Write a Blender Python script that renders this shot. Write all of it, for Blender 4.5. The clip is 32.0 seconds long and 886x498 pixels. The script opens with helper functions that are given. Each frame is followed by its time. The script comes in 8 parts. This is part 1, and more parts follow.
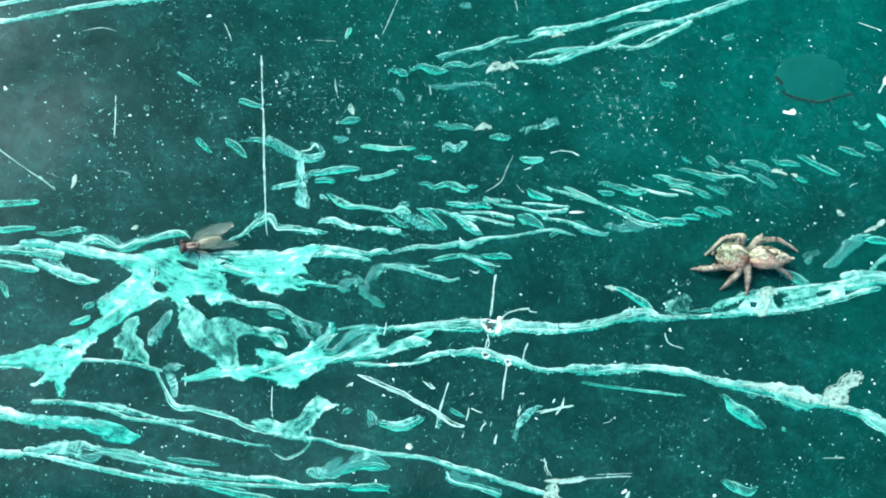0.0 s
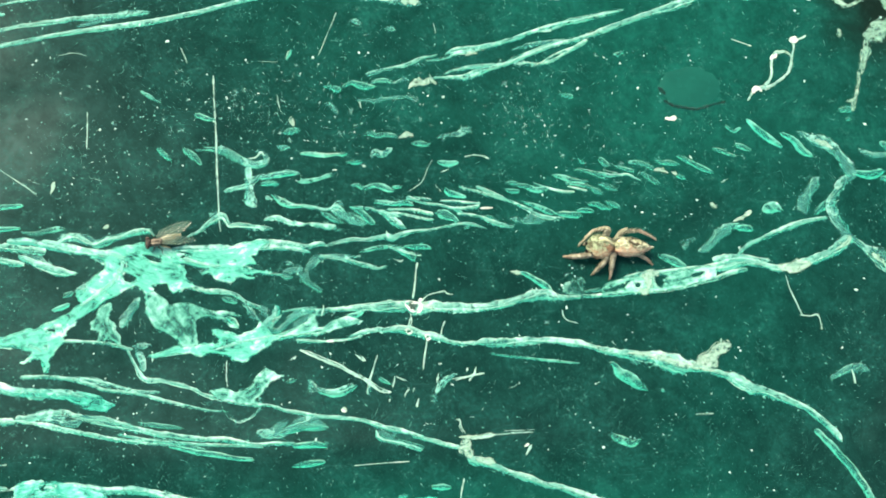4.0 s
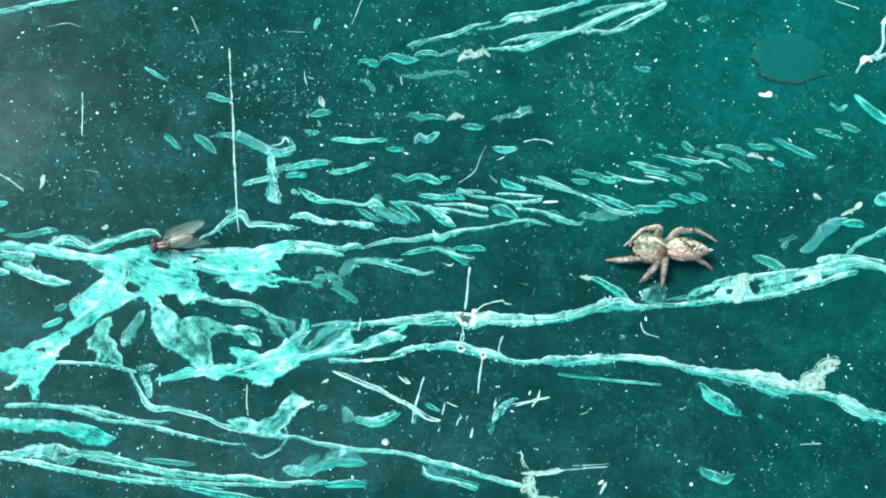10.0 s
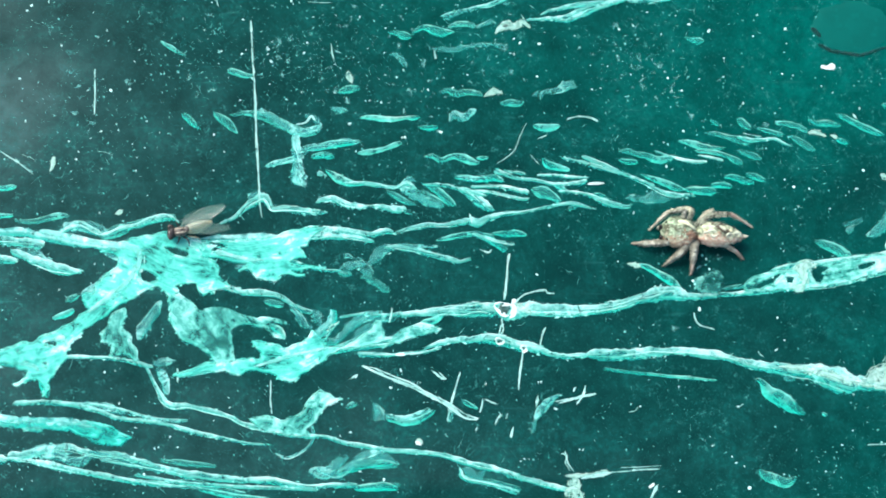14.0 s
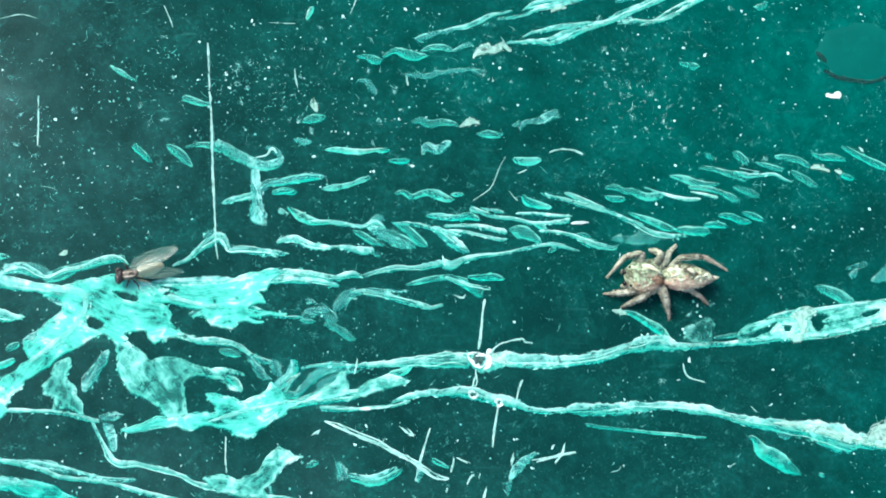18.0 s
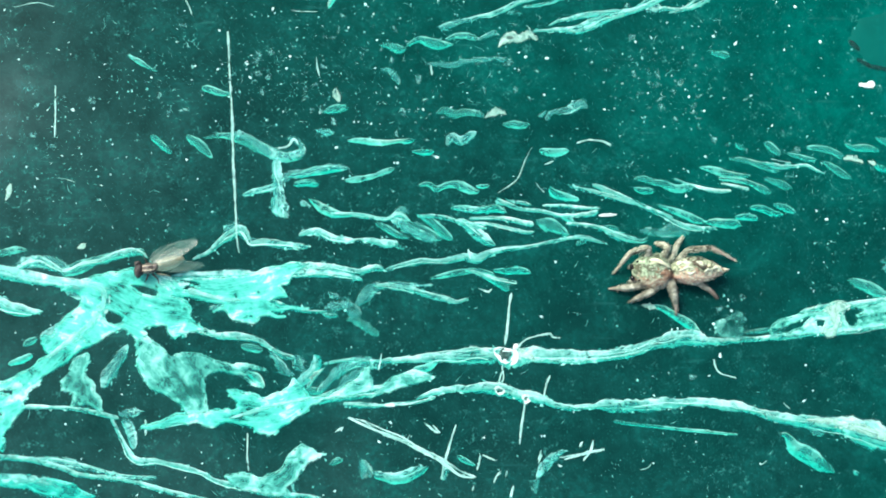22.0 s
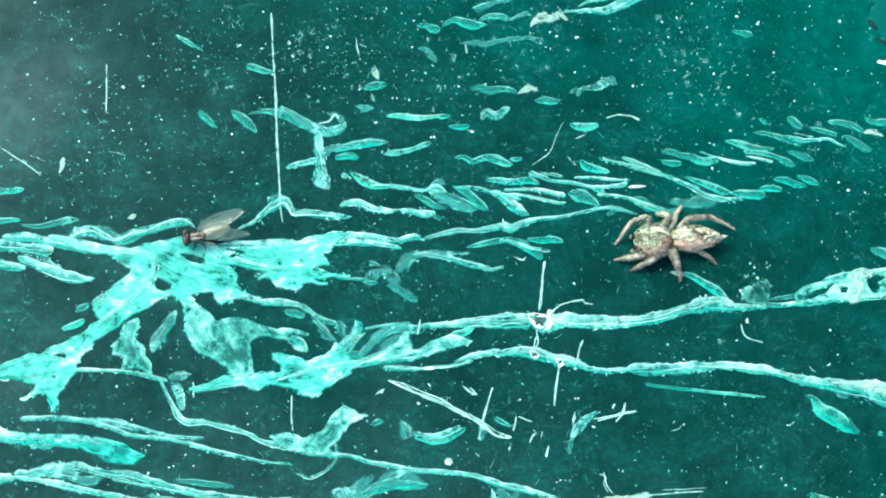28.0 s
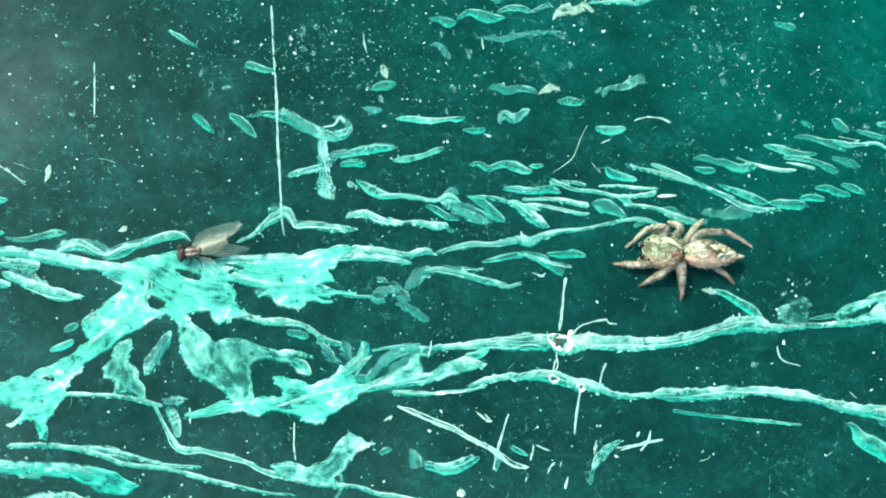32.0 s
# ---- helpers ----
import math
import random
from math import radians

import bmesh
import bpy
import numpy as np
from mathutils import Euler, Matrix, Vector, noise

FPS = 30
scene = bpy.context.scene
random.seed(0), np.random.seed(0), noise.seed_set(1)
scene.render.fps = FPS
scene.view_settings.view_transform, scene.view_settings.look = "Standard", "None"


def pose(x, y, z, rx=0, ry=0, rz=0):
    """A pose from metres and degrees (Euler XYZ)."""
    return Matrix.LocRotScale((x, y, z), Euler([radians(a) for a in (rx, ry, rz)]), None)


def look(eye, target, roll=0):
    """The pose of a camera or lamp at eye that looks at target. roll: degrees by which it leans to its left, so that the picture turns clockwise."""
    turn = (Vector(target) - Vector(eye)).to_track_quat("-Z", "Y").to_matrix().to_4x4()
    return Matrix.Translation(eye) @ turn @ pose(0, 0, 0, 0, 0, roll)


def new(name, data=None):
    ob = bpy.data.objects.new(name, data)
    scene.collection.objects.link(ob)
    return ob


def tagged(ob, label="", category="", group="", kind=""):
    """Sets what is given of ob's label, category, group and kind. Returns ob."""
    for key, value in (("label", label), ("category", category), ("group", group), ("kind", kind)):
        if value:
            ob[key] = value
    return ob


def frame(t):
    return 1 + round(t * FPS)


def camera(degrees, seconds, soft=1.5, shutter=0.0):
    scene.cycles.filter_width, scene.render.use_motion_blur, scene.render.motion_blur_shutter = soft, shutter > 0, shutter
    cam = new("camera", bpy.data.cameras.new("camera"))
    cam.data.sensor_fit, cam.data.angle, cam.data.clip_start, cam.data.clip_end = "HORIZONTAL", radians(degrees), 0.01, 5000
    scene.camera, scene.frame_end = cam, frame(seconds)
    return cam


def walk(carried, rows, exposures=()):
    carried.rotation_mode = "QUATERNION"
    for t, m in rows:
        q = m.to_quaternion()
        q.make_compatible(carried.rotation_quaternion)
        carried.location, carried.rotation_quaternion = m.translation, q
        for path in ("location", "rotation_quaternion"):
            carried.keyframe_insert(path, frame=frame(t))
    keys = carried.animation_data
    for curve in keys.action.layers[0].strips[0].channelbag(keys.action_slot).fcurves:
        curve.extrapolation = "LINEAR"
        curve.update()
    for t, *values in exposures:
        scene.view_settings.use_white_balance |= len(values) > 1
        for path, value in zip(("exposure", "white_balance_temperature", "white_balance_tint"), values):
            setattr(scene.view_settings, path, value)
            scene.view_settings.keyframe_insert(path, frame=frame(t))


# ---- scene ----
# The camera, held by hand about ten centimetres over the panel. Lengths below are in millimetres unless said.
MM = 0.001
cam = camera(40.0, 32.0, soft=1.95)
PATH = [
    (0, -0.01217, -0.02600, 0.10478, 14.21, -5.84, 0.12),
    (0.5, -0.01466, -0.02918, 0.11371, 14.97, -6.75, -0.40),
    (1, -0.01495, -0.03100, 0.12995, 14.36, -7.58, -0.56),
    (1.5, -0.01883, -0.03748, 0.14699, 14.87, -8.37, -1.01),
    (2, -0.01590, -0.03545, 0.15801, 13.15, -8.67, -0.91),
    (2.5, -0.01502, -0.03497, 0.15122, 13.26, -8.90, -1.20),
    (3, -0.01334, -0.03215, 0.13476, 13.42, -8.36, -1.25),
    (3.5, -0.01225, -0.02978, 0.12948, 13.31, -7.95, -1.08),
    (4, -0.00985, -0.02789, 0.12364, 12.71, -7.07, -0.94),
    (4.5, -0.01063, -0.02915, 0.12099, 13.13, -6.82, -1.02),
    (6.5, -0.00992, -0.02846, 0.11520, 13.04, -6.52, -1.17),
    (7, -0.01007, -0.02678, 0.11454, 12.67, -6.64, -1.04),
    (7.5, -0.00915, -0.02679, 0.11393, 12.49, -6.59, -1.09),
    (8, -0.01017, -0.02761, 0.11380, 12.61, -6.58, -1.15),
    (8.5, -0.00951, -0.02600, 0.11462, 12.20, -6.49, -0.85),
    (9, -0.00887, -0.02396, 0.11334, 12.02, -6.45, -0.85),
    (9.5, -0.00923, -0.02222, 0.10862, 11.83, -6.16, -0.87),
    (10, -0.00990, -0.02163, 0.10534, 11.68, -5.64, -0.91),
    (10.5, -0.00886, -0.02063, 0.10446, 11.44, -5.14, -0.73),
    (11, -0.00819, -0.02026, 0.10415, 11.17, -5.10, -0.70),
    (11.5, -0.00803, -0.01921, 0.10189, 10.92, -5.16, -0.61),
    (12, -0.00783, -0.01856, 0.10306, 10.64, -5.23, -0.58),
    (12.5, -0.00695, -0.01786, 0.10215, 10.46, -5.07, -0.74),
    (13, -0.00868, -0.01972, 0.10170, 11.01, -4.70, -0.91),
    (13.5, -0.00935, -0.01942, 0.10089, 11.05, -4.46, -0.74),
    (14, -0.00958, -0.02059, 0.09793, 11.26, -4.12, -0.78),
    (14.5, -0.00872, -0.02030, 0.09677, 11.06, -4.00, -0.69),
    (16.5, -0.00981, -0.02294, 0.09516, 11.73, -3.97, -1.32),
    (17, -0.01011, -0.02041, 0.09268, 10.84, -3.95, -1.10),
    (17.5, -0.00775, -0.01542, 0.09277, 9.61, -3.66, -0.53),
    (18, -0.00613, -0.01233, 0.09220, 9.04, -3.78, -0.28),
    (18.5, -0.00650, -0.01170, 0.09228, 8.82, -3.92, -0.41),
    (19, -0.00670, -0.01175, 0.09332, 8.82, -3.86, -0.55),
    (19.5, -0.00714, -0.01465, 0.09302, 8.60, -3.47, -0.90),
    (20, -0.00749, -0.01574, 0.09260, 8.76, -3.33, -0.90),
    (20.5, -0.00688, -0.01368, 0.09219, 8.32, -3.38, -0.58),
    (21, -0.00795, -0.01232, 0.09112, 8.55, -3.60, -0.32),
    (21.5, -0.00779, -0.01211, 0.09039, 8.75, -3.58, -0.34),
    (22, -0.00756, -0.01200, 0.09017, 8.70, -3.56, -0.27),
    (22.5, -0.00699, -0.01278, 0.09032, 8.61, -3.49, -0.49),
    (23, -0.00658, -0.01314, 0.09057, 8.18, -3.41, -0.48),
    (23.5, -0.00730, -0.01380, 0.09069, 8.15, -3.46, -0.48),
    (24, -0.00720, -0.01429, 0.09137, 8.29, -3.31, -0.45),
    (24.5, -0.00746, -0.01445, 0.09184, 8.16, -3.33, -0.45),
    (25, -0.00591, -0.01310, 0.09291, 7.78, -3.15, -0.44),
    (25.5, -0.00733, -0.01402, 0.09216, 8.45, -3.31, -0.48),
    (27.5, -0.01009, -0.01883, 0.09259, 10.95, -3.30, -0.59),
    (28, -0.00994, -0.01758, 0.09258, 10.41, -3.17, -0.42),
    (28.5, -0.00909, -0.01708, 0.09282, 10.18, -3.10, -0.37),
    (29, -0.01085, -0.01585, 0.09247, 9.74, -3.31, -0.18),
    (29.5, -0.00968, -0.01464, 0.09190, 9.17, -2.86, -0.10),
    (30, -0.00923, -0.01155, 0.08963, 8.30, -2.76, 0.14),
    (30.5, -0.00879, -0.01058, 0.08745, 8.11, -2.80, 0.11),
    (31, -0.00868, -0.01071, 0.08724, 7.36, -2.39, -0.01),
    (31.5, -0.00829, -0.00950, 0.08627, 6.94, -2.47, -0.02),
    (32, -0.00859, -0.00965, 0.08714, 6.65, -1.93, -0.04),
]
EXPOSURES = [
    (0, 0.30, 6450, 9), (1.2, 0.31, 6550, 9), (2.0, 0.37, 7150, 8), (3.0, 0.36, 8450, 4), (4.0, 0.36, 8750, 6), (4.8, 0.35, 7900, 8), (5.6, 0.31, 6900, 12),
    (6.5, 0.30, 6600, 16), (8, 0.30, 6500, 14), (10, 0.30, 6450, 12), (14, 0.31, 6450, 9), (17, 0.33, 6350, 6), (20, 0.35, 6600, 5), (22, 0.36, 6700, 3), (25, 0.36, 6700, 3), (28, 0.38, 6400, 4), (30, 0.38, 6600, 3),
    (32, 0.38, 7000, 2),
]
walk(cam, [(t, pose(x, y, z, rx, ry, rz)) for t, x, y, z, rx, ry, rz in PATH], EXPOSURES)

# ---- daylight: a bright hazy sky and a soft sun ----
world = bpy.data.worlds.new("sky")
scene.world = world
world.use_nodes = True
sky = world.node_tree.nodes.new("ShaderNodeTexSky")
sky.sky_type, sky.sun_disc = "NISHITA", False
sky.sun_elevation, sky.sun_rotation = radians(48), radians(-48)
sky.air_density, sky.dust_density = 1.0, 3.0
background = world.node_tree.nodes["Background"]
background.inputs["Strength"].default_value = 0.22
world.node_tree.links.new(sky.outputs["Color"], background.inputs["Color"])
sun = new("sun", bpy.data.lights.new("sun", "SUN"))
sun.data.energy, sun.data.angle, sun.data.color = 3.65, radians(26), (1.0, 0.97, 0.93)
sun.matrix_world = look((-0.50, 0.45, 0.75), (0, 0, 0))


# ---- materials ----
def material(name, rough=0.5, metal=0.0, spec=0.5):
    mat = bpy.data.materials.new(name)
    mat.use_nodes = True
    bsdf = mat.node_tree.nodes["Principled BSDF"]
    bsdf.inputs["Roughness"].default_value = rough
    bsdf.inputs["Metallic"].default_value = metal
    bsdf.inputs["Specular IOR Level"].default_value = spec
    return mat, mat.node_tree, bsdf


def node(tree, kind, **values):
    made = tree.nodes.new(kind)
    for key, value in values.items():
        made.inputs[key].default_value = value
    return made


def noise_at(tree, scale, detail=4.0, rough=0.55, distort=0.0, offset=0.0):
    """Noise with a scale in cells a millimetre."""
    place = tree.nodes.new("ShaderNodeTexCoord")
    shift = node(tree, "ShaderNodeMapping", Location=(offset, offset * 0.7, 0))
    tree.links.new(place.outputs["Object"], shift.inputs["Vector"])
    made = node(tree, "ShaderNodeTexNoise", Scale=scale / MM, Detail=detail, Roughness=rough, Distortion=distort)
    tree.links.new(shift.outputs["Vector"], made.inputs["Vector"])
    return made.outputs["Fac"]


def ramp(tree, fac, *stops):
    made = tree.nodes.new("ShaderNodeValToRGB")
    while len(made.color_ramp.elements) < len(stops):
        made.color_ramp.elements.new(0.5)
    for element, (at, colour) in zip(made.color_ramp.elements, stops):
        element.position = at
        element.color = (*colour, 1) if isinstance(colour, tuple) else (colour, colour, colour, 1)
    tree.links.new(fac, made.inputs["Fac"])
    return made.outputs["Color"]


def blend(tree, fac, a, b, how="MIX"):
    made = tree.nodes.new("ShaderNodeMix")
    made.data_type, made.blend_type = "RGBA", how
    for socket, value in ((made.inputs["Factor"], fac), (made.inputs["A"], a), (made.inputs["B"], b)):
        if isinstance(value, (int, float)):
            socket.default_value = value
        elif isinstance(value, tuple):
            socket.default_value = (*value, 1)
        else:
            tree.links.new(value, socket)
    return made.outputs["Result"]


def calc(tree, how, a, b=0.0, clamp=False):
    made = tree.nodes.new("ShaderNodeMath")
    made.operation, made.use_clamp = how, clamp
    for socket, value in zip(made.inputs, (a, b)):
        if isinstance(value, (int, float)):
            socket.default_value = value
        else:
            tree.links.new(value, socket)
    return made.outputs["Value"]


def bump(tree, bsdf, fac, strength, depth):
    made = node(tree, "ShaderNodeBump", Strength=strength, Distance=depth * MM)
    tree.links.new(fac, made.inputs["Height"])
    tree.links.new(made.outputs["Normal"], bsdf.inputs["Normal"])


def panel_material():
    mat, tree, bsdf = material("green_paint", 0.25, 0.0, 0.03)
    place = tree.nodes.new("ShaderNodeTexCoord")
    split = tree.nodes.new("ShaderNodeSeparateXYZ")
    tree.links.new(place.outputs["Object"], split.inputs["Vector"])
    wide = noise_at(tree, 0.05, 4, 0.5, 0.3, 12.4)
    cloud = noise_at(tree, 0.2, 6, 0.62, 0.4, 3.1)
    grain = noise_at(tree, 2.2, 5, 0.6)
    fine = noise_at(tree, 6.0, 4, 0.65)
    # grey sky glare put into the colour of one side, the other stays green
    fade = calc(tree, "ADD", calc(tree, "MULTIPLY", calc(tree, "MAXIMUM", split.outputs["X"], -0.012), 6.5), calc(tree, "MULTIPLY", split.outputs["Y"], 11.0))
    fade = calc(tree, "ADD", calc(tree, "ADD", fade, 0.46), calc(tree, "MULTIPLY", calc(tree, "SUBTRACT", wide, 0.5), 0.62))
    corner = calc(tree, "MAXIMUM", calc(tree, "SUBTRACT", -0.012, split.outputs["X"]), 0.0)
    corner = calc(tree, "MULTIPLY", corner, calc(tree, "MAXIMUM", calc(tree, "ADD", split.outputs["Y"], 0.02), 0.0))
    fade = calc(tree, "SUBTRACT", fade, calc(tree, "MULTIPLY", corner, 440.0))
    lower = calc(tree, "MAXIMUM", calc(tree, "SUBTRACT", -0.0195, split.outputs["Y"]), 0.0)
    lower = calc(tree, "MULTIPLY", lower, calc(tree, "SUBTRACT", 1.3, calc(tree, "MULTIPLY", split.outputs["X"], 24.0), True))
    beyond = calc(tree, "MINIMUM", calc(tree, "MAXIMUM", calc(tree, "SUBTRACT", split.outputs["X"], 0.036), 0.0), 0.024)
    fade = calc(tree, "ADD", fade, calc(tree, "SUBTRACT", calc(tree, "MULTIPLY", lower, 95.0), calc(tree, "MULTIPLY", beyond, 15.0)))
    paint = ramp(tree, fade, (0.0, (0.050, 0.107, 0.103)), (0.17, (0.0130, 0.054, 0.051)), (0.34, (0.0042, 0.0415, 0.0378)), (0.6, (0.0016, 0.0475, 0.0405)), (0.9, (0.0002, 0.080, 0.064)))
    worn = ramp(tree, cloud, (0.3, 0.66), (0.5, 0.91), (0.72, 1.14))
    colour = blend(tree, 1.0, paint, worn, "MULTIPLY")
    mottle = noise_at(tree, 0.75, 5, 0.66, 0.3, 6.0)
    colour = blend(tree, 1.0, colour, ramp(tree, mottle, (0.32, 0.76), (0.5, 0.96), (0.7, 1.2)), "MULTIPLY")
    dusty = ramp(tree, calc(tree, "MULTIPLY", grain, cloud), (0.27, 0.0), (0.46, 0.3))
    colour = blend(tree, dusty, colour, (0.006, 0.155, 0.135))
    spots = ramp(tree, fine, (0.6, 0.0), (0.72, 0.6))
    colour = blend(tree, spots, colour, (0.02, 0.19, 0.165))
    # smears of pale dust lie in drifts, thickest over the greyed side
    drift = calc(tree, "ADD", noise_at(tree, 0.13, 3, 0.6, 0.6, 40.0), calc(tree, "MULTIPLY", noise_at(tree, 0.6, 3, 0.6, 0.4, 23.0), 0.5))
    drift = ramp(tree, drift, (0.70, 0.0), (0.90, 1.0))
    motes = calc(tree, "MULTIPLY", noise_at(tree, 5.5, 4, 0.7, 0.2, 51.0), noise_at(tree, 1.4, 3, 0.6, 0.3, 13.0))
    motes = calc(tree, "MULTIPLY", ramp(tree, motes, (0.31, 0.0), (0.40, 0.75)), drift)
    colour = blend(tree, motes, colour, (0.04, 0.22, 0.195))
    # hairline scuffs
    for turn, scale in ((0.5, 0.35), (2.3, 0.28)):
        lie = node(tree, "ShaderNodeMapping", Rotation=(0, 0, turn), Scale=(0.12, 1.6, 1))
        tree.links.new(place.outputs["Object"], lie.inputs["Vector"])
        hairs = node(tree, "ShaderNodeTexNoise", Scale=scale * 4 / MM, Detail=2.0, Roughness=0.6, Distortion=0.3)
        tree.links.new(lie.outputs["Vector"], hairs.inputs["Vector"])
        hairs = ramp(tree, hairs.outputs["Fac"], (0.66, 0.0), (0.74, 0.35))
        colour = blend(tree, calc(tree, "MULTIPLY", hairs, ramp(tree, cloud, (0.45, 0.0), (0.6, 1.0))), colour, (0.025, 0.15, 0.135))
    # a few soft dark stains; the wide ones paint the strap's shadow on the panel
    for x, y, r in ((8.2, -3.6, 3.4), (9.0, -3.0, 4.9), (13.5, -5.0, 4.0), (28.2, -14.2, 1.8), (34.9, 3.6, 4.6), (32.0, -6.0, 3.2), (-27.0, -10.6, 2.4), (20.5, -2.5, 3.0), (52.5, 35.0, 7.5), (57.0, 29.5, 9.0), (62.0, 24.0, 9.5), (67.0, 17.5, 9.5), (72.5, 11.0, 8.0), (66.0, 6.0, 9.0)):
        far = tree.nodes.new("ShaderNodeVectorMath")
        far.operation = "DISTANCE"
        far.inputs[1].default_value = (x * MM, y * MM, 0)
        tree.links.new(place.outputs["Object"], far.inputs[0])
        near = calc(tree, "ADD", calc(tree, "DIVIDE", far.outputs["Value"], r * MM), calc(tree, "MULTIPLY", calc(tree, "SUBTRACT", cloud, 0.5), 0.8))
        colour = blend(tree, ramp(tree, near, (0.2, 0.5 if r < 5 else 0.85), (1.0, 0.0)), colour, (0.0015, 0.022, 0.02) if r < 5 else (0.005, 0.011, 0.009))
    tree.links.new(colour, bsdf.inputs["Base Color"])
    tree.links.new(ramp(tree, cloud, (0.3, 0.2), (0.7, 0.32)), bsdf.inputs["Roughness"])
    bump(tree, bsdf, grain, 0.15, 0.04)
    return mat


def film_material(name, fill, rim, low, solid, holes, rough=0.42, fade=0.5, web=0.7, edge=0.55, net=1.0, core=0.0, patchy=2.6, sink=0.7, dull=0.12):
    """A dried film: a thin translucent middle, a paler broken rim, a web of pale threads and torn holes. low paints
    refracted light on the flank that faces -y; fade is how far the ragged border reaches in."""
    mat, tree, bsdf = material(name, rough, 0.0, 0.2)
    made = {}
    for key in ("rim", "across", "flow"):
        made[key] = tree.nodes.new("ShaderNodeAttribute")
        made[key].attribute_name = key
    streaks = node(tree, "ShaderNodeTexNoise", Scale=1.0, Detail=2.5, Roughness=0.5, Distortion=0.5)
    tree.links.new(made["flow"].outputs["Vector"], streaks.inputs["Vector"])
    streaks = streaks.outputs["Fac"]
    grain = noise_at(tree, 2.4, 5, 0.62, 0.3, 2.0)
    patch = noise_at(tree, 0.8, 4, 0.6, 0.8, 9.0)
    # threads run where a noise crosses its middle value
    lines = calc(tree, "ABSOLUTE", calc(tree, "SUBTRACT", streaks, 0.5))
    lines = calc(tree, "SUBTRACT", 1.0, calc(tree, "DIVIDE", lines, 0.11), True)
    cells = calc(tree, "ABSOLUTE", calc(tree, "SUBTRACT", noise_at(tree, 0.5, 3, 0.5, 1.4, 4.0), 0.5))
    cells = calc(tree, "SUBTRACT", 1.0, calc(tree, "MULTIPLY", cells, 18.0), True)
    cells = calc(tree, "MULTIPLY", cells, net)
    threads = calc(tree, "MULTIPLY", calc(tree, "MAXIMUM", lines, cells), web)
    # rim and core are painted paler on the upper side, as a sky highlight
    upper = calc(tree, "SUBTRACT", 0.9, calc(tree, "MULTIPLY", made["across"].outputs["Fac"], 0.45))
    body = calc(tree, "ADD", calc(tree, "MULTIPLY", calc(tree, "MULTIPLY", made["rim"].outputs["Fac"], upper), edge), calc(tree, "MULTIPLY", calc(tree, "SUBTRACT", patch, 0.5), patchy))
    broad = calc(tree, "MULTIPLY", calc(tree, "SUBTRACT", noise_at(tree, 0.2, 3, 0.55, 0.6, 21.0), 0.5), 2.0)
    body = calc(tree, "ADD", body, broad)
    ridge = calc(tree, "ABSOLUTE", calc(tree, "ADD", made["across"].outputs["Fac"], 0.3))
    body = calc(tree, "ADD", body, calc(tree, "MULTIPLY", calc(tree, "SUBTRACT", 0.85, calc(tree, "MULTIPLY", ridge, 1.3)), core))
    thick = calc(tree, "MAXIMUM", body, threads, True)
    # grime tints some of the pale parts a little tan
    grime = ramp(tree, noise_at(tree, 0.16, 3, 0.6, 0.5, 15.0), (0.5, 0.0), (0.68, 0.5))
    pale_rim = blend(tree, grime, rim, (0.55, 0.68, 0.56))
    colour = blend(tree, thick, fill, pale_rim)
    # the bright lower flank paints in light refracted at the film's edge
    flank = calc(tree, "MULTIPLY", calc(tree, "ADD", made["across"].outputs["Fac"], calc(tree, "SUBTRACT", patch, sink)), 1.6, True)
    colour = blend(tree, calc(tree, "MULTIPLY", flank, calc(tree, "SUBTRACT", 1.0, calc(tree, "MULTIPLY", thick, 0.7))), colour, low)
    colour = blend(tree, 1.0, colour, ramp(tree, grain, (0.3, 0.7), (0.58, 1.05)), "MULTIPLY")
    # some pieces are duller and thinner than others
    chance = tree.nodes.new("ShaderNodeObjectInfo").outputs["Random"]
    colour = blend(tree, calc(tree, "MULTIPLY", chance, dull), colour, (0.09, 0.37, 0.32))
    tree.links.new(colour, bsdf.inputs["Base Color"])
    cover = calc(tree, "ADD", calc(tree, "SUBTRACT", solid, calc(tree, "MULTIPLY", chance, dull * 0.4)), calc(tree, "MULTIPLY", calc(tree, "SUBTRACT", thick, 0.45), 0.7))
    torn = calc(tree, "MULTIPLY", calc(tree, "SUBTRACT", noise_at(tree, 1.3, 5, 0.62, 0.6, 7.0), 0.56), holes)
    cover = calc(tree, "SUBTRACT", cover, calc(tree, "MAXIMUM", torn, 0.0), True)
    out = calc(tree, "ABSOLUTE", made["across"].outputs["Fac"])
    border = calc(tree, "SUBTRACT", calc(tree, "SUBTRACT", 1.06, out), calc(tree, "MULTIPLY", calc(tree, "SUBTRACT", grain, 0.34), fade))
    cover = calc(tree, "MULTIPLY", cover, calc(tree, "DIVIDE", border, 0.11 + 0.2 * fade, True))
    tree.links.new(cover, bsdf.inputs["Alpha"])
    bump(tree, bsdf, calc(tree, "ADD", threads, grain), 0.2, 0.03)
    return mat


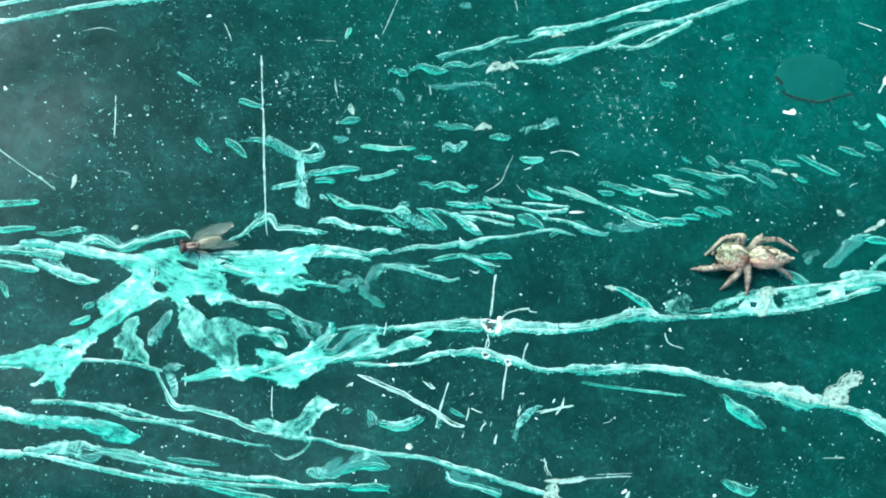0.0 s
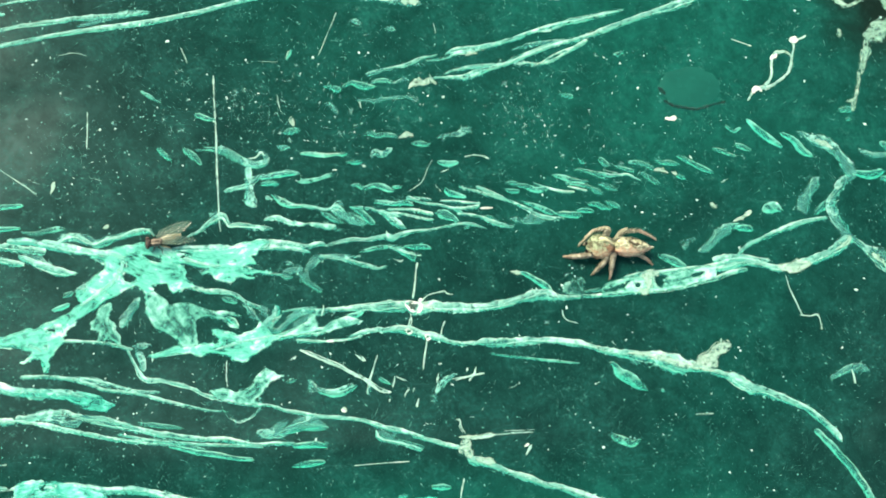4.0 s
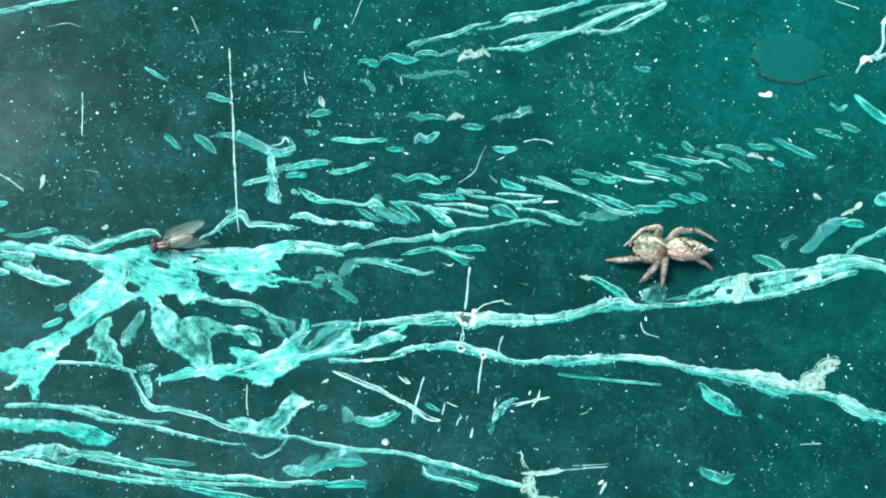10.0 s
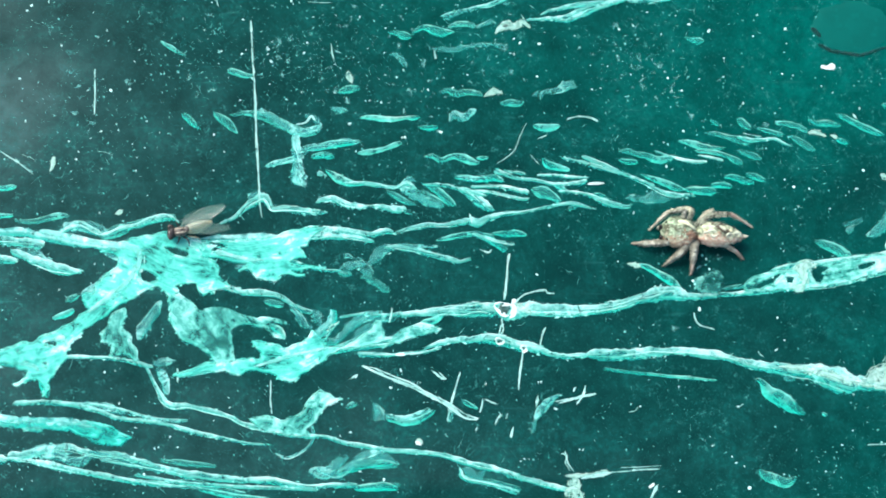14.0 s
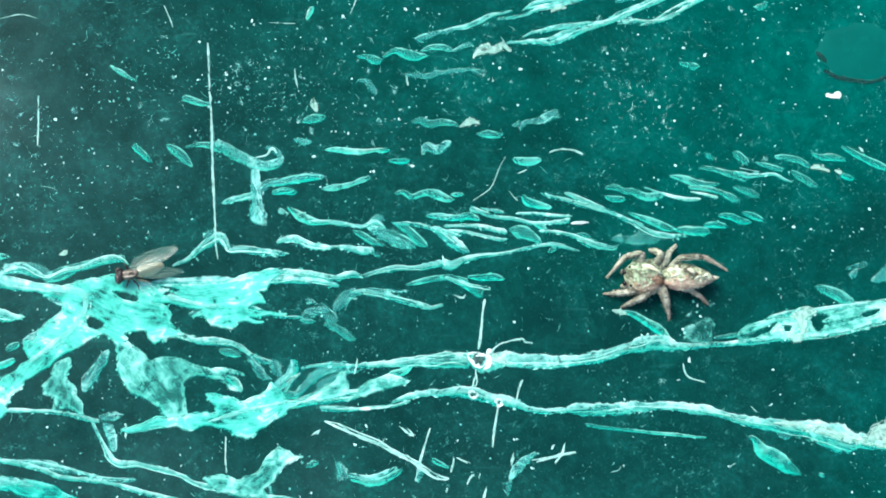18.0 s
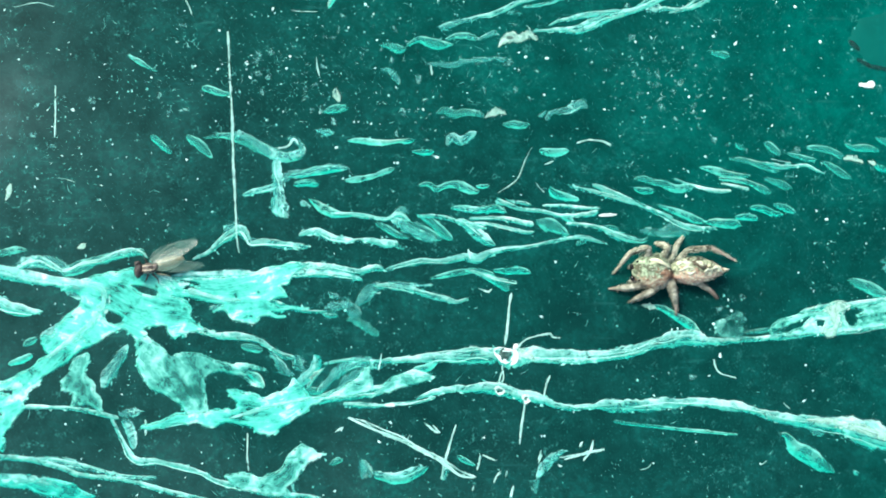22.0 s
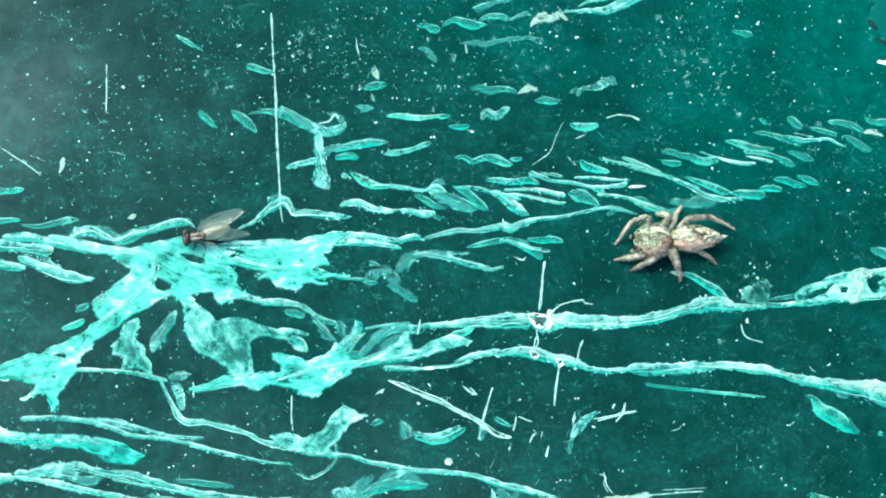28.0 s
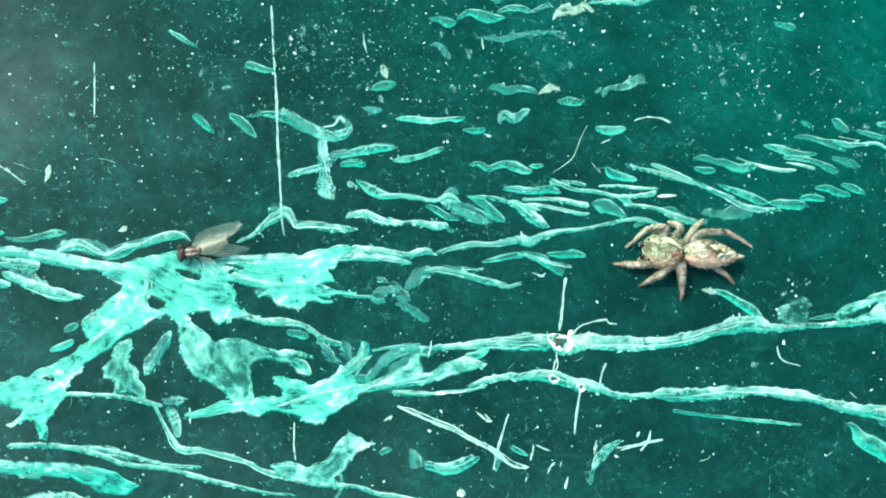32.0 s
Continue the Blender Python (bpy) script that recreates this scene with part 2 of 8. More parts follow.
def sheet_material(name, low, middle, high, solid, body, mottle, streaky, web, under):
    """A broad film: streaks along its flow from thin to pale and thick, paler rims, pinholes, light painted along its
    lower edge.
    """
    mat, tree, bsdf = material(name, 0.45, 0.0, 0.2)
    made = {}
    for key in ("rim", "across", "flow"):
        made[key] = tree.nodes.new("ShaderNodeAttribute")
        made[key].attribute_name = key
    streaks = node(tree, "ShaderNodeTexNoise", Scale=0.8, Detail=5.0, Roughness=0.6, Distortion=0.6)
    tree.links.new(made["flow"].outputs["Vector"], streaks.inputs["Vector"])
    streaks = calc(tree, "SUBTRACT", streaks.outputs["Fac"], 0.5)
    broad = calc(tree, "SUBTRACT", noise_at(tree, 0.33, 4, 0.55, 0.7, 31.0), 0.5)
    spots = noise_at(tree, 1.25, 4, 0.55, 0.6, 17.0)
    thick = calc(tree, "ADD", calc(tree, "MULTIPLY", streaks, streaky), calc(tree, "MULTIPLY", broad, 2.6))
    thick = calc(tree, "ADD", thick, calc(tree, "MULTIPLY", made["rim"].outputs["Fac"], 0.26))
    thick = calc(tree, "ADD", thick, calc(tree, "MULTIPLY", calc(tree, "SUBTRACT", spots, 0.5), mottle))
    # fine pale threads run where a finer streak noise crosses its middle
    fine = node(tree, "ShaderNodeTexNoise", Scale=1.1, Detail=2.0, Roughness=0.5, Distortion=1.2)
    tree.links.new(made["flow"].outputs["Vector"], fine.inputs["Vector"])
    threads = calc(tree, "ABSOLUTE", calc(tree, "SUBTRACT", fine.outputs["Fac"], 0.5))
    threads = calc(tree, "SUBTRACT", 1.0, calc(tree, "DIVIDE", threads, 0.035), True)
    thick = calc(tree, "ADD", thick, calc(tree, "MULTIPLY", threads, web))
    thick = calc(tree, "ADD", thick, body, True)
    colour = ramp(tree, thick, (0.0, low), (0.4, middle), (0.84, high), (1.0, (0.40, 0.87, 0.77)))
    # light refracted along the lower edge goes into the colour here
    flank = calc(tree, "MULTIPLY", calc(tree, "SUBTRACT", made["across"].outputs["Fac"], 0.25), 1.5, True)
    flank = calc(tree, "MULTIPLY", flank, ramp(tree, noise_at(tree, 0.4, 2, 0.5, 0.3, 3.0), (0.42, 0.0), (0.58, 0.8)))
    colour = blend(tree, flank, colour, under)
    tree.links.new(colour, bsdf.inputs["Base Color"])
    holes = ramp(tree, spots, (0.24, 0.75), (0.36, 0.0))
    cover = calc(tree, "ADD", solid, calc(tree, "MULTIPLY", calc(tree, "SUBTRACT", thick, 0.5), 0.9))
    cover = calc(tree, "SUBTRACT", cover, holes, True)
    out = calc(tree, "ABSOLUTE", made["across"].outputs["Fac"])
    border = calc(tree, "SUBTRACT", calc(tree, "SUBTRACT", 1.1, out), calc(tree, "MULTIPLY", calc(tree, "SUBTRACT", noise_at(tree, 2.4, 4, 0.6, 0.3, 2.0), 0.5), 0.3))
    tree.links.new(calc(tree, "MULTIPLY", cover, calc(tree, "DIVIDE", border, 0.5, True)), bsdf.inputs["Alpha"])
    bump(tree, bsdf, calc(tree, "ADD", streaks, thick), 0.25, 0.04)
    return mat


def speckled(name, base, dark, light, scale, rough=0.6, relief=0.3, spec=0.4):
    mat, tree, bsdf = material(name, rough, 0, spec)
    a, b = noise_at(tree, scale, 5, 0.6, 0.3), noise_at(tree, scale * 3.1, 3, 0.6, 0, 5)
    colour = blend(tree, ramp(tree, a, (0.42, 0.0), (0.6, 1.0)), dark, base)
    colour = blend(tree, ramp(tree, b, (0.54, 0.0), (0.7, 1.0)), colour, light)
    tree.links.new(colour, bsdf.inputs["Base Color"])
    bump(tree, bsdf, b, relief, 0.06)
    return mat


def scales(name, base, dark, light, scale):
    """Mottled scales with dark wandering seams between them."""
    mat, tree, bsdf = material(name, 0.65, 0, 0.3)
    a, b = noise_at(tree, scale, 4, 0.6, 0.4), noise_at(tree, scale * 2.7, 3, 0.6, 0, 5)
    colour = blend(tree, ramp(tree, a, (0.36, 0.0), (0.5, 1.0)), dark, base)
    colour = blend(tree, ramp(tree, b, (0.46, 0.0), (0.6, 1.0)), colour, light)
    seam = calc(tree, "ABSOLUTE", calc(tree, "SUBTRACT", noise_at(tree, scale * 1.1, 3, 0.55, 1.0, 8), 0.5))
    colour = blend(tree, ramp(tree, seam, (0.012, 0.85), (0.05, 0.0)), colour, dark)
    tree.links.new(colour, bsdf.inputs["Base Color"])
    bump(tree, bsdf, b, 0.5, 0.06)
    return mat


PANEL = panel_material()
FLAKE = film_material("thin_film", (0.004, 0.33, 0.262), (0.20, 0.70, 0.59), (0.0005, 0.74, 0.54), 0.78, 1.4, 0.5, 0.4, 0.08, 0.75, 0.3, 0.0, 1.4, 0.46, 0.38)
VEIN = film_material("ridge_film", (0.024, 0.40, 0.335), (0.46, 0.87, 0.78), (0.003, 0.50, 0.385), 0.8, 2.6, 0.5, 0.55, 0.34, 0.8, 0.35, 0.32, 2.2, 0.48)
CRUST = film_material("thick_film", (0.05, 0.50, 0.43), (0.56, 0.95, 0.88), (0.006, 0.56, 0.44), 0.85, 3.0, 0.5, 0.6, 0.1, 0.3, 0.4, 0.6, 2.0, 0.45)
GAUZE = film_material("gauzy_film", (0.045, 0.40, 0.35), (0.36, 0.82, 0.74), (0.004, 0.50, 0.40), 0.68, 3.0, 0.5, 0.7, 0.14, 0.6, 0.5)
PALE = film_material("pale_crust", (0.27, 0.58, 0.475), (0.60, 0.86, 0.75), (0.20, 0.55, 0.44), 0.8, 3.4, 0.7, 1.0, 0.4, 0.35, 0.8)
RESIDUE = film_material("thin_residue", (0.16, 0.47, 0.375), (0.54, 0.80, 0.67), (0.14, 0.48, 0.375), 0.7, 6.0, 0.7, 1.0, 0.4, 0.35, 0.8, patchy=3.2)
HAIR = film_material("scratch_white", (0.34, 0.80, 0.70), (0.58, 0.92, 0.84), (0.28, 0.74, 0.64), 0.82, 3.6, 0.6, 0.9, 0.5, 0.1, 0.3)
WHITE = film_material("white_scale", (0.56, 0.84, 0.79), (0.82, 0.95, 0.92), (0.6, 0.86, 0.8), 1.0, 0.4, 0.7, 0.5, 0.5, 0.2)
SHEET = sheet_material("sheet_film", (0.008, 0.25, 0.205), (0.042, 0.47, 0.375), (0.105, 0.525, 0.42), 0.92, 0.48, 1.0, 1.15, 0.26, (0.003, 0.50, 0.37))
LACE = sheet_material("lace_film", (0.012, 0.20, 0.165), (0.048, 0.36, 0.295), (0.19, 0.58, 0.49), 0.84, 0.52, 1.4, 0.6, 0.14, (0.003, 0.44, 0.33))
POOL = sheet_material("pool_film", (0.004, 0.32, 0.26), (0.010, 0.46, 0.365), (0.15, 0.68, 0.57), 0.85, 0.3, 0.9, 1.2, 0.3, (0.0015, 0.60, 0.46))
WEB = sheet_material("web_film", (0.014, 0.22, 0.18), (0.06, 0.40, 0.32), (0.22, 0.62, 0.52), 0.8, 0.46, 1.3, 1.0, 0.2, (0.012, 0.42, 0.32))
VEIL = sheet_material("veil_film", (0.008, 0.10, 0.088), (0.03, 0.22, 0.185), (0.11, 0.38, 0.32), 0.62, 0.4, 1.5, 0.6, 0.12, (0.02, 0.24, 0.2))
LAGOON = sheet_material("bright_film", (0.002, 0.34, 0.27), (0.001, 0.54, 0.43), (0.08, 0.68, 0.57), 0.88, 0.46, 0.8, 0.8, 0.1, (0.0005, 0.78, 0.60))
GLAZE = film_material("glaze_film", (0.13, 0.68, 0.57), (0.52, 0.93, 0.85), (0.14, 0.70, 0.59), 0.72, 1.8, 0.45, 0.9, 0.3, 0.4, 0.3, 0.4)
PIT_OR_SHADOW = film_material("pit_or_shadow_dark", (0.002, 0.02, 0.019), (0.003, 0.034, 0.031), (0.002, 0.02, 0.019), 0.9, 1.5, 0.5, 1.0, 0.0)
DUST = speckled("dust", (0.14, 0.52, 0.46), (0.04, 0.30, 0.26), (0.50, 0.90, 0.83), 3.0, 0.9, 0.1, 0.05)


SMEAR, tree, bsdf = material("dust_smear", 0.9, 0.0, 0.05)
wisp = noise_at(tree, 3.2, 4, 0.7, 0.4, 19.0)
tree.links.new(ramp(tree, wisp, (0.35, (0.03, 0.21, 0.185)), (0.7, (0.20, 0.52, 0.47))), bsdf.inputs["Base Color"])
tree.links.new(ramp(tree, wisp, (0.36, 0.02), (0.66, 0.75)), bsdf.inputs["Alpha"])


# ---- mesh helpers ----
def part(name, bm, mat, parent=None, label="", smooth=True):
    mesh = bpy.data.meshes.new(name)
    bm.to_mesh(mesh)
    bm.free()
    mesh.materials.append(mat)
    for face in mesh.polygons:
        face.use_smooth = smooth
    ob = new(name, mesh)
    ob.parent = parent
    return tagged(ob, label)


def raw(name, verts, faces, mat, parent=None, label="", smooth=True):
    mesh = bpy.data.meshes.new(name)
    mesh.from_pydata([tuple(v) for v in verts], [], faces)
    mesh.materials.append(mat)
    mesh.polygons.foreach_set("use_smooth", [smooth] * len(faces))
    ob = new(name, mesh)
    ob.parent = parent
    return tagged(ob, label)


def box(bm, x0, y0, z0, x1, y1, z1, bevel=0.0):
    made = bmesh.ops.create_cube(bm, size=1.0, matrix=Matrix.Translation(((x0 + x1) / 2, (y0 + y1) / 2, (z0 + z1) / 2)) @ Matrix.Diagonal((x1 - x0, y1 - y0, z1 - z0, 1)))
    if bevel:
        edges = {e for v in made["verts"] for e in v.link_edges}
        bmesh.ops.bevel(bm, geom=list(edges), offset=bevel, segments=2, affect="EDGES")


def smooth_line(points, step):
    """A Catmull-Rom line through the points, in even steps."""
    p = np.array(points, float)
    p = np.vstack([2 * p[0] - p[1], p, 2 * p[-1] - p[-2]])
    out = []
    for i in range(1, len(p) - 2):
        a, b, c, d = p[i - 1 : i + 3]
        n = max(2, int(np.linalg.norm((c - b)[:2]) / step))
        for u in np.arange(n) / n:
            out.append(0.5 * (2 * b + (c - a) * u + (2 * a - 5 * b + 4 * c - d) * u * u + (3 * b - a - 3 * c + d) * u**3))
    out.append(p[-2])
    return np.array(out)


# ---- the panel ----
bm = bmesh.new()
box(bm, -0.19, -0.15, -0.006, 0.21, 0.16, 0.0, 0.001)
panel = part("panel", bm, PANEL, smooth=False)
tagged(panel, "glossy dark green painted panel covered in pale turquoise streaks", "panel", kind="structure")
bm = bmesh.new()
box(bm, -3.0, -3.0, -0.04, 3.0, 3.0, -0.006)
concrete = speckled("concrete", (0.3, 0.3, 0.28), (0.22, 0.22, 0.2), (0.4, 0.4, 0.38), 0.05, 0.9)
tagged(part("ground", bm, concrete, smooth=False), "plain grey concrete ground under the panel", "ground", kind="structure")

ACROSS = np.array([-1.0, -0.86, -0.6, -0.22, 0.22, 0.6, 0.86, 1.0])
RISE = np.array([0.0, 0.6, 1.0, 0.8, 0.8, 1.0, 0.6, 0.0])
RIM = np.array([0.9, 1.0, 0.25, 0.0, 0.0, 0.25, 1.0, 0.9])
count = 0


def strip(name, points, mat, height=0.07, rag=0.3, step=0.16, layer=0, label="", strands=0.0, spread=1.12, flecks=0.0, grit=(0.05, 0.16), inside=False):
    """A film laid along a line on the panel: points are x, y and the width there. strands: raised threads for each millimetre of width."""
    global count
    count += 1
    line = smooth_line(points, step)
    xy, w = line[:, :2], np.maximum(line[:, 2] * spread, 0.04)
    way = np.gradient(xy, axis=0)
    way /= np.linalg.norm(way, axis=1)[:, None] + 1e-9
    side = np.stack([way[:, 1], -way[:, 0]], 1)
    if side[:, 1].mean() > 0:
        side = -side
    run = np.r_[0, np.cumsum(np.linalg.norm(np.diff(xy, axis=0), axis=1))]
    tip = np.minimum(run, run[-1] - run) / (0.45 * w.mean() + 1e-6)
    w = w * np.sqrt(np.clip(0.12 + tip, 0.05, 1.0))
    lift = 0.008 + 0.008 * layer + 0.007 * ((count * 0.618) % 1.0)
    m, n = len(ACROSS), len(xy)
    verts, rims, sides, flows = [], [], [], []
    for i in range(n):
        seed = Vector((run[i], count * 3.7, 0))
        out = []
        for k in (0.0, 9.0):
            lump = noise.noise(seed * 0.55 + Vector((0, k, 0))) + 0.55 * noise.noise(seed * 1.7 + Vector((0, k, 5))) + 0.4 * noise.noise(seed * 5.3 + Vector((0, k, 2)))
            out.append(1 + rag * lump)
        sway = 0.14 * w[i] * noise.noise(seed * 0.5 + Vector((4, 0, 0)))
        rough = 0.8 + 0.5 * noise.noise(seed * 2.0 + Vector((0, 0, 8)))
        tall = min(height, 0.22 * w[i]) * rough
        for s, h, r in zip(ACROSS, RISE, RIM):
            reach = s * 0.5 * w[i] * (out[0] if s < 0 else out[1]) + sway
            x, y = xy[i] + side[i] * reach
            verts.append((x * MM, y * MM, (lift + h * tall) * MM))
            rims.append(r * (0.75 + 0.5 * noise.noise(seed * 1.3 + Vector((s, 0, 4)))))
            sides.append(s)
            flows.append((run[i] * 0.16, reach * 2.6 + count * 7.3, 0.0))
    faces = [(i * m + j, i * m + j + 1, (i + 1) * m + j + 1, (i + 1) * m + j) for i in range(n - 1) for j in range(m - 1)]
    rng = random.Random(count)
    for k in range(int(strands * w.mean() + rng.random())):
        if n < 8:
            break
        first = int(rng.uniform(0, 0.45) * n)
        last = min(n - 1, first + max(6, int(rng.uniform(0.3, 0.8) * n)))
        at, thin, base = rng.uniform(-0.85, 0.85), rng.uniform(0.03, 0.1), len(verts)
        for i in range(first, last + 1):
            off = at + 0.5 * noise.noise(Vector((run[i] * 0.5, count, k * 5.1)))
            off = max(-0.9, min(0.9, off))
            fat = thin * (0.6 + 0.6 * abs(noise.noise(Vector((run[i] * 1.6, k, count))))) * min(1.0, 0.2 + 0.2 * min(i - first, last - i))
            up = lift + height * 0.9 + 0.002
            for s, h in ((-1, 0.0), (0, 0.012), (1, 0.0)):
                x, y = xy[i] + side[i] * (off * 0.5 * w[i] + s * fat * 0.5)
                verts.append((x * MM, y * MM, (up + h) * MM))
                rims.append(1.35)
                sides.append(0.9 * s)
                flows.append((run[i], k * 3.0, count))
        faces += [(base + 3 * i + j, base + 3 * i + j + 1, base + 3 * i + j + 4, base + 3 * i + j + 3) for i in range(last - first) for j in (0, 1)]
    # torn flecks along the borders, or all over
    for k in range(int(flecks * run[-1] + rng.random())):
        i = rng.randrange(n)
        reach = rng.uniform(-1, 1) if inside else rng.choice((-1, 1)) * rng.uniform(0.55, 1.08)
        c = xy[i] + side[i] * reach * 0.5 * w[i]
        size, long, base = rng.uniform(*grit) * (1 if not inside else max(0.3, min(1.0, w[i]))), rng.uniform(1.0, 2.0) if inside else rng.uniform(1.8, 4.5), len(verts)
        turn = math.atan2(way[i][1], way[i][0]) + rng.uniform(-1, 1) ** 3 * (0.6 if not inside else 1.4)
        up = lift + height * 0.8 + 0.004 + 0.006 * rng.random()
        ring = [(0.0, 0.0)]
        for q in range(7):
            r, a = size * rng.uniform(0.45, 1.15), math.tau * q / 7
            u, v = r * long * math.cos(a), r * math.sin(a)
            ring.append((u * math.cos(turn) - v * math.sin(turn), u * math.sin(turn) + v * math.cos(turn)))
        tone = rng.uniform(0.4, 1.4)
        for q, (u, v) in enumerate(ring):
            verts.append(((c[0] + u) * MM, (c[1] + v) * MM, (up + (0.012 if q == 0 else 0)) * MM))
            rims.append(tone)
            sides.append(0.0 if q == 0 else 0.98)
            flows.append((k * 0.3, count, tone))
        faces += [(base, base + 1 + q, base + 1 + (q + 1) % 7) for q in range(7)]
    ob = raw(name, verts, faces, mat, panel, label)
    ob.data.attributes.new("rim", "FLOAT", "POINT").data.foreach_set("value", np.array(rims, np.float32))
    ob.data.attributes.new("across", "FLOAT", "POINT").data.foreach_set("value", np.array(sides, np.float32))
    ob.data.attributes.new("flow", "FLOAT_VECTOR", "POINT").data.foreach_set("vector", np.array(flows, np.float32).ravel())
    return ob


def vein(*points):
    strip("ridge", points, VEIN, 0.03, 0.5, layer=1, strands=2.6, spread=1.12, flecks=1.6, grit=(0.03, 0.09))


def flake(*points):
    strip("flake", points, FLAKE, 0.02, 0.26, flecks=0.3, grit=(0.03, 0.08))


def hair(*points):
    strip("scratch", points, HAIR, 0.015, 1.0, 0.1, layer=6, spread=0.64, flecks=1.6, grit=(0.02, 0.055))


def crust(*points):
    strip("crust", points, CRUST, 0.03, 0.45, layer=2, strands=0.8, spread=1.0, flecks=0.6, grit=(0.03, 0.1))


def gauze(*points):
    strip("film", points, GAUZE, 0.02, 0.5, layer=1, strands=1.2, spread=1.12, flecks=1.6, grit=(0.03, 0.1))


def pale(*points):
    strip("residue", points, PALE, 0.04, 0.9, 0.1, layer=3, spread=0.95, flecks=7.0, grit=(0.05, 0.2), inside=True)


def residue(*points):
    strip("residue", points, RESIDUE, 0.04, 1.0, 0.08, layer=3, spread=0.95, flecks=5.0, grit=(0.04, 0.16), inside=True)


def bloom(*points):
    strip("white_film", points, WHITE, 0.06, 0.9, 0.08, layer=10, spread=0.9)


def white(*points):
    ob = strip("white_crumb", points, WHITE, 0.08, 0.9, 0.08, layer=4, spread=0.9)
    ob.parent = None
    tagged(ob, "small bright white crumb lying on the green panel", "crumb", "white crumbs")


def sheet(mat, outline, flow, holes=(), lift=0.03, grain=0.1):
    """A broad torn film: a closed outline in millimetres, the line along which it flowed, and holes."""
    global count
    count += 1

    def closed(points, step, ragged):
        p = np.array(points, float)
        n = len(p)
        ring = []
        for i in range(n):
            a, b, c, d = p[i - 1], p[i], p[(i + 1) % n], p[(i + 2) % n]
            m = max(2, int(np.linalg.norm(c - b) / step))
            for u in np.arange(m) / m:
                q = 0.5 * (2 * b + 0.8 * (c - a) * u + (2 * a - 5 * b + 4 * c - d) * u * u * 0.8 + (3 * b - a - 3 * c + d) * u**3 * 0.8)
                q = q * 0.5 + (b + (c - b) * u) * 0.5
                ring.append(q + ragged * np.array([noise.noise(Vector((q[0] * 1.1, q[1] * 1.1, 1))), noise.noise(Vector((q[0] * 1.1, q[1] * 1.1, 6)))]))
        return np.array(ring)

    def inside(pts, ring):
        a, b = ring, np.roll(ring, -1, 0)
        x, y = pts[:, 0][:, None], pts[:, 1][:, None]
        cut = (a[:, 1] > y) != (b[:, 1] > y)
        dy = b[:, 1] - a[:, 1]
        at = a[:, 0] + (y - a[:, 1]) / np.where(np.abs(dy) < 1e-9, 1e-9, dy) * (b[:, 0] - a[:, 0])
        return (cut & (x < at)).sum(1) % 2 == 1

    rings = [closed(outline, 0.05, 0.22)] + [closed(h, 0.04, 0.07) for h in holes]
    low, high = rings[0].min(0) - 0.3, rings[0].max(0) + 0.3
    nx, ny = int((high[0] - low[0]) / grain) + 1, int((high[1] - low[1]) / grain) + 1
    gx, gy = np.meshgrid(low[0] + grain * np.arange(nx), low[1] + grain * np.arange(ny))
    pts = np.stack([gx.ravel(), gy.ravel()], 1)
    border = np.vstack(rings)
    far, near = np.full(len(pts), 9.0), np.zeros((len(pts), 2))
    for q in border:
        d = np.hypot(pts[:, 0] - q[0], pts[:, 1] - q[1])
        closer = d < far
        far[closer], near[closer] = d[closer], q
    within = inside(pts, rings[0])
    for ring in rings[1:]:
        within &= ~inside(pts, ring)
    depth = np.where(within, far, -far)
    # places along and across the flow
    path = smooth_line([(*p, 0) for p in flow], 0.4)[:, :2]
    run = np.r_[0, np.cumsum(np.linalg.norm(np.diff(path, axis=0), axis=1))]
    way = np.gradient(path, axis=0)
    way /= np.linalg.norm(way, axis=1)[:, None]
    best, along, aside = np.full(len(pts), 99.0), np.zeros(len(pts)), np.zeros(len(pts))
    for i, q in enumerate(path):
        dx, dy = pts[:, 0] - q[0], pts[:, 1] - q[1]
        d = np.hypot(dx, dy)
        closer = d < best
        best[closer], along[closer] = d[closer], (run[i] + dx * way[i][0] + dy * way[i][1])[closer]
        aside[closer] = (dx * -way[i][1] + dy * way[i][0])[closer]
    down = np.where(near[:, 1] < pts[:, 1], 1.0, -1.0) * np.where(within, 1, -1)
    rim = np.exp(-(((depth - 0.13) / 0.13) ** 2))
    keep = depth > -0.2
    index = np.cumsum(keep) - 1
    verts = []
    for k in np.flatnonzero(keep):
        x, y = pts[k]
        wave = noise.noise(Vector((along[k] * 0.5, aside[k] * 2.6, count)))
        z = lift + 0.05 * (1 - math.exp(-max(depth[k], 0) / 0.2)) * (1 + 0.6 * wave) + 0.035 * rim[k]
        verts.append((x * MM, y * MM, z * MM))
    cells = []
    full = keep.reshape(ny, nx)
    for j in range(ny - 1):
        for i in np.flatnonzero(full[j, :-1] & full[j, 1:] & full[j + 1, :-1] & full[j + 1, 1:]):
            k = j * nx + i
            cells.append((int(index[k]), int(index[k + 1]), int(index[k + nx + 1]), int(index[k + nx])))
    ob = raw("sheet", verts, cells, mat, panel, "broad torn turquoise sheet of dried film")
    edge = 1.0 - depth[keep] / 0.55
    sides = np.clip(np.maximum(edge, 0.0) * np.where(edge > 0.98, 1.0, down[keep]), -1.4, 1.4)
    flows = np.stack([along[keep] * 0.28, aside[keep] * 1.7 + count * 7.3, np.zeros(keep.sum())], 1)
    ob.data.attributes.new("rim", "FLOAT", "POINT").data.foreach_set("value", rim[keep].astype(np.float32))
    ob.data.attributes.new("across", "FLOAT", "POINT").data.foreach_set("value", sides.astype(np.float32))
    ob.data.attributes.new("flow", "FLOAT_VECTOR", "POINT").data.foreach_set("vector", flows.astype(np.float32).ravel())
    return ob


